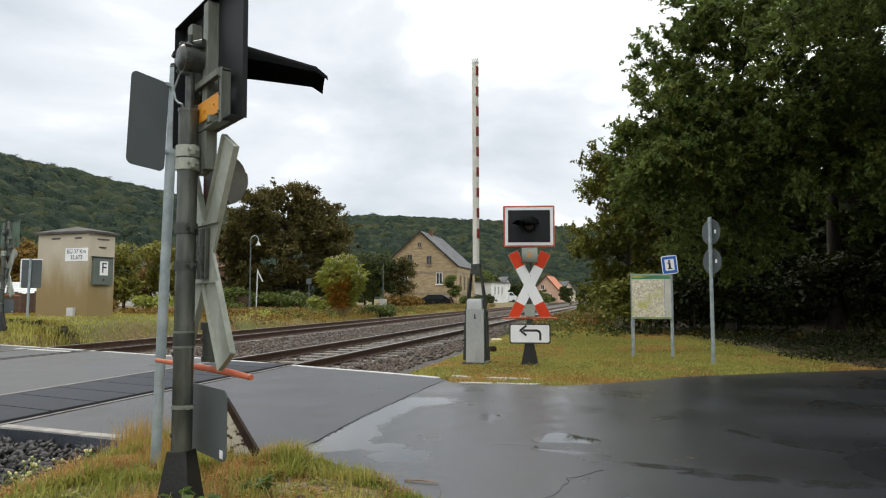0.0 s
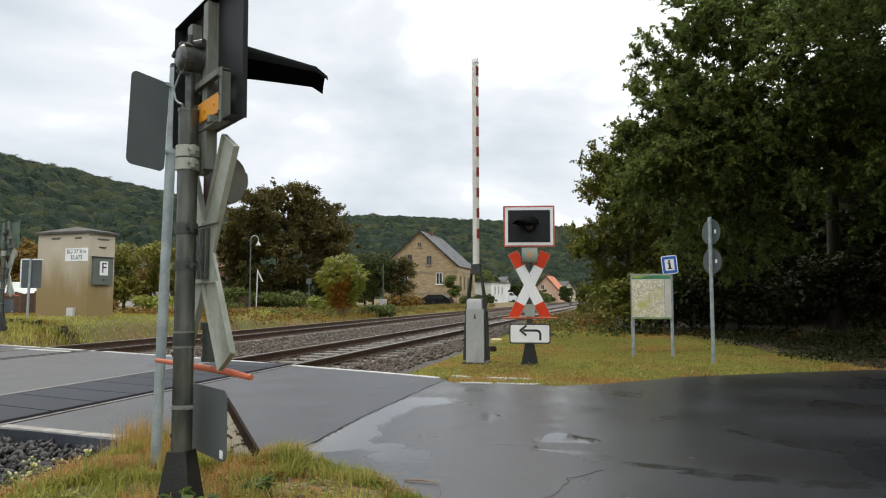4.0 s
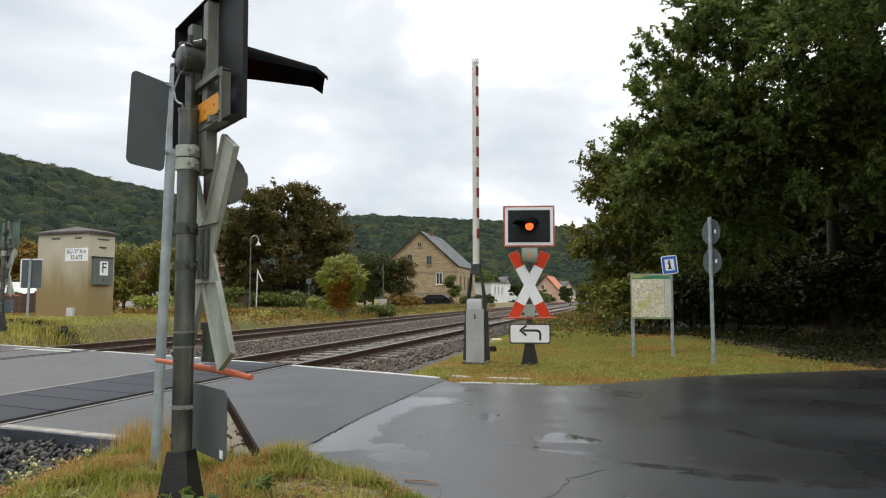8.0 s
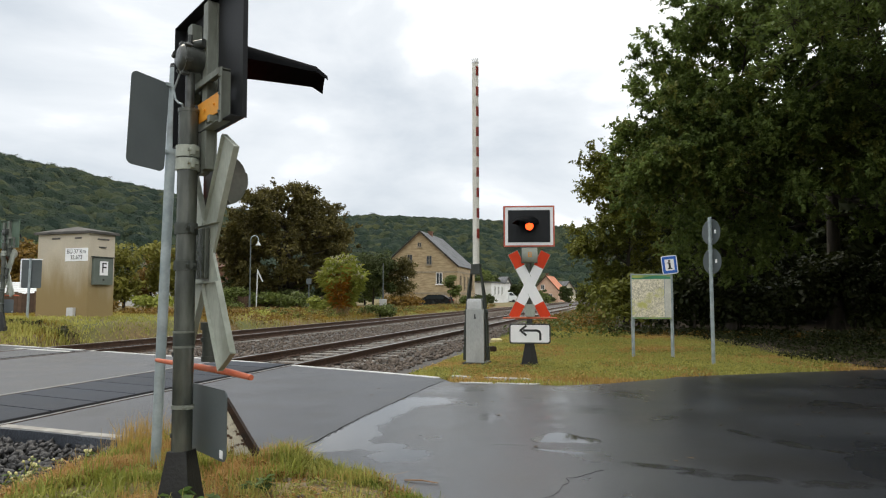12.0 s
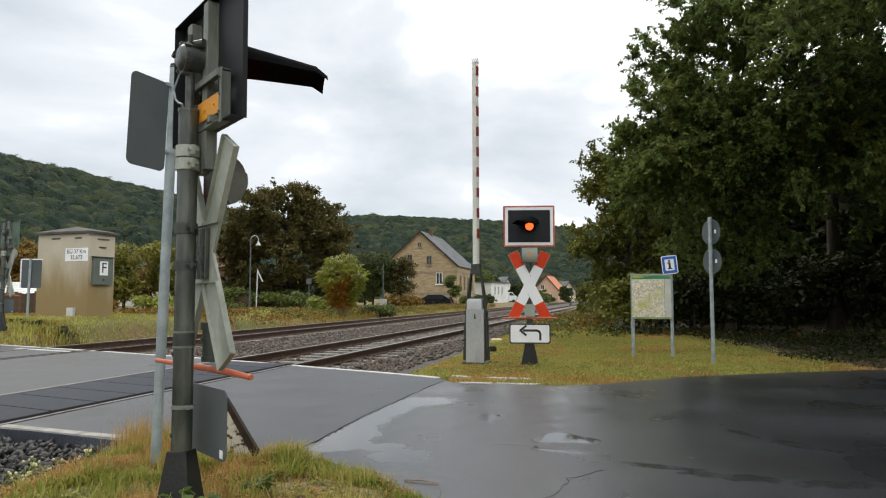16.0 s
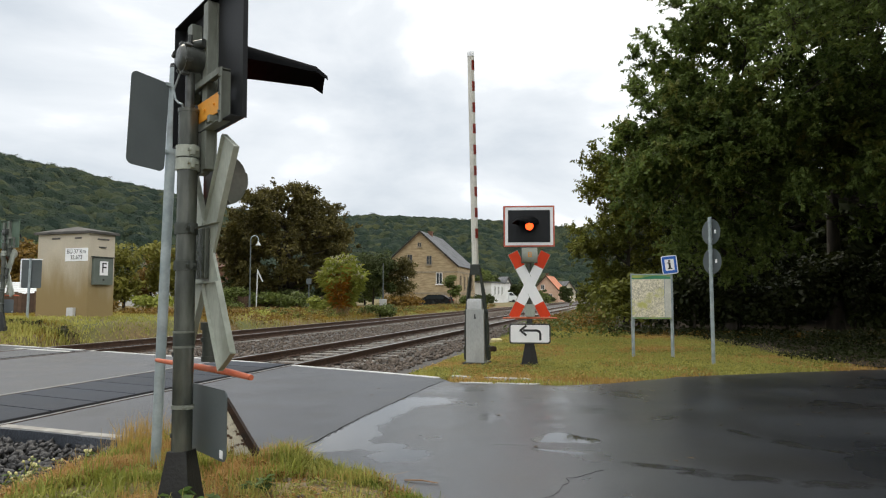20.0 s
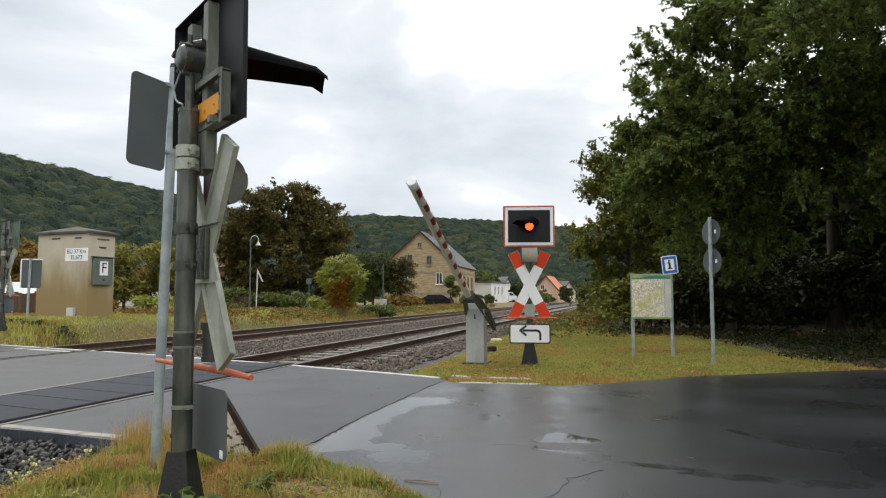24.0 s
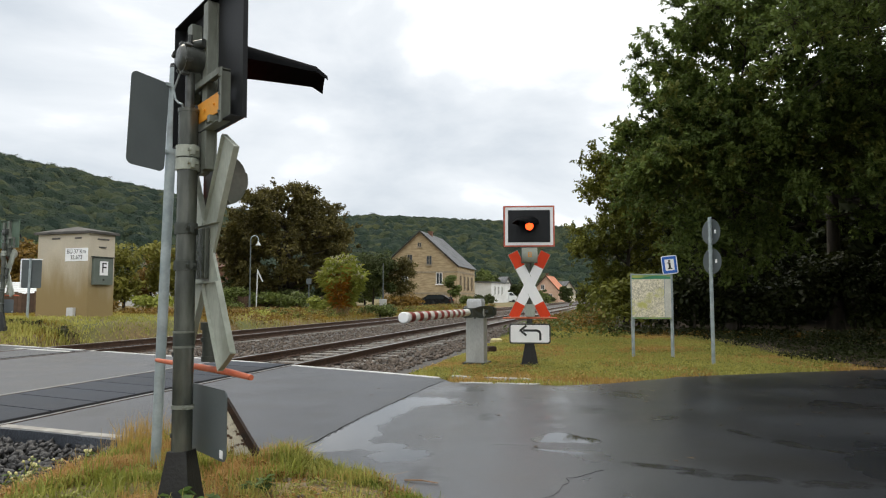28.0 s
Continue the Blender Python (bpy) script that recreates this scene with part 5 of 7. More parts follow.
# low kerb wall of the old platform before the hut
edge_stone = mat("mossy_platform_stone", (0.040, 0.034, 0.02), (0.11, 0.092, 0.052), 4, 0.9, bump=0.8, bump_scale=18, vary=0.3, stain=(0.07, 0.075, 0.02), stain_scale=3, stain_cut=(0.45, 0.6))
platform = thing("platform_edge", Matrix.Translation((-18.2, 17.05, 0.30)), "dark mossy edge of an old low platform", "platform edge", kind="structure")
re0 = random.Random(17)
px_ = 0.0
while px_ < 8.6:
    ln_ = re0.uniform(0.45, 0.95)
    bm = bmesh.new()
    box(bm, (0, 0, 0), (ln_ - 0.02, 0.24, 0.22), None, 0.035)
    for v in bm.verts:
        v.co += Vector((re0.uniform(-1, 1), re0.uniform(-1, 1), re0.uniform(-1, 1))) * 0.014
    o = part("edge_stone", bm, edge_stone, platform)
    o.matrix_basis = pose(px_ + ln_ / 2, re0.uniform(-0.05, 0.05), re0.uniform(-0.16, -0.07), re0.uniform(-9, 9), re0.uniform(-3, 3), re0.uniform(-4, 4))
    px_ += ln_


# ---- houses ----
def window(parent, x, z, w, h, face, dark=False, bars=True):
    wn_ = new("window")
    wn_.parent = parent
    wn_.matrix_basis = face @ Matrix.Translation((x, 0, z))
    bm = bmesh.new()
    for cx, cz, sx, sz in ((0, h / 2, w, 0.08), (0, -h / 2, w, 0.08), (-w / 2, 0, 0.08, h), (w / 2, 0, 0.08, h), (0, 0, 0.06 if bars else 0.02, h)):
        box(bm, (cx, -0.05, cz), (sx, 0.08, sz))
    part("frame", bm, TRIM_STONE if dark else FRAME_WHITE, wn_)
    bm = bmesh.new()
    box(bm, (0, -0.02, 0), (w, 0.03, h))
    part("pane", bm, PANE, wn_)
    bm = bmesh.new()
    box(bm, (0, -0.09, -h / 2 - 0.09), (w + 0.3, 0.2, 0.1))
    part("sill", bm, TRIM_STONE if dark else FRAME_WHITE, wn_)
    return wn_


def house(m, label, w, depth, eave, ridge, wall_m, roof_m, gable=(), flank=(), over=0.35, chimney=None, bands=(), flat=False):
    """The gable end faces -y, the ridge runs along +y."""
    h = thing("house", m, label, "house", "houses beyond the tracks")
    bm = bmesh.new()
    out = [(-w / 2, -0.6), (w / 2, -0.6), (w / 2, eave), (0, ridge), (-w / 2, eave)] if not flat else [(-w / 2, -0.6), (w / 2, -0.6), (w / 2, eave), (-w / 2, ridge)]
    plate(bm, out, 0, depth)
    part("wall", bm, wall_m, h)
    if not flat:
        for e, (ex, ez) in ((-1, (w / 2, eave)), (1, (w / 2, eave))):
            # overlapping courses, as one stepped skin
            bm = bmesh.new()
            t = math.atan2(ridge - eave, w / 2)
            ln = math.hypot(ridge - eave, w / 2) + over
            upper, lower = [], []
            for k in range(10):
                for a0, lift in ((ln * k / 10, 0.10), (ln * (k + 1) / 10, 0.118)):
                    upper.append((e * (a0 * math.cos(t) + lift * math.sin(t)), ridge - a0 * math.sin(t) + lift * math.cos(t)))
            lower = [(e * ln * math.cos(t), ridge - ln * math.sin(t)), (0, ridge)]
            plate(bm, upper + lower, -over, depth + over)
            part("roof", bm, roof_m, h)
            bm = bmesh.new()
            plate(bm, [(0, ridge + 0.10), (e * ln * math.cos(t), ridge - ln * math.sin(t) + 0.10), (e * ln * math.cos(t), ridge - ln * math.sin(t) - 0.16), (0, ridge - 0.16)], -over - 0.05, -over - 0.005)
            part("verge_board", bm, BARK, h, "dark board along the gable")
    else:
        bm = bmesh.new()
        box(bm, (0, depth / 2, (eave + ridge) / 2 + 0.12), (w + 0.5, depth + 0.5, 0.2), Matrix.Rotation(math.atan2(ridge - eave, w), 4, "Y"))
        part("roof", bm, roof_m, h)
    for x, z, ww, hh, dark in gable:
        window(h, x, z, ww, hh, Matrix(), dark)
    side_face = Matrix.Translation((w / 2, 0, 0)) @ Matrix.Rotation(radians(90), 4, "Z")
    for y, z, ww, hh, dark in flank:
        window(h, y, z, ww, hh, side_face, dark)
    for z in bands:
        bm = bmesh.new()
        box(bm, (0, depth / 2, z), (w + 0.16, depth + 0.16, 0.22))
        part("string_course", bm, TRIM_STONE, h)
    if chimney:
        bm = bmesh.new()
        box(bm, (chimney[0], chimney[1], ridge + chimney[2] / 2 - 0.4), (0.55, 0.55, chimney[2] + 0.8))
        box(bm, (chimney[0], chimney[1], ridge + chimney[2] + 0.02), (0.7, 0.7, 0.12))
        part("chimney", bm, BRICK_RED, h)
    return h


house(pose(-3.2, 95, 0.0, 0, 0, -12.5), "old ochre stone house with a grey slate roof", 10.6, 14.0, 5.5, 10.3, SANDSTONE, SLATE,
      gable=((-0.1, 8.4, 0.5, 0.6, True), (1.3, 6.2, 0.72, 1.25, True), (-1.5, 6.4, 0.72, 1.25, True), (2.75, 3.65, 0.85, 1.55, False), (-2.2, 3.65, 0.85, 1.55, False)),
      flank=((2.2, 3.1, 1.0, 1.9, True), (5.2, 3.1, 1.0, 1.9, True), (8.2, 3.1, 1.0, 1.9, True), (11.2, 3.1, 1.0, 1.9, True), (2.2, 0.2, 1.0, 1.7, True), (5.2, 0.2, 1.0, 1.7, True), (8.2, 0.2, 1.0, 1.7, True), (11.2, 0.2, 1.0, 1.7, True)),
      bands=(4.55, 1.6), chimney=(0.3, 5.0, 0.35))
house(pose(6.3, 112, 0, 0, 0, -25), "small white house with a flat grey roof", 3.6, 8.0, 3.4, 3.5, RENDER_WHITE, SLATE, flank=((1.6, 2.2, 0.6, 1.3, False), (3.2, 2.2, 0.6, 1.3, False), (5.0, 2.2, 0.6, 1.3, False)), flat=True)
house(pose(13.2, 140, 0, 0, 0, 60), "white house with a grey roof", 5.0, 8.0, 3.0, 5.2, RENDER_WHITE, SLATE, gable=((0.0, 2.0, 1.0, 1.2, False),))
house(pose(24.0, 158, 0, 0, 0, -20), "peach house with an orange tiled roof", 5.6, 9.0, 2.8, 6.0, RENDER_PEACH, TILE_ORANGE, gable=((-0.8, 3.4, 0.8, 1.0, False), (1.0, 1.2, 0.8, 1.2, False)), chimney=(0, 1.2, 0.5))
house(pose(31.8, 172, 0, 0, 0, 35), "pale house with a grey roof", 5.0, 7.0, 2.6, 5.0, mat("cream_render", (0.5, 0.46, 0.36), (0.6, 0.55, 0.44), 1, 0.8), SLATE, gable=((0.0, 2.0, 0.8, 1.1, False),))
house(pose(-21.2, 60, 0.3, 0, 0, -35), "small red brick house with a steep roof behind the trees", 3.4, 4.5, 3.6, 5.9, BRICK_RED, TILE_BROWN, gable=((0.0, 4.2, 0.9, 1.1, False),))
house(pose(-26.2, 62, 0.0, 0, 0, 30), "low house with a brown roof behind the bushes", 6.0, 8.0, 1.7, 4.6, RENDER_WHITE, TILE_BROWN, gable=((0.5, 1.2, 0.7, 0.9, False),))
house(pose(-17.9, 27.5, 0.25, 0, 0, -75), "white low shed beyond the platform", 2.4, 1.8, 0.7, 1.35, RENDER_WHITE, RENDER_WHITE)

# ---- parked cars ----
def car(m, label, paint, van=False):
    c_ = thing("car", m, label, "car", "cars by the houses")
    prof = [(-2.1, 0.3), (2.1, 0.3), (2.15, 0.65), (2.0, 0.85), (1.2, 0.95), (0.6, 1.42), (-1.1, 1.46), (-1.8, 1.0), (-2.1, 0.9)] if not van else [
        (-2.5, 0.35), (2.4, 0.35), (2.45, 0.8), (2.2, 1.1), (1.7, 1.3), (1.1, 1.95), (-2.4, 2.0), (-2.5, 1.2)]
    bm = bmesh.new()
    plate(bm, prof, -0.85, 0.85)
    bmesh.ops.bevel(bm, geom=list(bm.edges), offset=0.06, segments=2, affect="EDGES")
    part("body", bm, paint, c_, soft=True)
    for e in (-1, 1):
        bm = bmesh.new()
        g = [(-1.5, 1.0), (1.0, 1.0), (0.5, 1.36), (-1.05, 1.39)] if not van else [(0.6, 1.35), (1.6, 1.35), (1.05, 1.85), (0.6, 1.87)]
        plate(bm, g, e * 0.845, e * 0.858)
        part("side_window", bm, PANE, c_)
        for x in (-1.3, 1.35):
            bm = bmesh.new()
            tube(bm, [(x, e * 0.68, 0.31), (x, e * 0.87, 0.31)], [0.31, 0.31], 16)
            part("wheel", bm, TYRE, c_)
        bm = bmesh.new()
        box(bm, (-2.1, e * 0.66, 0.82), (0.06, 0.28, 0.16), None, 0.02)
        part("tail_light", bm, LAMP_RED, c_)
    bm = bmesh.new()
    plate(bm, [(-0.7, 0), (0.7, 0), (0.6, 0.5), (-0.6, 0.5)], -0.01, 0.01, Matrix.Translation((-1.86, 0, 0.97)) @ Matrix.Rotation(radians(90), 4, "Z") @ Matrix.Rotation(radians(-55), 4, "X"))
    part("rear_window", bm, PANE, c_)
    return c_


car(pose(-1.0, 78, -0.1, 0, 0, 165), "dark car parked by the ochre house", CAR_DARK)
car(pose(11.4, 125, 0, 0, 0, 10), "white van parked by the houses", CAR_WHITE, True)


# ---- lamps and posts beyond the tracks ----
def yard_lamp(x, y, h, double=False):
    s = thing("street_lamp", pose(x, y, float(ground_z(x, y))), "old grey lamp post with a curved arm and bell shade", "street lamp", "lamps beyond the tracks")
    bm = bmesh.new()
    tube(bm, [(0, 0, 0), (0, 0, 1.0), (0, 0, h)], [0.065, 0.05, 0.035], 10)
    part("pole", bm, SIGN_BACK, s, soft=True)
    bm = bmesh.new()
    pts = [(0, 0, h - 0.05)] + [(0.24 - 0.24 * math.cos(radians(a)), 0, h + 0.24 * math.sin(radians(a))) for a in range(20, 181, 20)] + [(0.48, 0, h - 0.15)]
    tube(bm, pts, [0.026] * len(pts), 8)
    part("curved_arm", bm, GALV, s, soft=True)
    bm = bmesh.new()
    tube(bm, [(0.48, 0, h - 0.1), (0.48, 0, h - 0.22), (0.48, 0, h - 0.33), (0.48, 0, h - 0.36)], [0.04, 0.07, 0.14, 0.15], 16)
    part("shade", bm, DRIVE_TOP, s, "pale bell-shaped shade", True)
    return s


yard_lamp(-11.95, 42.0, 4.35)
for x, y, h, lean in ((-11.4, 41.5, 2.4, 0.02), (-8.0, 40.5, 1.6, 0.0), (-4.15, 47.0, 3.3, 0.0)):
    s = thing("signal_post", pose(x, y, float(ground_z(x, y))), "slim white trackside post with a small arm", "post", "trackside posts")
    bm = bmesh.new()
    tube(bm, [(0, 0, 0), (lean * h, 0, h)], [0.04, 0.034], 8)
    part("pole", bm, DRIVE_TOP if 2 < h < 3 else SIGN_BACK, s)
    bm = bmesh.new()
    if h > 3:
        box(bm, (0.0, 0.0, 0.4), (0.5, 0.3, 0.8), None, 0.04)
        part("base_box", bm, DRIVE_GREY, s)
    elif h > 2:
        plate(bm, [(0.0, 2.38), (0.05, 2.5), (0.40, 1.75), (0.34, 1.72)], -0.015, 0.015)
        part("arm", bm, DRIVE_TOP, s)
    else:
        box(bm, (0, -0.02, h + 0.12), (0.3, 0.1, 0.34), None, 0.02)
        part("head", bm, SIGN_BACK, s)
bm = bmesh.new()
tube(bm, [(0, 0, -0.1), (0, 0, 1.0)], [0.07, 0.06], 6)
o = part("wooden_post", bm, BARK)
o.matrix_basis = pose(10.4, 46, 0.1)
tagged(o, "short dark wooden post by the track", "post")
# low fence of planks before the trees
fence = thing("plank_fence", Matrix.Translation((-14.6, 46, 0.1)) @ Matrix.Rotation(radians(2), 4, "Z"), "low weathered brown plank fence", "fence")
bm = bmesh.new()
box(bm, (0, 0, 0.5), (0.145, 0.03, 1.0))
plank_me = bpy.data.meshes.new("plank")
bm.to_mesh(plank_me)
bm.free()
plank_me.materials.append(mat("brown_plank", (0.06, 0.035, 0.02), (0.11, 0.065, 0.04), 5, 0.8, bump=0.4, vary=0.25))
for k in range(42):
    share("plank", plank_me, fence, Matrix.Translation((k * 0.155, 0, random.uniform(-0.05, 0.05))))
copy_thing(fence, Matrix.Translation((-20.5, 25, 0.25)) @ Matrix.Rotation(radians(-3), 4, "Z"))

# ---- foliage and wooded hills ----
def leaf_cloud(centres, radius, size, per, r, flatness=0.62):
    """Boughs: folded leaves on rounded pads, thicker on top, facing up and out. Points and triangles."""
    n = len(centres) * per
    way = r.normal(0, 1, (n, 3))
    way[:, 2] += 0.35
    way /= np.linalg.norm(way, axis=1, keepdims=True)
    rad = np.repeat(radius * r.uniform(0.6, 1.3, len(centres)), per)
    c = np.repeat(centres, per, 0) + way * np.array([1, 1, flatness]) * (rad * (0.35 + 0.75 * r.random(n) ** 0.55))[:, None]
    nrm = way * 0.6 + r.normal(0, 0.5, (n, 3)) + np.array([0, 0, 0.55])
    nrm /= np.linalg.norm(nrm, axis=1, keepdims=True)
    a = np.cross(nrm, r.normal(0, 1, (n, 3)))
    a /= np.linalg.norm(a, axis=1, keepdims=True) + 1e-9
    b = np.cross(nrm, a)
    s = size * r.uniform(0.6, 1.3, (n, 1))
    la, lb, fold = a * s * 0.55, b * s * 0.36, nrm * s * 0.13
    pts = np.stack([c - la, c - lb + fold, c + la - fold * 0.5, c + lb + fold], 1)
    k = 4 * np.arange(n)[:, None]
    tri = np.concatenate([k + np.array([[0, 1, 2]]), k + np.array([[0, 2, 3]])])
    return pts.reshape(-1, 3), tri


def sprays(centres, heart, reach, size, per, r, twigs=7, droop=0.18):
    """Leafy shoots: from each centre a few twigs reach outwards, with folded leaves along them. Points and triangles of leaves and of twigs."""
    m = len(centres)
    out = centres - heart
    out /= np.linalg.norm(out, axis=1, keepdims=True) + 1e-9
    d = r.normal(0, 0.75, (m, twigs, 3)) + out[:, None] * 0.75 + np.array([0, 0, 0.22])
    d /= np.linalg.norm(d, axis=2, keepdims=True)
    ln = reach * r.uniform(0.55, 1.35, (m, twigs))
    k = max(1, per // twigs)
    t = 0.12 + 0.9 * r.random((m, twigs, k)) ** 0.8
    root = centres[:, None] - d * reach * 0.25
    c = root[:, :, None] + d[:, :, None] * (ln[:, :, None] * t)[..., None]
    c[..., 2] -= droop * ln[:, :, None] * t ** 2
    c = (c + r.normal(0, 0.42 * size, c.shape) * (1.15 - 0.5 * t[..., None])).reshape(-1, 3)
    n = len(c)
    axis_ = np.repeat(d.reshape(-1, 3), k, 0) * 0.7 + r.normal(0, 0.6, (n, 3)) - np.array([0, 0, 0.15])
    axis_ /= np.linalg.norm(axis_, axis=1, keepdims=True)
    up = r.normal(0, 0.45, (n, 3)) + np.array([0, 0, 0.8]) + 0.3 * np.repeat(np.repeat(out, twigs, 0), k, 0)
    b = np.cross(up, axis_)
    b /= np.linalg.norm(b, axis=1, keepdims=True) + 1e-9
    nrm = np.cross(axis_, b)
    s_ = size * r.uniform(0.55, 1.3, (n, 1))
    la, lb, fold = axis_ * s_ * 0.58, b * s_ * 0.33, nrm * s_ * 0.12
    pts = np.stack([c - la, c - lb + fold, c + la - fold * 0.6, c + lb + fold], 1).reshape(-1, 3)
    q = 4 * np.arange(n)[:, None]
    tri = np.concatenate([q + np.array([[0, 1, 2]]), q + np.array([[0, 2, 3]])])
    # slim three-sided twigs
    a0, a1 = root.reshape(-1, 3), (root + d * ln[..., None]).reshape(-1, 3)
    a1[:, 2] -= droop * ln.ravel()
    w = np.cross(d.reshape(-1, 3), r.normal(0, 1, (m * twigs, 3)))
    w /= np.linalg.norm(w, axis=1, keepdims=True) + 1e-9
    v = np.cross(d.reshape(-1, 3), w)
    th = reach * 0.014
    tw = np.stack([a0 + w * th, a0 - 0.5 * w * th + 0.87 * v * th, a0 - 0.5 * w * th - 0.87 * v * th, a1], 1).reshape(-1, 3)
    q = 4 * np.arange(m * twigs)[:, None]
    ttri = np.concatenate([q + np.array([[0, 1, 3]]), q + np.array([[1, 2, 3]]), q + np.array([[2, 0, 3]])])
    return pts, tri, tw, ttri


HILL = bpy.data.materials.new("hazy_wooded_slope")
HILL.use_nodes = True
hn, hl = HILL.node_tree.nodes, HILL.node_tree.links
hb = hn["Principled BSDF"]
h_tc = hn.new("ShaderNodeTexCoord")
h_big = hn.new("ShaderNodeTexNoise")
h_big.inputs["Scale"].default_value, h_big.inputs["Detail"].default_value = 0.018, 5
h_vor = hn.new("ShaderNodeTexVoronoi")
h_vor.inputs["Scale"].default_value = 0.15
h_fine = hn.new("ShaderNodeTexNoise")
h_fine.inputs["Scale"].default_value, h_fine.inputs["Detail"].default_value = 0.9, 3
for s_ in (h_big, h_vor, h_fine):
    hl.new(h_tc.outputs["Object"], s_.inputs["Vector"])
h_sep = hn.new("ShaderNodeSeparateColor")
hl.new(h_vor.outputs["Color"], h_sep.inputs["Color"])
h_mix = hn.new("ShaderNodeMix")
h_mix.inputs["Factor"].default_value = 0.5
hl.new(h_big.outputs["Fac"], h_mix.inputs["A"])
hl.new(h_sep.outputs["Red"], h_mix.inputs["B"])
h_mix2 = hn.new("ShaderNodeMix")
h_mix2.inputs["Factor"].default_value = 0.2
hl.new(h_mix.outputs["Result"], h_mix2.inputs["A"])
hl.new(h_fine.outputs["Fac"], h_mix2.inputs["B"])
h_ramp = hn.new("ShaderNodeValToRGB")
he = h_ramp.color_ramp.elements
# Colours shifted towards blue-grey to put the distance haze into them.
he[0].position, he[0].color = 0.30, (0.018, 0.031, 0.024, 1)
he[1].position, he[1].color = 0.76, (0.072, 0.077, 0.032, 1)
hm = he.new(0.54)
hm.color = (0.030, 0.045, 0.027, 1)
hl.new(h_mix2.outputs["Result"], h_ramp.inputs["Fac"])
hl.new(h_ramp.outputs["Color"], hb.inputs["Base Color"])
h_bump = hn.new("ShaderNodeBump")
h_bump.inputs["Strength"].default_value, h_bump.inputs["Distance"].default_value = 1.0, 1.6
hl.new(h_fine.outputs["Fac"], h_bump.inputs["Height"])
hl.new(h_bump.outputs["Normal"], hb.inputs["Normal"])
hb.inputs["Roughness"].default_value = 0.9
hb.inputs["Specular IOR Level"].default_value = 0.1


def hill(name, az0, az1, r0, r1, crest, label, cell=6.0, bump=4.5, seed=4, foliage=8500, leaf=0.95):
    """A wooded slope that climbs from r0 to its crest at r1, with a roof of rounded tree crowns."""
    r = np.random.default_rng(seed)
    azs = np.radians(np.arange(az0, az1, 0.17))
    rs = np.concatenate([np.arange(r0, r1 + 8, 2.2), [r1 + 40, r1 + 160]])
    A, R = np.meshgrid(azs, rs)
    X, Y = R * np.sin(A), R * np.cos(A)
    t = np.clip((R - r0) / (r1 - r0), 0, 1)
    Z = crest(np.degrees(A)) * (0.15 * t + 0.85 * t * t * (3 - 2 * t)) ** 0.9
    gx_, gy_ = np.floor(X / cell).astype(int), np.floor(Y / cell).astype(int)
    best = np.zeros(X.shape)
    for i in (-1, 0, 1):
        for j in (-1, 0, 1):
            cx, cy = gx_ + i, gy_ + j
            hsh = np.sin(cx * 127.1 + cy * 311.7) * 43758.5453
            ja = hsh - np.floor(hsh)
            hsh = np.sin(cx * 269.5 + cy * 183.3) * 28001.83
            jb = hsh - np.floor(hsh)
            q = ((X - (cx + ja) * cell) ** 2 + (Y - (cy + jb) * cell) ** 2) / (cell * (0.6 + 0.35 * ja)) ** 2
            best = np.maximum(best, np.sqrt(np.clip(1 - q, 0, 1)) * (0.55 + 0.75 * jb))
    Z = Z + best * bump * 0.95 + r.normal(0, 0.22, X.shape) - 3
    w_, h_ = len(azs), len(rs)
    i_, j_ = np.meshgrid(np.arange(w_ - 1), np.arange(h_ - 1))
    k_ = (j_ * w_ + i_).ravel()
    me = big_mesh(name, np.stack([X, Y, Z], -1).reshape(-1, 3), np.stack([k_, k_ + 1, k_ + 1 + w_, k_ + w_], -1), HILL)
    # loose foliage over the crowns
    n = int(foliage)
    ii, jj = r.integers(0, len(rs) - 3, n), r.integers(0, len(azs), n)
    cen = np.stack([X[ii, jj], Y[ii, jj], Z[ii, jj] - 0.2], -1) + r.normal(0, 1.0, (n, 3)) * np.array([1, 1, 0.12])
    pts, tri = leaf_cloud(cen, leaf * 1.75, leaf * 0.6, 18, r, 0.6)
    tagged(new(name + "_foliage", big_mesh(name + "_foliage", pts, tri, HILL)), "foliage of the distant woods", "foliage", kind="stuff")
    return tagged(new(name, me), label, "hill", kind="structure")


def crest_of(knots, r):
    xs = [k[0] for k in knots]
    zs = [k[1] for k in knots]
    return lambda a: np.interp(a, xs, zs) * r


hill("hill", -62, 8, 230, 470, crest_of(((-62, 0.26), (-40, 0.222), (-33, 0.173), (-29, 0.163), (-25.5, 0.150), (-21, 0.138), (-14, 0.112), (-6, 0.06), (8, 0.0)), 470), "wooded autumn hillside above the village")
hill("far_hill", -20, 60, 330, 680, crest_of(((-20, 0.06), (-12, 0.108), (-6, 0.117), (0, 0.112), (5, 0.107), (10, 0.098), (14, 0.092), (30, 0.10), (60, 0.1)), 680), "farther wooded ridge closing the valley", 8.0, 6.0, 8, 6500, 1.2)


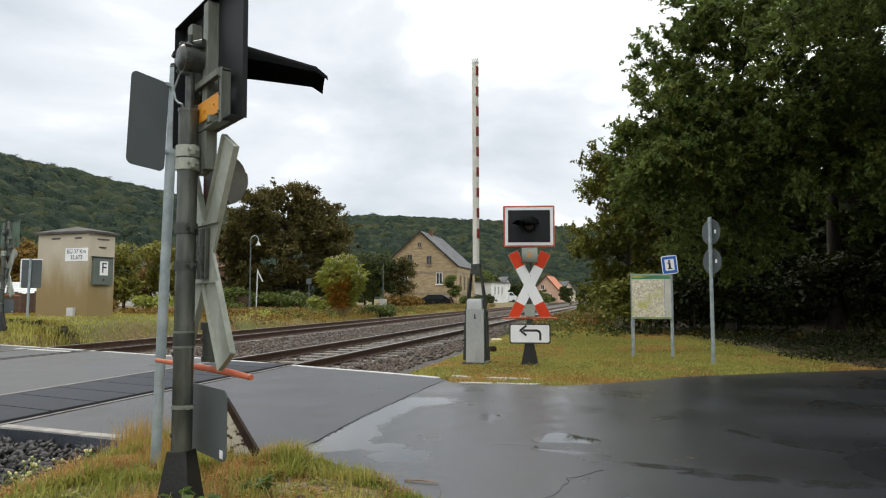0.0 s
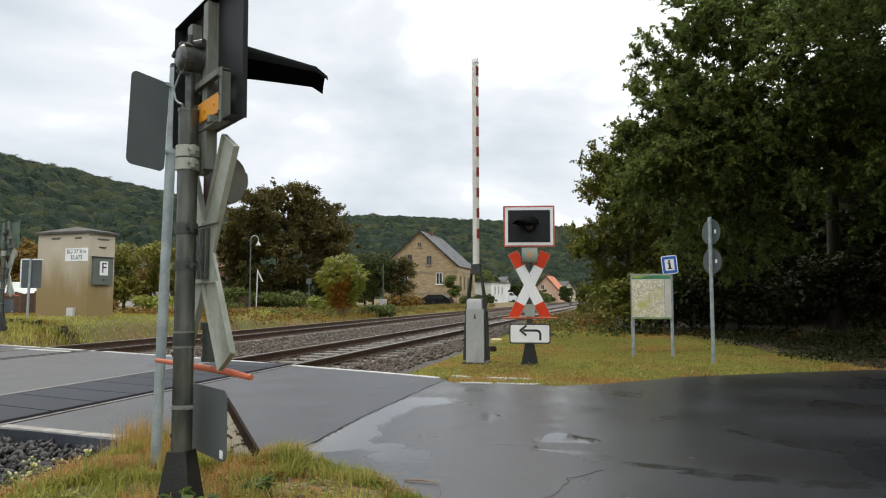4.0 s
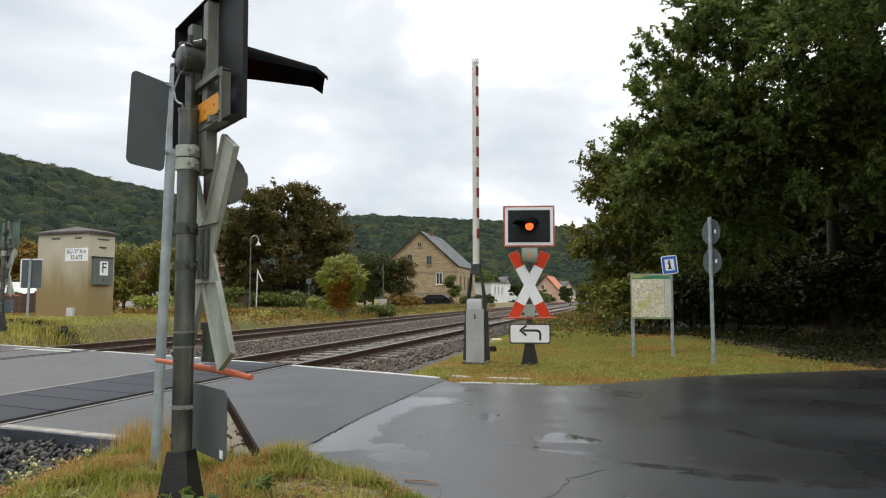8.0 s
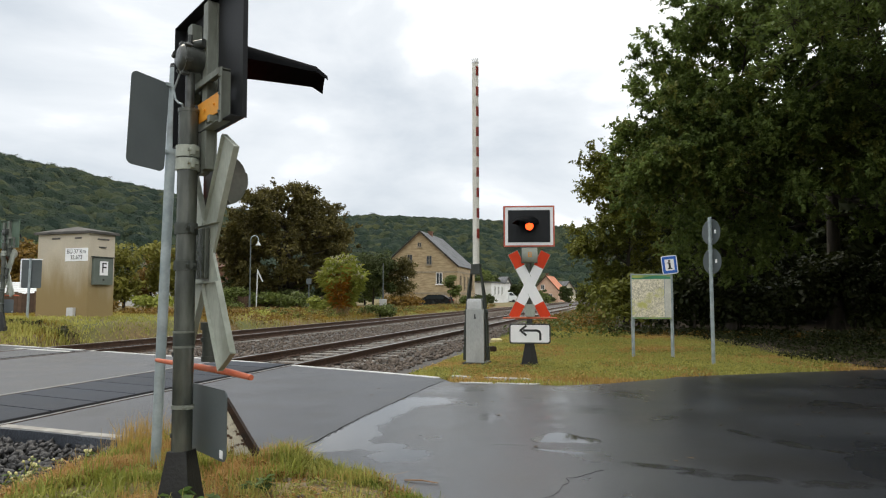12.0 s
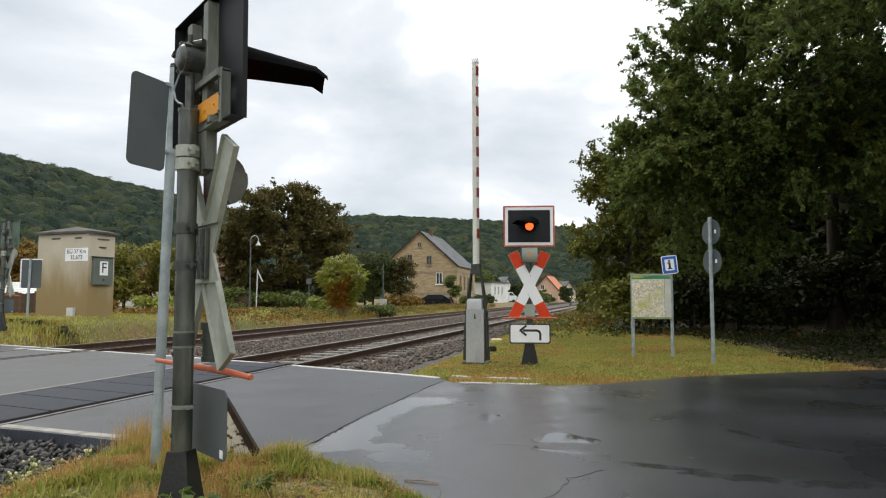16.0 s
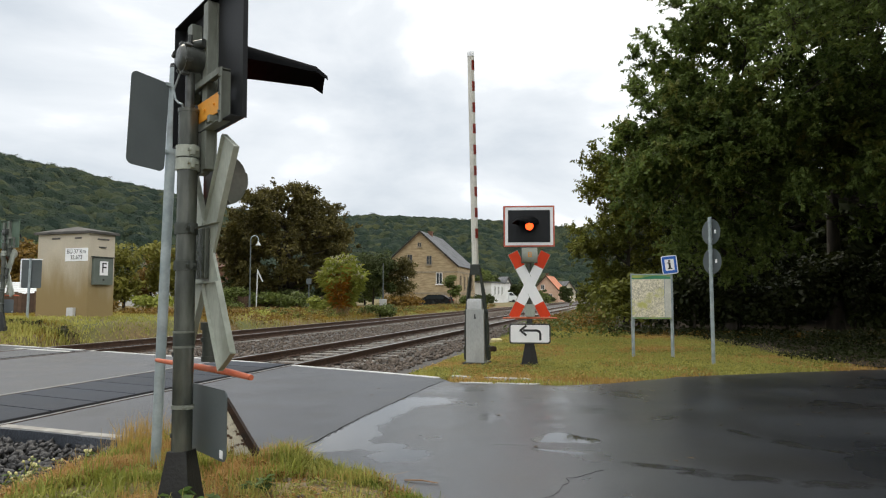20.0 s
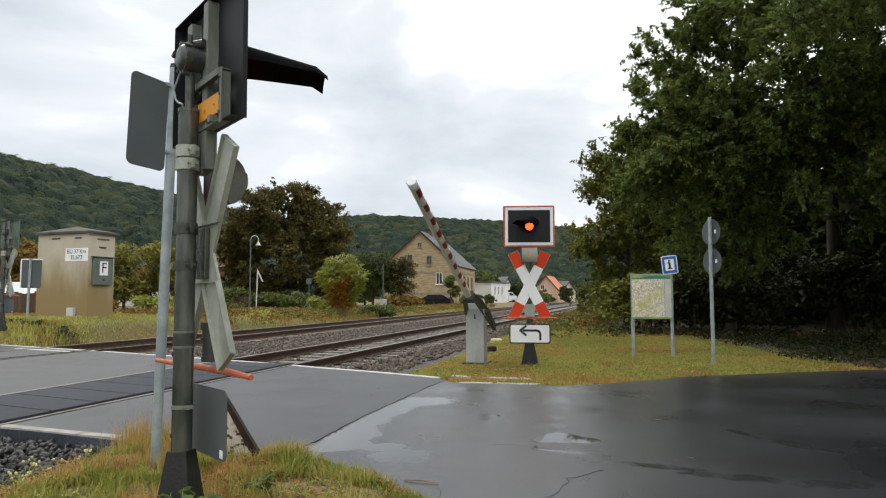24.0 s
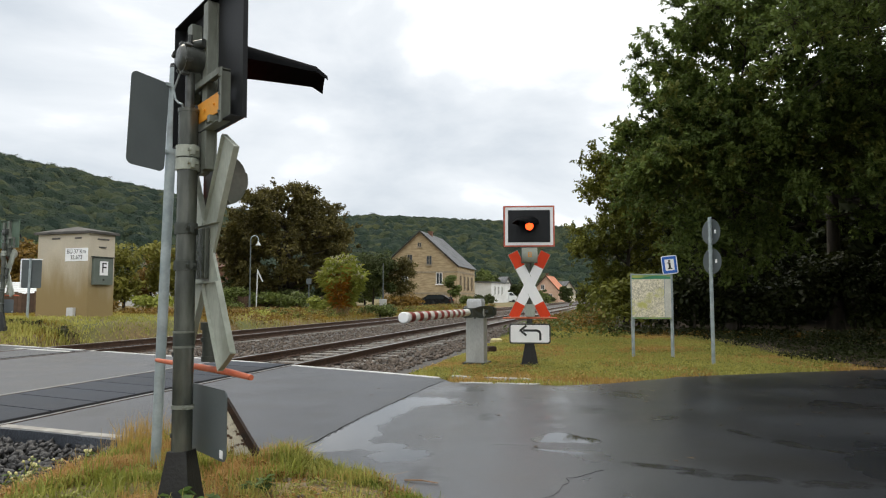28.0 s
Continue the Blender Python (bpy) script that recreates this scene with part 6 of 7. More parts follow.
# ---- plants ----
def tree(name, label, x, y, lobes, boughs, per, leaf, spread, material, seed, trunk=0.2, height=None, limbs=14, category="tree", inner=0.5, z=None, group="", second=None, clump=0.0):
    """Trunk with tapered limbs and a crown of boughs round the lobes (centre, radius, height)."""
    r = np.random.default_rng(seed)
    base = float(ground_z(x, y)) if z is None else z
    t = thing(name, pose(x, y, base), label, category, group)
    lob = np.array(lobes, float)
    wts = lob[:, 3] * lob[:, 4]
    pick = r.choice(len(lob), boughs, p=wts / wts.sum())
    way = r.normal(0, 1, (boughs, 3))
    way /= np.linalg.norm(way, axis=1, keepdims=True)
    dist = inner + (1 - inner) * r.random(boughs) ** 0.5
    radii = np.stack([lob[pick, 3], lob[pick, 3], lob[pick, 4]], -1)
    cen = lob[pick, :3] + way * np.maximum(radii - spread * 0.8, 0.1) * dist[:, None]
    if clump:
        # boughs gather round fewer, larger limbs and leave gaps between them
        seeds = cen[:max(4, boughs // 8)]
        cen = seeds[r.integers(0, len(seeds), boughs)] + r.normal(0, 1, (boughs, 3)) * np.array([1, 1, 0.55]) * clump
    cen = cen[cen[:, 2] > 0.12]
    top = height if height else lob[:, 2].max()
    bm = bmesh.new()
    bend = r.normal(0, 0.04, 2)
    stem = [(bend[0] * k, bend[1] * k * 1.5, -0.15 + (top + 0.15) * k / 5) for k in range(6)]
    tube(bm, stem, [trunk * (1.25 if k == 0 else 1 - 0.16 * k) for k in range(6)], 10)
    part("trunk", bm, BARK, t, soft=True)
    ends = cen[r.choice(len(cen), min(limbs, len(cen)), replace=False)]
    for e in ends:
        k = min(max((e[2] - 0.3 * np.hypot(e[0], e[1])) / top, 0.18 if top < 9 else 0.36), 0.85)
        s0 = Vector((bend[0] * 5 * k, bend[1] * 7.5 * k, top * k))
        e_ = Vector(e)
        mid = s0.lerp(e_, 0.5) + Vector(r.normal(0, 0.08, 3)) * (e_ - s0).length + Vector((0, 0, 0.05 * (e_ - s0).length))
        bm = bmesh.new()
        rr = trunk * (0.42 - 0.2 * k)
        tube(bm, [s0, s0.lerp(mid, 0.5), mid, mid.lerp(e_, 0.5), e_], [rr, rr * 0.8, rr * 0.55, rr * 0.35, rr * 0.12], 6)
        for q in range(3):
            f0 = mid.lerp(e_, 0.2 + 0.25 * q)
            f1 = f0 + Vector(r.normal(0, 1, 3)).normalized() * (e_ - s0).length * 0.3
            tube(bm, [f0, f0.lerp(f1, 0.5), f1], [rr * 0.3, rr * 0.2, rr * 0.07], 4)
        part("limb", bm, BARK, t, soft=True)
    if clump:
        heart = np.array([0.0, 0.0, top * 0.45])
        pts, tri, tw, ttri = sprays(cen, heart, spread * 1.25, leaf, per, r)
        sticks = new("brushwood", big_mesh("brushwood", tw, ttri, BARK))
        sticks.parent = t
        tagged(sticks, "bare twigs of the crown", kind="stuff")
    else:
        pts, tri = leaf_cloud(cen, spread, leaf, per, r)
    crown = new("crown", big_mesh("crown", pts, tri, material))
    crown.parent = t
    if second:
        mat2, share_, low, high, wide, fore = second
        pick2 = cen[(cen[:, 2] > low) & (cen[:, 2] < high)]
        pick2 = pick2[r.random(len(pick2)) < share_] + r.normal(0, 0.08, 3) - np.array([0, spread * fore, 0])
        pick2 = pick2[np.abs(pick2[:, 0] - 0.1) < wide]
        if clump:
            pts, tri = sprays(pick2, heart, spread * 1.2, leaf, per, r)[:2]
        else:
            pts, tri = leaf_cloud(pick2, spread, leaf, per, r)
        c2 = new("crown", big_mesh("crown", pts, tri, mat2))
        c2.parent = t
    return t


def crown_lobes(n, rx, rz, zc, r0, r1, seed):
    """Rounded masses filling one broad crown."""
    r = np.random.default_rng(seed)
    out = []
    for _ in range(n):
        w = r.normal(0, 1, 3)
        w /= np.linalg.norm(w)
        rad = r.uniform(r0, r1)
        q = r.random() ** 0.3
        out.append((w[0] * (rx - rad) * q, w[1] * (rx - rad) * q, zc + w[2] * (rz - rad) * q, rad, rad * 0.85))
    return out


# the oaks over the side road
tree("oak_tree", "large dark green oak over the verge", 7.3, 17.4,
     [(-1.85, -2.1, 5.0, 1.6, 1.3), (-1.3, -1.8, 6.5, 1.4, 1.1), (-1.9, -2.0, 3.9, 1.2, 1.0), (-0.5, -2.3, 4.6, 2.4, 1.8), (0.4, -1.6, 6.6, 2.6, 1.9), (0.3, -1.4, 8.6, 2.0, 1.7), (1.6, -2.6, 5.0, 2.3, 1.8), (1.4, -2.8, 3.4, 2.0, 1.0), (-1.6, -1.6, 3.4, 1.7, 1.2), (1.9, -1.4, 7.6, 1.6, 1.3), (-0.2, -3.0, 3.6, 1.6, 1.0), (-0.6, -0.6, 2.6, 2.0, 1.4), (1.6, -1.2, 9.6, 1.6, 1.2), (-0.9, -1.8, 8.4, 1.2, 1.1)],
     1100, 154, 0.092, 0.38, OAK, 11, 0.16, 8.0, 46, inner=0.45, second=(OAK_PALE, 0.20, 3.0, 9.0, 9.0, 0.3), clump=0.42)
# The six foremost lobes, nearly all out of view, are added for shade.
tree("oak_tree", "tall dark oak at the edge of the wood", 10.6, 18.4,
     [(0.6, -3.1, 4.6, 2.2, 1.6), (0.4, -2.0, 6.6, 2.0, 1.2), (2.6, -3.2, 5.0, 2.4, 2.0), (1.8, -1.9, 9.4, 2.2, 1.6), (0.2, -3.5, 3.4, 2.0, 0.9), (3.2, -3.7, 3.6, 2.2, 0.9), (3.4, -2.2, 7.4, 2.2, 1.8), (-0.2, -5.3, 4.5, 1.7, 0.9), (1.8, -5.8, 4.6, 1.9, 1.0), (3.6, -6.2, 4.8, 2.0, 1.1), (-1.0, -6.2, 6.6, 1.8, 1.3), (0.8, -7.0, 5.8, 2.0, 1.4), (-0.6, -8.2, 7.6, 2.0, 1.4)],
     900, 126, 0.098, 0.42, OAK, 23, 0.20, 10.5, 44, inner=0.45, second=(OAK_PALE, 0.04, 3.0, 9.0, 9.0, 0.3), clump=0.5)
tree("oak_tree", "slender lighter tree beside the track", 5.9, 22.0,
     [(-0.6, -0.4, 3.6, 1.4, 1.5), (-0.8, 0.0, 2.0, 1.2, 1.5), (-0.5, -0.5, 2.9, 1.3, 1.2), (0.5, 0.2, 4.8, 1.4, 1.2), (-0.3, 0.0, 5.2, 1.0, 0.8), (0.9, -0.2, 1.8, 1.4, 1.4), (-0.2, -0.3, 1.2, 1.3, 1.0)],
     330, 150, 0.090, 0.42, OAK_LIGHT, 31, 0.10, 4.6, 18, inner=0.4, clump=0.34)
# Trees inside the wood, their shade painted into the leaf colour.
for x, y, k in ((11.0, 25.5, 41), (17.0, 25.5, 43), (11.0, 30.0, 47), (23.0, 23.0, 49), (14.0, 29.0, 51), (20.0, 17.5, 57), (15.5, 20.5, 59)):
    tree("wood_edge_tree", "tree deeper in the wood with shade-darkened leaves", x, y, [(-2.0, 0, 2.6, 2.4, 2.4), (0, 0, 4.8, 2.6, 2.2), (2.0, 0.5, 3.0, 2.6, 2.4), (-2.2, 0, 4.2, 2.0, 1.8), (0, -0.5, 1.4, 2.8, 1.4), (-0.6, 0, 7.2, 2.6, 2.0), (1.2, 0, 6.6, 2.4, 1.8)],
         240, 54, 0.30, 0.8, SHADE_DARK_LEAVES, k, 0.22, 8.0, 12, inner=0.3)
# Oaks out of view on the right, added to block sky light.
for x, y, k in ((16.4, 13.6, 53), (19.0, -1.0, 55), (22.0, 15.2, 56), (14.6, -2.6, 58), (10.6, -8.0, 64)):
    tree("roadside_oak", "tall unseen oak added to shade the side road", x, y, [(-1.0, 0, 5.0, 2.8, 2.2), (0, 0, 8.0, 3.2, 2.6), (1.2, 0.4, 4.0, 2.6, 2.4), (0, 0, 2.6, 2.6, 1.4), (-2.6, -0.5, 9.6, 3.2, 2.0), (-5.0, 0.8, 9.4, 2.8, 1.6), (-4.4, 2.8, 9.6, 2.8, 1.8), (0, 0, 11.0, 3.0, 2.0)],
         230, 42, 0.36, 0.85, OAK, k, 0.3, 9.0, 14, inner=0.35)
# All bushes but the first take the shade-dark leaves.
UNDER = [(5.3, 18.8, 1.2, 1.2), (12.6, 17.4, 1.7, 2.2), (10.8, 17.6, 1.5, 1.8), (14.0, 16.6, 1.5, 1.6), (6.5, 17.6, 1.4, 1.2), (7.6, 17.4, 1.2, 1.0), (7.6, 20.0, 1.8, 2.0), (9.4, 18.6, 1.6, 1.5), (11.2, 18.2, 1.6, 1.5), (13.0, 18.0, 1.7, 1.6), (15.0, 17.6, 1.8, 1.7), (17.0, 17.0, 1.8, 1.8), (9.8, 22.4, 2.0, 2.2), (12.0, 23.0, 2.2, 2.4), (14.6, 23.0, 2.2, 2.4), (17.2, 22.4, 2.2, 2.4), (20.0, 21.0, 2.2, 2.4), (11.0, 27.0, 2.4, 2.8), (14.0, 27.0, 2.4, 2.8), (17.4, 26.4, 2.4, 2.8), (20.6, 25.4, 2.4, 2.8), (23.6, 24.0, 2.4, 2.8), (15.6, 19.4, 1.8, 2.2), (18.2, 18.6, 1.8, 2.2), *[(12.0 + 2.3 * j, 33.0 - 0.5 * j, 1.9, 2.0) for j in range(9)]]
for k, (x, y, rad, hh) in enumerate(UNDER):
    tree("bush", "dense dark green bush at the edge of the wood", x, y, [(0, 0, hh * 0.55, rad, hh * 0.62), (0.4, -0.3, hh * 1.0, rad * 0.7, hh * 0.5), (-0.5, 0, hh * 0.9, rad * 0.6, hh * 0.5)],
         40 if k < 22 else 30, 80 if k < 22 else 46, 0.135 if k < 22 else 0.2, 0.4 if k < 22 else 0.55, OAK_LIGHT if k < 1 else SHADE_DARK_LEAVES, 60 + k, 0.05, hh * 0.9, 5, "bush", 0.3, group="bushes at the edge of the wood")

# unseen spreading oak, added so its high crown shades the side road
tree("roadside_oak", "unseen spreading oak added to shade the side road", 12.0, 0.4,
     [(-4.8, 6.2, 7.8, 2.2, 1.3), (-2.2, 7.2, 7.8, 2.4, 1.4), (0.6, 7.2, 7.6, 2.4, 1.4), (3.0, 6.0, 7.0, 2.6, 1.6), (-5.4, 1.0, 7.8, 2.2, 1.3), (-4.4, 3.4, 7.6, 2.2, 1.4), (-3.4, 1.2, 6.6, 2.4, 1.6), (-2.4, 4.6, 7.4, 2.4, 1.4), (-0.4, 5.0, 7.0, 2.4, 1.5), (-2.6, -1.8, 7.2, 2.4, 1.6), (-1.0, 2.6, 6.0, 2.4, 1.6), (1.8, 4.2, 6.4, 2.4, 1.6), (-1.6, 1.0, 4.2, 2.2, 1.6), (-0.8, -0.6, 9.0, 2.6, 1.8), (1.4, 0.4, 8.6, 2.6, 1.8), (1.0, -2.6, 8.2, 2.4, 1.6), (1.8, 1.0, 5.6, 2.2, 2.0), (0.4, -2.0, 5.4, 2.0, 1.6), (1.0, -0.6, 2.8, 2.2, 1.8)],
     900, 56, 0.28, 0.75, OAK, 62, 0.34, 9.0, 26, inner=0.2)
# broad oak, mostly out of view, added so its low boughs shade the verge
tree("oak_tree", "broad oak whose low boughs roof the edge of the wood", 11.6, 13.6,
     [(-4.6, -2.6, 5.6, 1.8, 1.0), (-3.0, -3.6, 5.6, 2.0, 1.2), (-1.0, -3.8, 5.8, 2.2, 1.4), (1.5, -3.5, 6.0, 2.4, 1.6), (-4.6, -2.0, 7.2, 2.0, 1.3), (-2.5, -3.2, 7.6, 2.2, 1.4), (0.5, -3.0, 7.8, 2.4, 1.5), (-3.4, -0.8, 5.6, 1.9, 0.8), (-1.8, -1.6, 5.4, 2.0, 0.9), (-3.0, 0.8, 6.0, 2.0, 0.9), (0.2, -1.4, 5.8, 2.2, 1.1), (1.2, 0.0, 6.4, 2.2, 1.2)],
     720, 98, 0.092, 0.45, OAK, 29, 0.20, 7.0, 7, inner=0.3, clump=0.5)

# leaf litter under the trees, its brown darkened to carry the wood's shade
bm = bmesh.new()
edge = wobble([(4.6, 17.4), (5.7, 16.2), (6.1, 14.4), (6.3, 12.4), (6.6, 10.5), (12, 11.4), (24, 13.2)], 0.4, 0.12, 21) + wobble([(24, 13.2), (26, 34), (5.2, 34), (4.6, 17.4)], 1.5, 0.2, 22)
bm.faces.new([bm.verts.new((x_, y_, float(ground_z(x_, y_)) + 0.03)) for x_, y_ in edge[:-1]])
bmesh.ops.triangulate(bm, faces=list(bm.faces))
tagged(part("forest_floor", bm, mat("shade_dark_litter", (0.022, 0.015, 0.008), (0.06, 0.038, 0.018), 3, 0.9, bump=0.8, bump_scale=30)), "shade-darkened leaf litter under the trees", "forest floor", kind="structure")

# gardens beyond the tracks
def round_crown(n, rx, rz, zc, rad, seed):
    """Masses spread evenly over a broad rounded crown."""
    r = np.random.default_rng(seed)
    out = [(0, 0, zc, rx * 0.6, rz * 0.6)]
    for k in range(n):
        h = 1 - 1.75 * (k + 0.5) / n
        a = 2.39996 * k
        q = math.sqrt(1 - h * h) if h > 0 else 1.0 - 0.25 * h * h
        b = rad * r.uniform(0.75, 1.3)
        out.append((q * (rx - b) * math.cos(a), q * (rx - b) * math.sin(a), zc + h * (rz - b), b, b * 0.8))
    return out


tree("chestnut_tree", "large browning chestnut tree", -11.95, 52, round_crown(46, 5.3, 5.0, 5.2, 1.5, 71) + [(-2.6, -1.5, 2.4, 1.8, 1.3), (2.4, -1.5, 2.4, 1.9, 1.3), (0, -2.4, 2.6, 1.9, 1.3)], 1500, 63, 0.18, 0.5, CHESTNUT, 71, 0.42, 7.0, 34, inner=0.45, clump=0.42)
def cane_bush(x, y, canes, height, spread):
    """A tall clump of arching canes with long narrow leaves, pale plumes on top and orange stalks at its heart."""
    r = np.random.default_rng(73)
    t = thing("cane_bush", pose(x, y, float(ground_z(x, y))), "tall yellow-green cane bush turning orange, with pale plumes", "bush")
    bm = bmesh.new()
    leaves = {"green": ([], []), "orange": ([], []), "plume": ([], [])}

    def blade(kind, c, w, ln, wd):
        pts, tri = leaves[kind]
        side = np.cross(w, [0.3, 0.2, 1.0])
        side /= np.linalg.norm(side) + 1e-9
        k = len(pts)
        tip = c + w * ln - np.array([0, 0, 0.30 * ln])
        midp = c + w * ln * 0.5 + np.array([0, 0, 0.06 * ln])
        pts.extend([c, midp + side * wd, tip, midp - side * wd])
        tri.extend([(k, k + 1, k + 2), (k, k + 2, k + 3)])

    for k in range(canes):
        a, q = r.uniform(0, 6.283), r.random() ** 0.6
        out = spread * q
        h = height * (1.06 - 0.38 * q * q) * r.uniform(0.82, 1.06)
        dx, dy = math.cos(a), math.sin(a)
        path = [Vector((dx * out * f, dy * out * f, z)) for f, z in ((0.25, -0.1), (0.4, h * 0.35), (0.68, h * 0.72), (1.0, h))]
        if k % 3 == 0:
            tube(bm, path, [0.02, 0.018, 0.014, 0.006], 5)
        heart = abs(dx * q) < 0.6 and dy < 0.35
        for j in range(24):
            f = 0.22 + 0.78 * r.random()
            g = f * 3
            i = min(int(g), 2)
            c = np.array(path[i].lerp(path[i + 1], g - i))
            w = r.normal(0, 1, 3) * np.array([1, 1, 0.4]) + np.array([dx * 0.6, dy * 0.6, 0.45])
            w /= np.linalg.norm(w)
            low = 0.15 < f < 0.76 and heart
            blade("orange" if low and r.random() < 0.92 else "green", c, w, r.uniform(0.28, 0.52), 0.028)
        if r.random() < 0.42:
            for j in range(9):
                w = r.normal(0, 0.35, 3) + np.array([0, 0, 1.0])
                blade("plume", np.array(path[3]) - np.array([0, 0, 0.08]), w / np.linalg.norm(w), r.uniform(0.14, 0.34), 0.02)
    part("cane", bm, STEM, t, "pale brown canes")
    for kind, material, words in (("green", SUMAC_GREEN, "long yellow-green leaves"), ("orange", SUMAC_ORANGE, "orange autumn leaves"), ("plume", PLUME, "pale plumes")):
        o = new("plume" if kind == "plume" else "foliage", big_mesh("foliage", leaves[kind][0], leaves[kind][1], material))
        o.parent = t
        tagged(o, words, kind="stuff")
    return t


STEM = mat("pale_stem", (0.22, 0.15, 0.07), (0.34, 0.24, 0.12), 6, 0.8)
PLUME = leaf_mat("pale_plume", (0.42, 0.42, 0.26), (0.66, 0.64, 0.46), (0.7, 0.66, 0.5), 3.0, 0.35)
cane_bush(-5.35, 36, 150, 3.0, 1.3)
GARDEN = [
    *[(-40 + 3.6 * j, 66 + (j % 3) * 2.5, 2.3, 1.7 + 0.35 * (j % 2), 0.28, DARK_GREEN if j % 3 else GREEN, "dense hedge tree at the back of the gardens") for j in range(10)],
    (-16.0, 54, 2.0, 1.9, 0.24, DARK_GREEN, "dark tree beside the chestnut"), (-8.2, 53, 1.9, 1.6, 0.22, DARK_GREEN, "dark bush beside the chestnut"), (-10.6, 50, 1.7, 1.2, 0.2, DARK_GREEN, "dark bush below the chestnut"),
    # x, y, lobe radius, lobe height, leaf, material, label
    (-8.6, 39.5, 0.75, 0.9, 0.14, GREEN, "small green bush by the track"), (-3.6, 39, 0.9, 0.6, 0.14, GREEN, "low green bush by the track"), (-6.9, 37.5, 0.5, 0.75, 0.13, SUMAC_GREEN, "young pale green shoots beside the cane bush"),
    (-6.2, 60, 2.4, 2.7, 0.2, DARK_GREEN, "dark green garden tree"), (-9.0, 62, 2.4, 2.2, 0.2, DARK_GREEN, "dark green garden tree"), (-3.7, 60, 1.75, 2.75, 0.18, CHESTNUT, "browning green tree before the ochre house"), (-5.2, 59, 2.0, 2.9, 0.18, DARK_GREEN, "dark green garden tree before the ochre house"),
    (-3.2, 56, 1.6, 0.9, 0.22, AUTUMN, "autumn-coloured bush in the garden"), (-3.9, 57, 1.2, 0.7, 0.2, GREEN, "leafy mid-green garden bush"), (0.9, 74, 1.1, 2.0, 0.2, GREEN, "slim young tree by the ochre house"),
    (-14.6, 47, 1.9, 1.3, 0.2, GREEN, "rounded leafy green garden bush"), (-11.8, 46, 1.5, 1.0, 0.2, GREEN, "rounded leafy green garden bush"), (-17.4, 48, 1.8, 1.5, 0.22, DARK_GREEN, "dense dark green garden bush"),
    (-9.4, 45, 1.3, 0.9, 0.18, DARK_GREEN, "dense dark green garden bush"), (-13.0, 41.5, 0.7, 0.35, 0.14, GREEN, "low clump of green weeds"),
    (-20.0, 36, 2.2, 2.4, 0.2, OLIVE, "tall olive-green tree behind the hut"), (-14.9, 39, 1.8, 2.2, 0.2, OLIVE, "olive-yellow tree behind the hut"), (-17.4, 37, 2.0, 2.6, 0.2, OLIVE, "tall olive-yellow tree behind the hut"), (-15.2, 36, 1.1, 0.8, 0.18, SUMAC_GREEN, "yellow-green bush behind the hut"),
    (-16.6, 33, 0.8, 0.6, 0.15, AUTUMN, "yellow autumn bush behind the hut"), (-17.2, 40, 1.6, 2.2, 0.2, AUTUMN, "orange autumn tree behind the post"), (-21.4, 34, 1.7, 2.5, 0.2, AUTUMN, "orange autumn tree behind the hut"),
    (-24.0, 40, 2.6, 2.4, 0.24, GREEN, "dark tree behind the hut"), (-27.5, 41, 2.6, 2.2, 0.24, GREEN, "green tree behind the hut"), (-22.5, 46, 2.8, 2.6, 0.26, DARK_GREEN, "dark tree behind the hut"), (-28.5, 50, 3.0, 2.8, 0.3, DARK_GREEN, "dark tree behind the hut"),
    (9.2, 134, 2.8, 3.2, 0.4, DARK_GREEN, "dark tree between the houses"), (7.0, 128, 3.0, 3.6, 0.45, GREEN, "green tree between the houses"), (14.6, 136, 1.8, 2.4, 0.35, DARK_GREEN, "dark tree between the houses"),
    (17.8, 150, 2.6, 2.6, 0.45, DARK_GREEN, "dark tree beside the orange roof"), (27.0, 150, 1.5, 2.4, 0.4, DARK_GREEN, "dark narrow tree by the peach house"), (38.0, 150, 4.0, 3.6, 0.5, GREEN, "green tree at the end of the track"), (33.0, 130, 3.0, 2.4, 0.45, GREEN, "green tree at the end of the track"),
    (3.2, 84, 1.2, 1.0, 0.25, GREEN, "leafy mid-green garden bush"), (5.4, 90, 1.6, 1.0, 0.25, DARK_GREEN, "dense dark green garden bush"), (17.0, 120, 2.4, 1.0, 0.35, GREEN, "hedge by the track"), (21.0, 145, 3.0, 1.0, 0.4, DARK_GREEN, "hedge by the track"),
]
for k, (x, y, rad, hh, leaf, material, words) in enumerate(GARDEN):
    big = hh > 1.8
    lobes = crown_lobes(11, rad * 1.35, hh * (1.1 if big else 0.8), hh * (0.95 if big else 0.6), rad * 0.42, rad * 0.65, 200 + k)
    tree("garden_tree" if big else "bush", words, x, y, lobes, int(40 + 16 * rad * hh), 48, leaf * 0.92, 0.25 + 0.12 * rad, material, 100 + k, 0.04 + 0.025 * rad, hh * 1.2, 7, "tree" if big else "bush", 0.35)


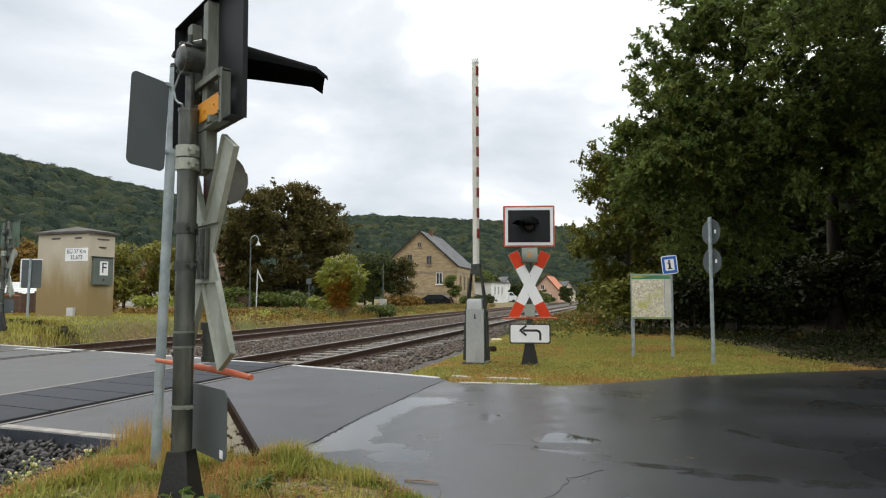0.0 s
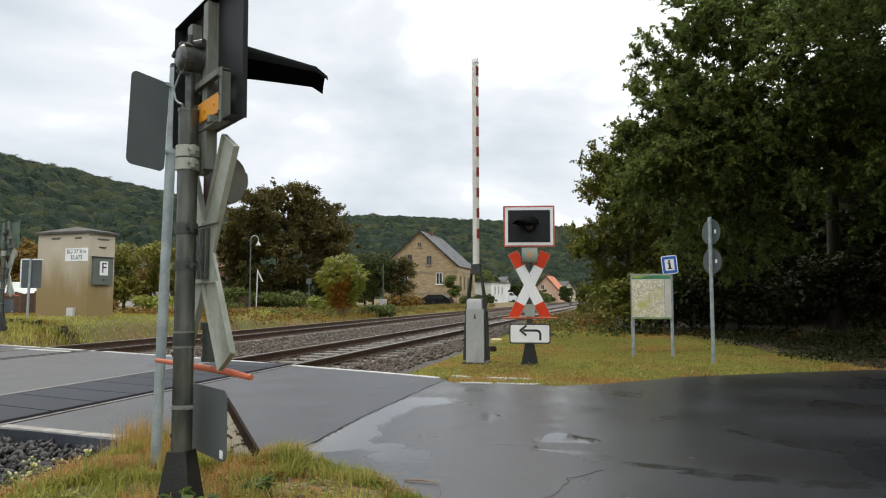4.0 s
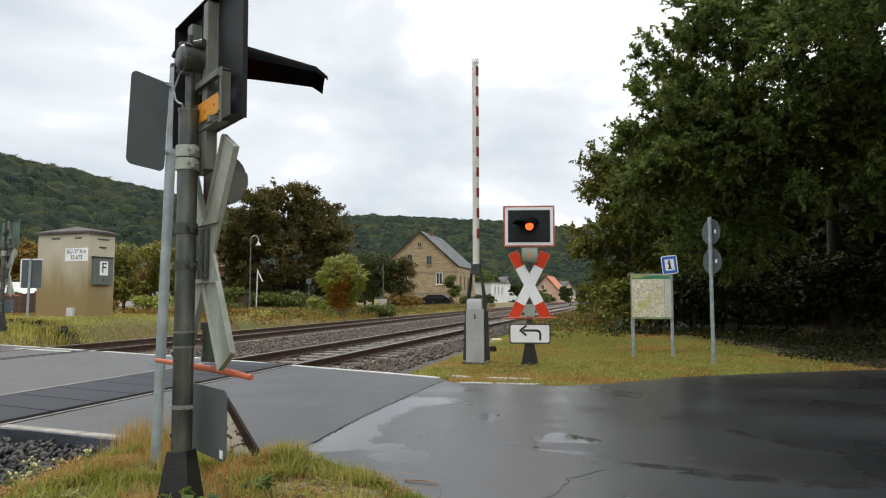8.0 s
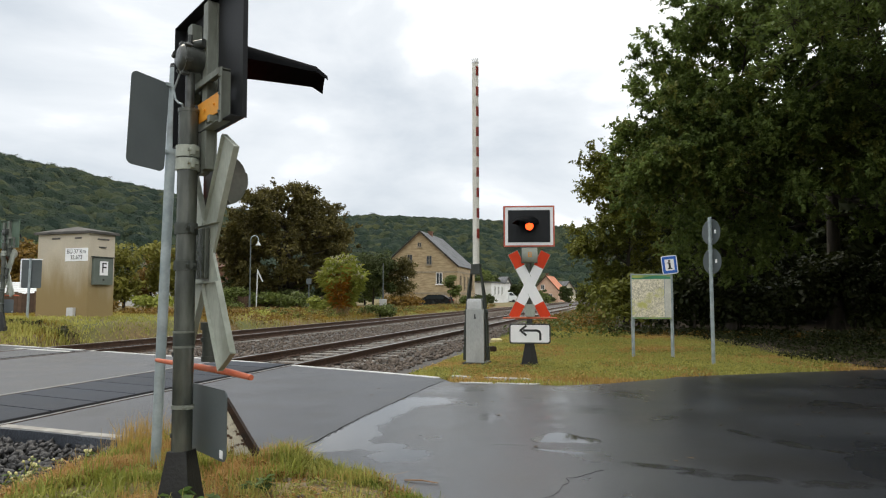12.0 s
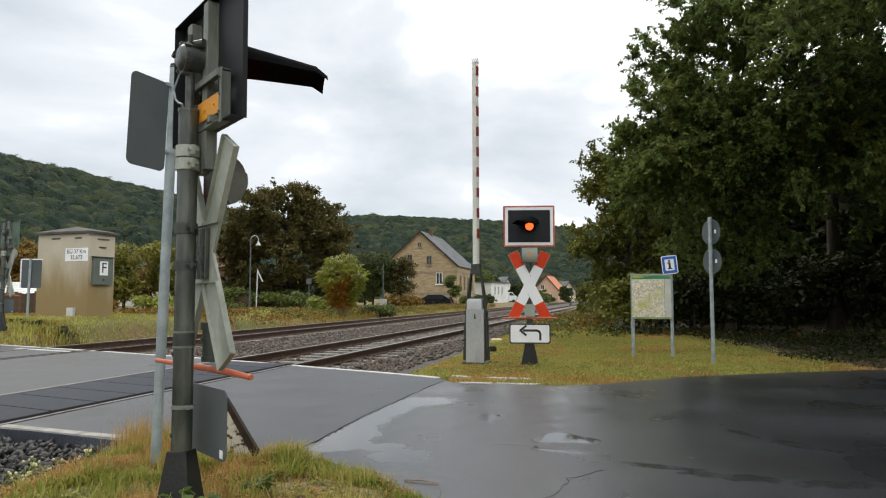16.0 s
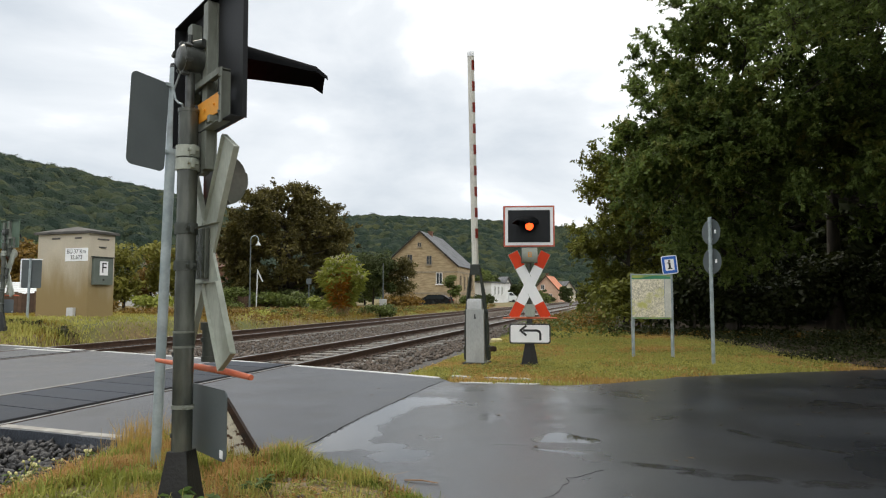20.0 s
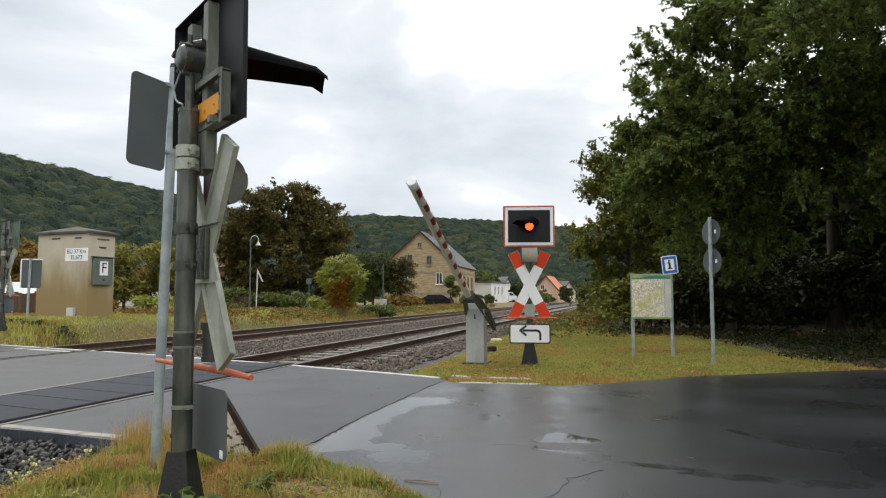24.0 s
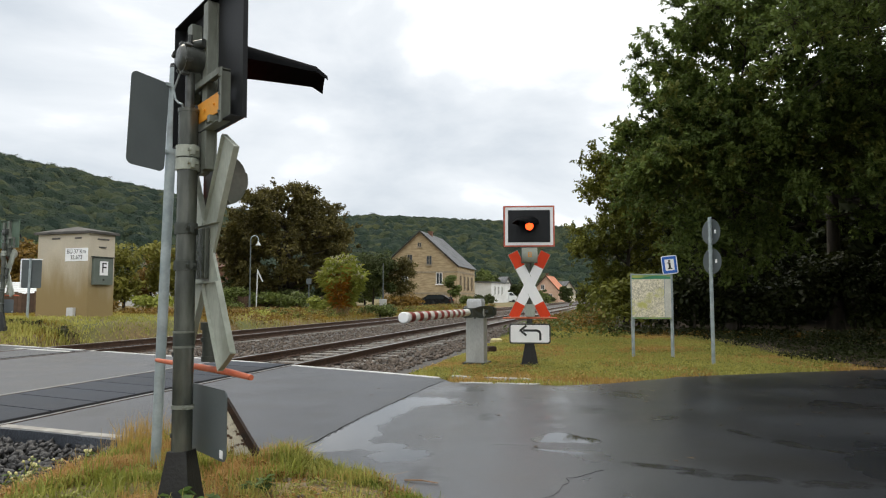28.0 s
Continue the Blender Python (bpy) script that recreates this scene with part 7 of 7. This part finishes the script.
# ---- grasses ----
RUSSET = leaf_mat("russet_dry_grass", (0.30, 0.165, 0.05), (0.56, 0.35, 0.13), (0.66, 0.50, 0.24), 6.0, 0.3, 0.6)
FRESH = leaf_mat("verge_fresh_grass", (0.13, 0.165, 0.030), (0.36, 0.37, 0.075), (0.56, 0.49, 0.13), 7.0, 0.3, 0.55)
TUFT = leaf_mat("fresh_grass", (0.10, 0.16, 0.022), (0.26, 0.32, 0.05), (0.40, 0.36, 0.09), 2.0, 0.3, 0.5)
def blades(name, x, y, height, width, material, label, seed=1, lean=0.5, category="grass"):
    r = np.random.default_rng(seed)
    n = len(x)
    z = ground_z(x, y) - 0.01
    a = r.uniform(0, 6.283, n)
    h = height * r.uniform(0.45, 1.3, n)
    ln = h * lean * r.random(n)
    dx, dy = np.cos(a), np.sin(a)
    b = a + r.uniform(0.9, 2.2, n)
    wx, wy = np.cos(b) * width / 2, np.sin(b) * width / 2
    p = np.stack([np.stack([x - wx, y - wy, z], -1), np.stack([x + wx, y + wy, z], -1),
                  np.stack([x + wx * 0.8 + dx * ln * 0.35, y + wy * 0.8 + dy * ln * 0.35, z + h * 0.6], -1), np.stack([x - wx * 0.8 + dx * ln * 0.35, y - wy * 0.8 + dy * ln * 0.35, z + h * 0.6], -1),
                  np.stack([x + dx * ln, y + dy * ln, z + h * (1 - 0.25 * ln / h)], -1)], 1)
    k = 5 * np.arange(n)[:, None]
    tri = np.concatenate([k + np.array([[0, 1, 2]]), k + np.array([[0, 2, 3]]), k + np.array([[3, 2, 4]])])
    return tagged(new(name, big_mesh(name, p.reshape(-1, 3), tri, material)), label, category, kind="stuff")


def patchy(x, y, scale, cut, seed):
    """Keeps about the given share of the spots, in patches."""
    v = np.array([noise.noise((a * scale + seed, b * scale, seed * 0.37)) for a, b in zip(x, y)])
    return v > cut


def spots(n, x0, x1, y0, y1, seed):
    r = np.random.default_rng(seed)
    return r.uniform(x0, x1, n), r.uniform(y0, y1, n)


x, y = spots(135000, -4.6, 0.6, 2.0, 5.5, 3)
d_ = x * N.x + y * N.y
ok = (near_side(x, y) > 0.03) & (d_ - bank_shift(y) < 3.3)
x, y = x[ok], y[ok]
bare = patchy(x, y, 2.3, 0.16, 15) & (RNG.random(len(x)) < 0.8)
bare |= (((x + 0.62) / 0.42) ** 2 + ((y - 3.66) / 0.34) ** 2 < 1) & (RNG.random(len(x)) < 0.93)
x, y = x[~bare], y[~bare]
dry = patchy(x, y, 1.9, -0.07 + RNG.normal(0, 0.13, len(x)), 5)
tall = 0.078 * (1 + 1.5 * np.array([noise.noise((a * 3.6, b * 3.6, 4.2)) for a, b in zip(x, y)])).clip(0.3, 2.4)
lush = patchy(x, y, 2.1, 0.06 + RNG.normal(0, 0.14, len(x)), 9) & ~dry
straw_ = ~dry & ~lush
blades("grass", x[lush], y[lush], tall[lush] * 1.2, 0.0085, FRESH, "green grass tufts on the near verge", 4, 1.1)
blades("grass", x[straw_], y[straw_], tall[straw_], 0.0075, GRASS, "yellowing grass tufts on the near verge", 41, 1.2)
blades("dry_grass", x[dry], y[dry], tall[dry] * 0.85, 0.0065, RUSSET, "dry russet grass on the near verge", 5, 1.6)
# fresh green tufts along the crumbling edge of the road
rt = np.random.default_rng(77)
tx, ty = np.array([(-0.98, 4.62), (-0.86, 4.5), (-0.72, 4.38), (-0.60, 4.24), (-0.48, 4.12), (-0.36, 3.98), (-0.24, 3.84), (-0.14, 3.68), (-0.05, 3.5), (0.04, 3.3), (-1.5, 4.8), (-1.25, 4.74)]).T
k_ = rt.choice(len(tx), 5200, p=np.array([1, 0.3, 2, 0.3, 1, 2, 0.2, 1.5, 2, 0.6, 0.5, 0.4]) / 11.8)
gx_, gy_ = tx[k_] - 0.05 + rt.normal(0, 0.055, 5200), ty[k_] - 0.03 + rt.normal(0, 0.05, 5200)
ok = (near_side(gx_, gy_) > -0.04) & (rt.random(5200) < 0.45)
blades("grass", gx_[ok], gy_[ok], 0.06, 0.005, TUFT, "fresh green grass tufts at the road's edge", 78, 1.3)
x, y = spots(200000, -0.6, 9, 8.3, 20, 6)
d_ = x * N.x + y * N.y
ok = (y - far_y(x) > 0.02) & (d_ < 3.5 + 0.5 * np.random.default_rng(61).random(len(x)) ** 2) & (x < np.interp(y, [10, 12.4, 14.4, 16.4], [6.4, 6.3, 6.2, 6.0]) + np.random.default_rng(62).normal(0, 0.38, len(x)))
x, y = x[ok], y[ok]
dry = patchy(x, y, 0.7, 0.12, 8)
blades("grass", x[~dry], y[~dry], 0.065, 0.012, GRASS, "short green grass of the verge", 7)
blades("dry_grass", x[dry], y[dry], 0.06, 0.010, GRASS_DRY, "dry yellowish patches in the verge grass", 8, 0.7)
ps = np.random.default_rng(79)
x, y = -0.72 + ps.normal(0, 0.30, 90), 3.85 + ps.normal(0, 0.24, 90)
ok = near_side(x, y) > 0.03
stones("pebbles", np.stack([x, y, ground_z(x, y) + 0.004], -1)[ok], 0.016, mat("pale_pebble", (0.13, 0.10, 0.07), (0.26, 0.21, 0.15), 9, 0.8, island=0.3), "small pale stones in the bare soil", 80)
# straw and litter on the near verge
x, y = spots(60000, -5.0, 0.6, 2.2, 5.4, 31)
ok = (near_side(x, y) > -0.04) & (x * N.x + y * N.y - bank_shift(y) < 3.3)
blades("straw", x[ok], y[ok], 0.024, 0.005, RUSSET, "flattened straw and dry stalks on the verge", 32, 3.6)
# trodden straw and bare soil where the verge meets the road
rs_ = np.random.default_rng(83)
x, y = -0.62 + rs_.normal(0, 0.36, 6500), 3.62 + rs_.normal(0, 0.28, 6500)
ok = near_side(x, y) > 0.02
blades("straw", x[ok], y[ok], 0.02, 0.007, RUSSET, "trodden russet straw on the bare soil", 84, 4.0)
# tall grass stalks round the posts
r7 = np.random.default_rng(33)
cx_, cy_, sp_ = np.array([(-2.25, 4.95, 0.22), (-2.05, 4.75, 0.18), (-1.72, 4.25, 0.14), (-1.30, 3.45, 0.2), (-1.42, 4.35, 0.16), (-2.6, 4.9, 0.2), (-0.62, 4.1, 0.10), (-0.45, 3.95, 0.08)]).T
k_ = r7.choice(len(cx_) - 2, 1500, p=[0.3, 0.2, 0.1, 0.1, 0.15, 0.15])
blades("tall_grass", cx_[k_] + r7.normal(0, 1, 1500) * sp_[k_], cy_[k_] + r7.normal(0, 1, 1500) * sp_[k_] * 0.7, np.where(k_ < 2, 0.24, 0.13), 0.004, GRASS_DRY, "tall dry grass stalks round the posts", 34, 0.45)
k_ = r7.integers(0, len(cx_), 1800)
blades("tall_grass", cx_[k_] + r7.normal(0, 1, 1800) * sp_[k_], cy_[k_] + r7.normal(0, 1, 1800) * sp_[k_] * 0.7, 0.10, 0.005, GRASS, "green grass tufts round the posts", 35, 0.5)
# rough weeds between the track and the wood
r8 = np.random.default_rng(36)
v_, d_ = 19 + 55 * r8.random(26000) ** 1.4, 3.7 - 3.4 * r8.random(26000) ** 1.3
x, y = U.x * v_ + N.x * d_, U.y * v_ + N.y * d_
dry = patchy(x, y, 0.5, 0.0, 37)
blades("weeds", x[dry], y[dry], 0.14, 0.025, WEED, "brown and yellow weeds along the track", 38, 0.7)
blades("grass", x[~dry], y[~dry], 0.11, 0.02, GRASS, "rough grass along the track", 39, 0.6)
r9 = np.random.default_rng(9)
v_, d_ = 8 + 62 * r9.random(66000) ** 1.3, 12.75 + 9.5 * r9.random(66000) ** 1.8
x, y = U.x * v_ + N.x * d_, U.y * v_ + N.y * d_
ok = (y - far_y(x) > 0.1) & ~((np.abs(x - HX + 0.8) < 1.2) & (np.abs(y - HY - 0.75) < 0.75))
x, y = x[ok], y[ok]
dry = patchy(x, y, 0.35, np.where(y < 22, 0.3, 0.05), 11)
blades("grass", x[~dry], y[~dry], 0.08, 0.03, GRASS, "rough grass beyond the tracks", 12)
blades("weeds", x[dry], y[dry], 0.12, 0.03, WEED, "yellow and orange weeds beyond the tracks", 13, 0.6)


# mats of small leaves in the grass; litter and shade-darkened plants along the wood
def leafy(name, x, y, radius, leaf, per, material, label, seed):
    r = np.random.default_rng(seed)
    cen = np.stack([x, y, ground_z(x, y) + radius * 0.2], -1)
    pts, tri = leaf_cloud(cen, radius, leaf, per, r, 0.45)
    return tagged(new(name, big_mesh(name, pts, tri, material)), label, "ground plants", kind="stuff")


# grass hanging over the edge of the old platform
rp_ = np.random.default_rng(91)
x = rp_.uniform(-18.5, -7.0, 5200)
blades("grass", x, 17.0 + rp_.uniform(-0.12, 0.55, 5200), 0.13 * rp_.uniform(0.3, 1.4, 5200), 0.018, GRASS, "grass along the edge of the old platform", 92, 0.9)
# Near-black leaf clumps fill out the dark band of the platform edge.
x = rp_.uniform(-18.5, -7.0, 260)
leafy("moss", x, 16.90 + rp_.uniform(-0.05, 0.25, 260), 0.13, 0.05, 22, SHADE_DARK_LEAVES, "dark leaf clumps on the platform edge", 94)
x = rp_.uniform(-18.5, -6.0, 7000)
blades("grass", x, 16.90 - 1.3 * rp_.random(7000) ** 2.4, 0.22, 0.018, GRASS, "rough grass below the old platform", 93, 0.7)

CLOVER = leaf_mat("clover_leaves", (0.17, 0.195, 0.04), (0.38, 0.38, 0.10), (0.40, 0.32, 0.09), 1.5)
x, y = spots(1300, -4.0, 0.5, 2.6, 5.4, 501)
ok = (near_side(x, y) > 0.05) & (x * N.x + y * N.y < 3.3)
x, y = x[ok], y[ok]
ok = patchy(x, y, 1.4, 0.0, 502)
leafy("clover", x[ok], y[ok], 0.05, 0.018, 22, CLOVER, "mats of clover and moss on the near verge", 503)
leafy("dead_leaves", x[~ok], y[~ok], 0.06, 0.022, 14, AUTUMN, "dead brown leaves and straw on the near verge", 504)
x, y = spots(5500, -0.4, 11, 8.4, 18, 505)
ok = (y - far_y(x) > 0.08) & (x * N.x + y * N.y < 3.4) & (x < np.interp(y, [10, 12.4, 14.4, 16.4], [6.3, 6.2, 6.1, 6.0]))
x, y = x[ok], y[ok]
ok = patchy(x, y, 0.9, -0.05, 506)
leafy("clover", x[ok], y[ok], 0.10, 0.032, 16, CLOVER, "mats of clover and moss in the verge", 507)
leafy("dead_leaves", x[~ok], y[~ok], 0.10, 0.03, 8, GRASS_DRY, "dead stalks and leaves in the verge", 508)
re_ = np.random.default_rng(509)
x = re_.uniform(4.4, 22, 700)
y = np.interp(x, [4.4, 6.5, 9.0, 12, 16, 24], [17.6, 16.6, 15.8, 14.9, 14.0, 13.2]) + re_.normal(0.3, 0.45, 700)
# Edge plants with the wood's shade in their colour.
leafy("edge_plants", x[:420], y[:420], 0.30, 0.08, 30, SHADE_DARK_LEAVES, "shade-darkened ivy and nettles along the edge of the wood", 510)
# Darkened plants stand in for the shaded grass by the road.
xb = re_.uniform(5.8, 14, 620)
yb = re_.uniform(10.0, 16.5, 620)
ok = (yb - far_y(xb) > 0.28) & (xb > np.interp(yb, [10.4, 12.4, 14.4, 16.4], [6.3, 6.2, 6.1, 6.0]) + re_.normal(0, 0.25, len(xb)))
leafy("edge_plants", xb[ok], yb[ok], 0.22, 0.06, 30, SHADE_DARK_LEAVES, "shade-darkened nettles and brambles beside the road", 512)
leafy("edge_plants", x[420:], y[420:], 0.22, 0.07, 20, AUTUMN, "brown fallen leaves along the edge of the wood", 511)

# Shade-dark cover closing the bright gaps low in the wood.
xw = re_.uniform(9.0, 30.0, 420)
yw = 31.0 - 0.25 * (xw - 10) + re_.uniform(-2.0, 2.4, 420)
leafy("edge_plants", xw, yw, 0.75, 0.24, 26, SHADE_DARK_LEAVES, "shade-darkened brambles deep in the wood", 513)

# low leafy clumps along the line
def clumps(name, v0, v1, d0, d1, n, radius, leaf, material, label, seed, per=34):
    r = np.random.default_rng(seed)
    v, d = v0 + (v1 - v0) * r.random(n) ** 1.3, r.uniform(d0, d1, n)
    x, y = U.x * v + N.x * d, U.y * v + N.y * d
    keep = y - far_y(x) > 0.5
    x, y = x[keep], y[keep]
    cen = np.stack([x, y, ground_z(x, y) + radius * 0.35], -1)
    pts, tri = leaf_cloud(cen, radius, leaf, per, r, 0.7)
    return tagged(new(name, big_mesh(name, pts, tri, material)), label, "weeds", kind="stuff")


clumps("weed_clumps", 27, 75, 13.6, 18, 380, 0.24, 0.08, GREEN, "low green weeds beyond the tracks", 401)
clumps("weed_clumps", 25, 75, 13.9, 17, 130, 0.22, 0.08, SUMAC_GREEN, "low yellow-green weeds beyond the tracks", 402)
clumps("weed_clumps", 20, 75, 13.4, 18, 760, 0.26, 0.08, AUTUMN, "low orange and yellow weeds beyond the tracks", 403)
clumps("weed_clumps", 20, 60, 0.3, 3.4, 150, 0.32, 0.09, AUTUMN, "brown weeds between track and wood", 404)
clumps("weed_clumps", 16, 60, 0.0, 3.2, 170, 0.28, 0.08, GREEN, "green weeds between track and wood", 405)
clumps("weed_clumps", 11.2, 15, 3.2, 4.3, 26, 0.13, 0.04, SUMAC_GREEN, "small weeds in the edge of the ballast", 406)

# ---- weeds at the foot of the posts ----
def weed(x, y, n, h, leaf, material, label, seed, flowers=None):
    r = np.random.default_rng(seed)
    t = thing("weed", pose(x, y, max(float(ground_z(x, y)), -0.05)), label, "weed", "weeds on the near verge")
    tips = []
    for k in range(n):
        a, out = r.uniform(0, 6.28), r.uniform(0.2, 0.75) * h
        e = Vector((out * math.cos(a), out * math.sin(a), h * r.uniform(0.6, 1.1)))
        bm = bmesh.new()
        tube(bm, [(0, 0, -0.02), (e.x * 0.4, e.y * 0.4, e.z * 0.6), e], [0.004, 0.003, 0.0015], 5)
        part("stem", bm, GRASS, t)
        tips.append(e)
        bm = bmesh.new()
        for j in range(4):
            c = e * r.uniform(0.45, 1.0)
            w = Vector(r.normal(0, 1, 3)).normalized()
            w.z *= 0.3
            s_ = leaf * r.uniform(0.7, 1.2)
            side = w.cross(Vector((0, 0, 1))).normalized() * s_ * 0.35
            pts = [c, c + w * s_ * 0.35 + side + Vector((0, 0, 0.15 * s_)), c + w * s_ * 0.75 + side * 0.7 + Vector((0, 0, 0.1 * s_)), c + w * s_, c + w * s_ * 0.75 - side * 0.7 + Vector((0, 0, 0.1 * s_)), c + w * s_ * 0.35 - side + Vector((0, 0, 0.15 * s_))]
            v = [bm.verts.new(p) for p in pts]
            bm.faces.new((v[0], v[1], v[2], v[3]))
            bm.faces.new((v[0], v[3], v[4], v[5]))
        part("leaf", bm, material, t)
    if flowers:
        for e in tips:
            bm = bmesh.new()
            for j in range(2):
                bmesh.ops.create_icosphere(bm, subdivisions=1, radius=0.009, matrix=Matrix.Translation(e + Vector(r.normal(0, 0.012, 3))))
            part("flower", bm, flowers, t, "pale yellow flower")
    return t


NETTLE = leaf_mat("nettle_leaves", (0.05, 0.085, 0.018), (0.12, 0.19, 0.04), (0.2, 0.22, 0.05), 3)
PETAL = mat("pale_yellow_petals", (0.55, 0.5, 0.2), (0.7, 0.66, 0.35), 20, 0.7)
for x, y, h, k in ((-1.13, 2.98, 0.20, 1), (-1.06, 3.02, 0.16, 2), (-1.20, 2.95, 0.17, 3), (-0.94, 3.55, 0.10, 4)):
    weed(x, y, 7, h, 0.075, NETTLE, "broad-leaved green weed at the signal's foot", 300 + k)
for x, y, h, k in ((-2.36, 4.22, 0.15, 1), (-2.40, 4.02, 0.13, 2), (-2.48, 4.12, 0.14, 3), (-2.28, 4.40, 0.13, 4), (-2.52, 3.95, 0.13, 5)):
    weed(x, y, 5, h, 0.045, NETTLE, "low weed with pale yellow flowers", 320 + k, PETAL)

# ---- what moves: the arm sinks, the red lamps flash ----
def motions():
    angles = [(0.0, 89.4), (19.3, 89.4), (19.6, 87.4), (20.0, 83.9), (20.5, 78.5), (21.0, 70.6), (21.5, 61.5), (22.0, 52.7), (22.5, 44.3), (23.0, 36.7), (23.5, 29.1), (24.0, 20.8),
              (24.4, 13.8), (24.8, 7.3), (25.0, 4.7), (25.2, 2.5), (25.4, 0.9), (25.6, 0.4), (28.0, 0.4)]
    walk(arm, [(t, pose(0, 0, PIVOT_Z, -a, 0, 0)) for t, a in angles])
    # each flash: half a turn to the dark face and half a turn back
    turns, angle = [(0.0, 180.0), (4.2, 180.0)], 180.0
    flips = [4.2]
    for k in range(-1, 22):
        t = 6.12 + 1.0075 * k
        flips += [t, t + 0.2]
    for t in flips:
        if t > 27.8:
            break
        for j in range(4):
            turns.append((t + j / 30, angle + 60 * j))
        angle += 180
    turns.append((28.0, angle))
    # crowns stir in the wind
    for k, ob in enumerate(o for o in scene.objects if o.name.startswith("crown") and o.parent and o.parent.name.startswith("oak_tree")):
        rows = [(0.7 * j, pose(0, 0, 0, 0.22 * math.sin(1.9 * j + k), 0.25 * math.sin(1.3 * j + 2 * k), 0)) for j in range(40)] + [(28.0, pose(0, 0, 0, 0.1, 0.1, 0))]
        walk(ob, rows)
    for lamp in (near_lamp, far_lamp, side_lamp):
        at_rest = lamp.matrix_basis.translation.copy()
        walk(lamp, [(t, Matrix.Translation(at_rest) @ Matrix.Rotation(radians(a), 4, "Z")) for t, a in turns])


motions()
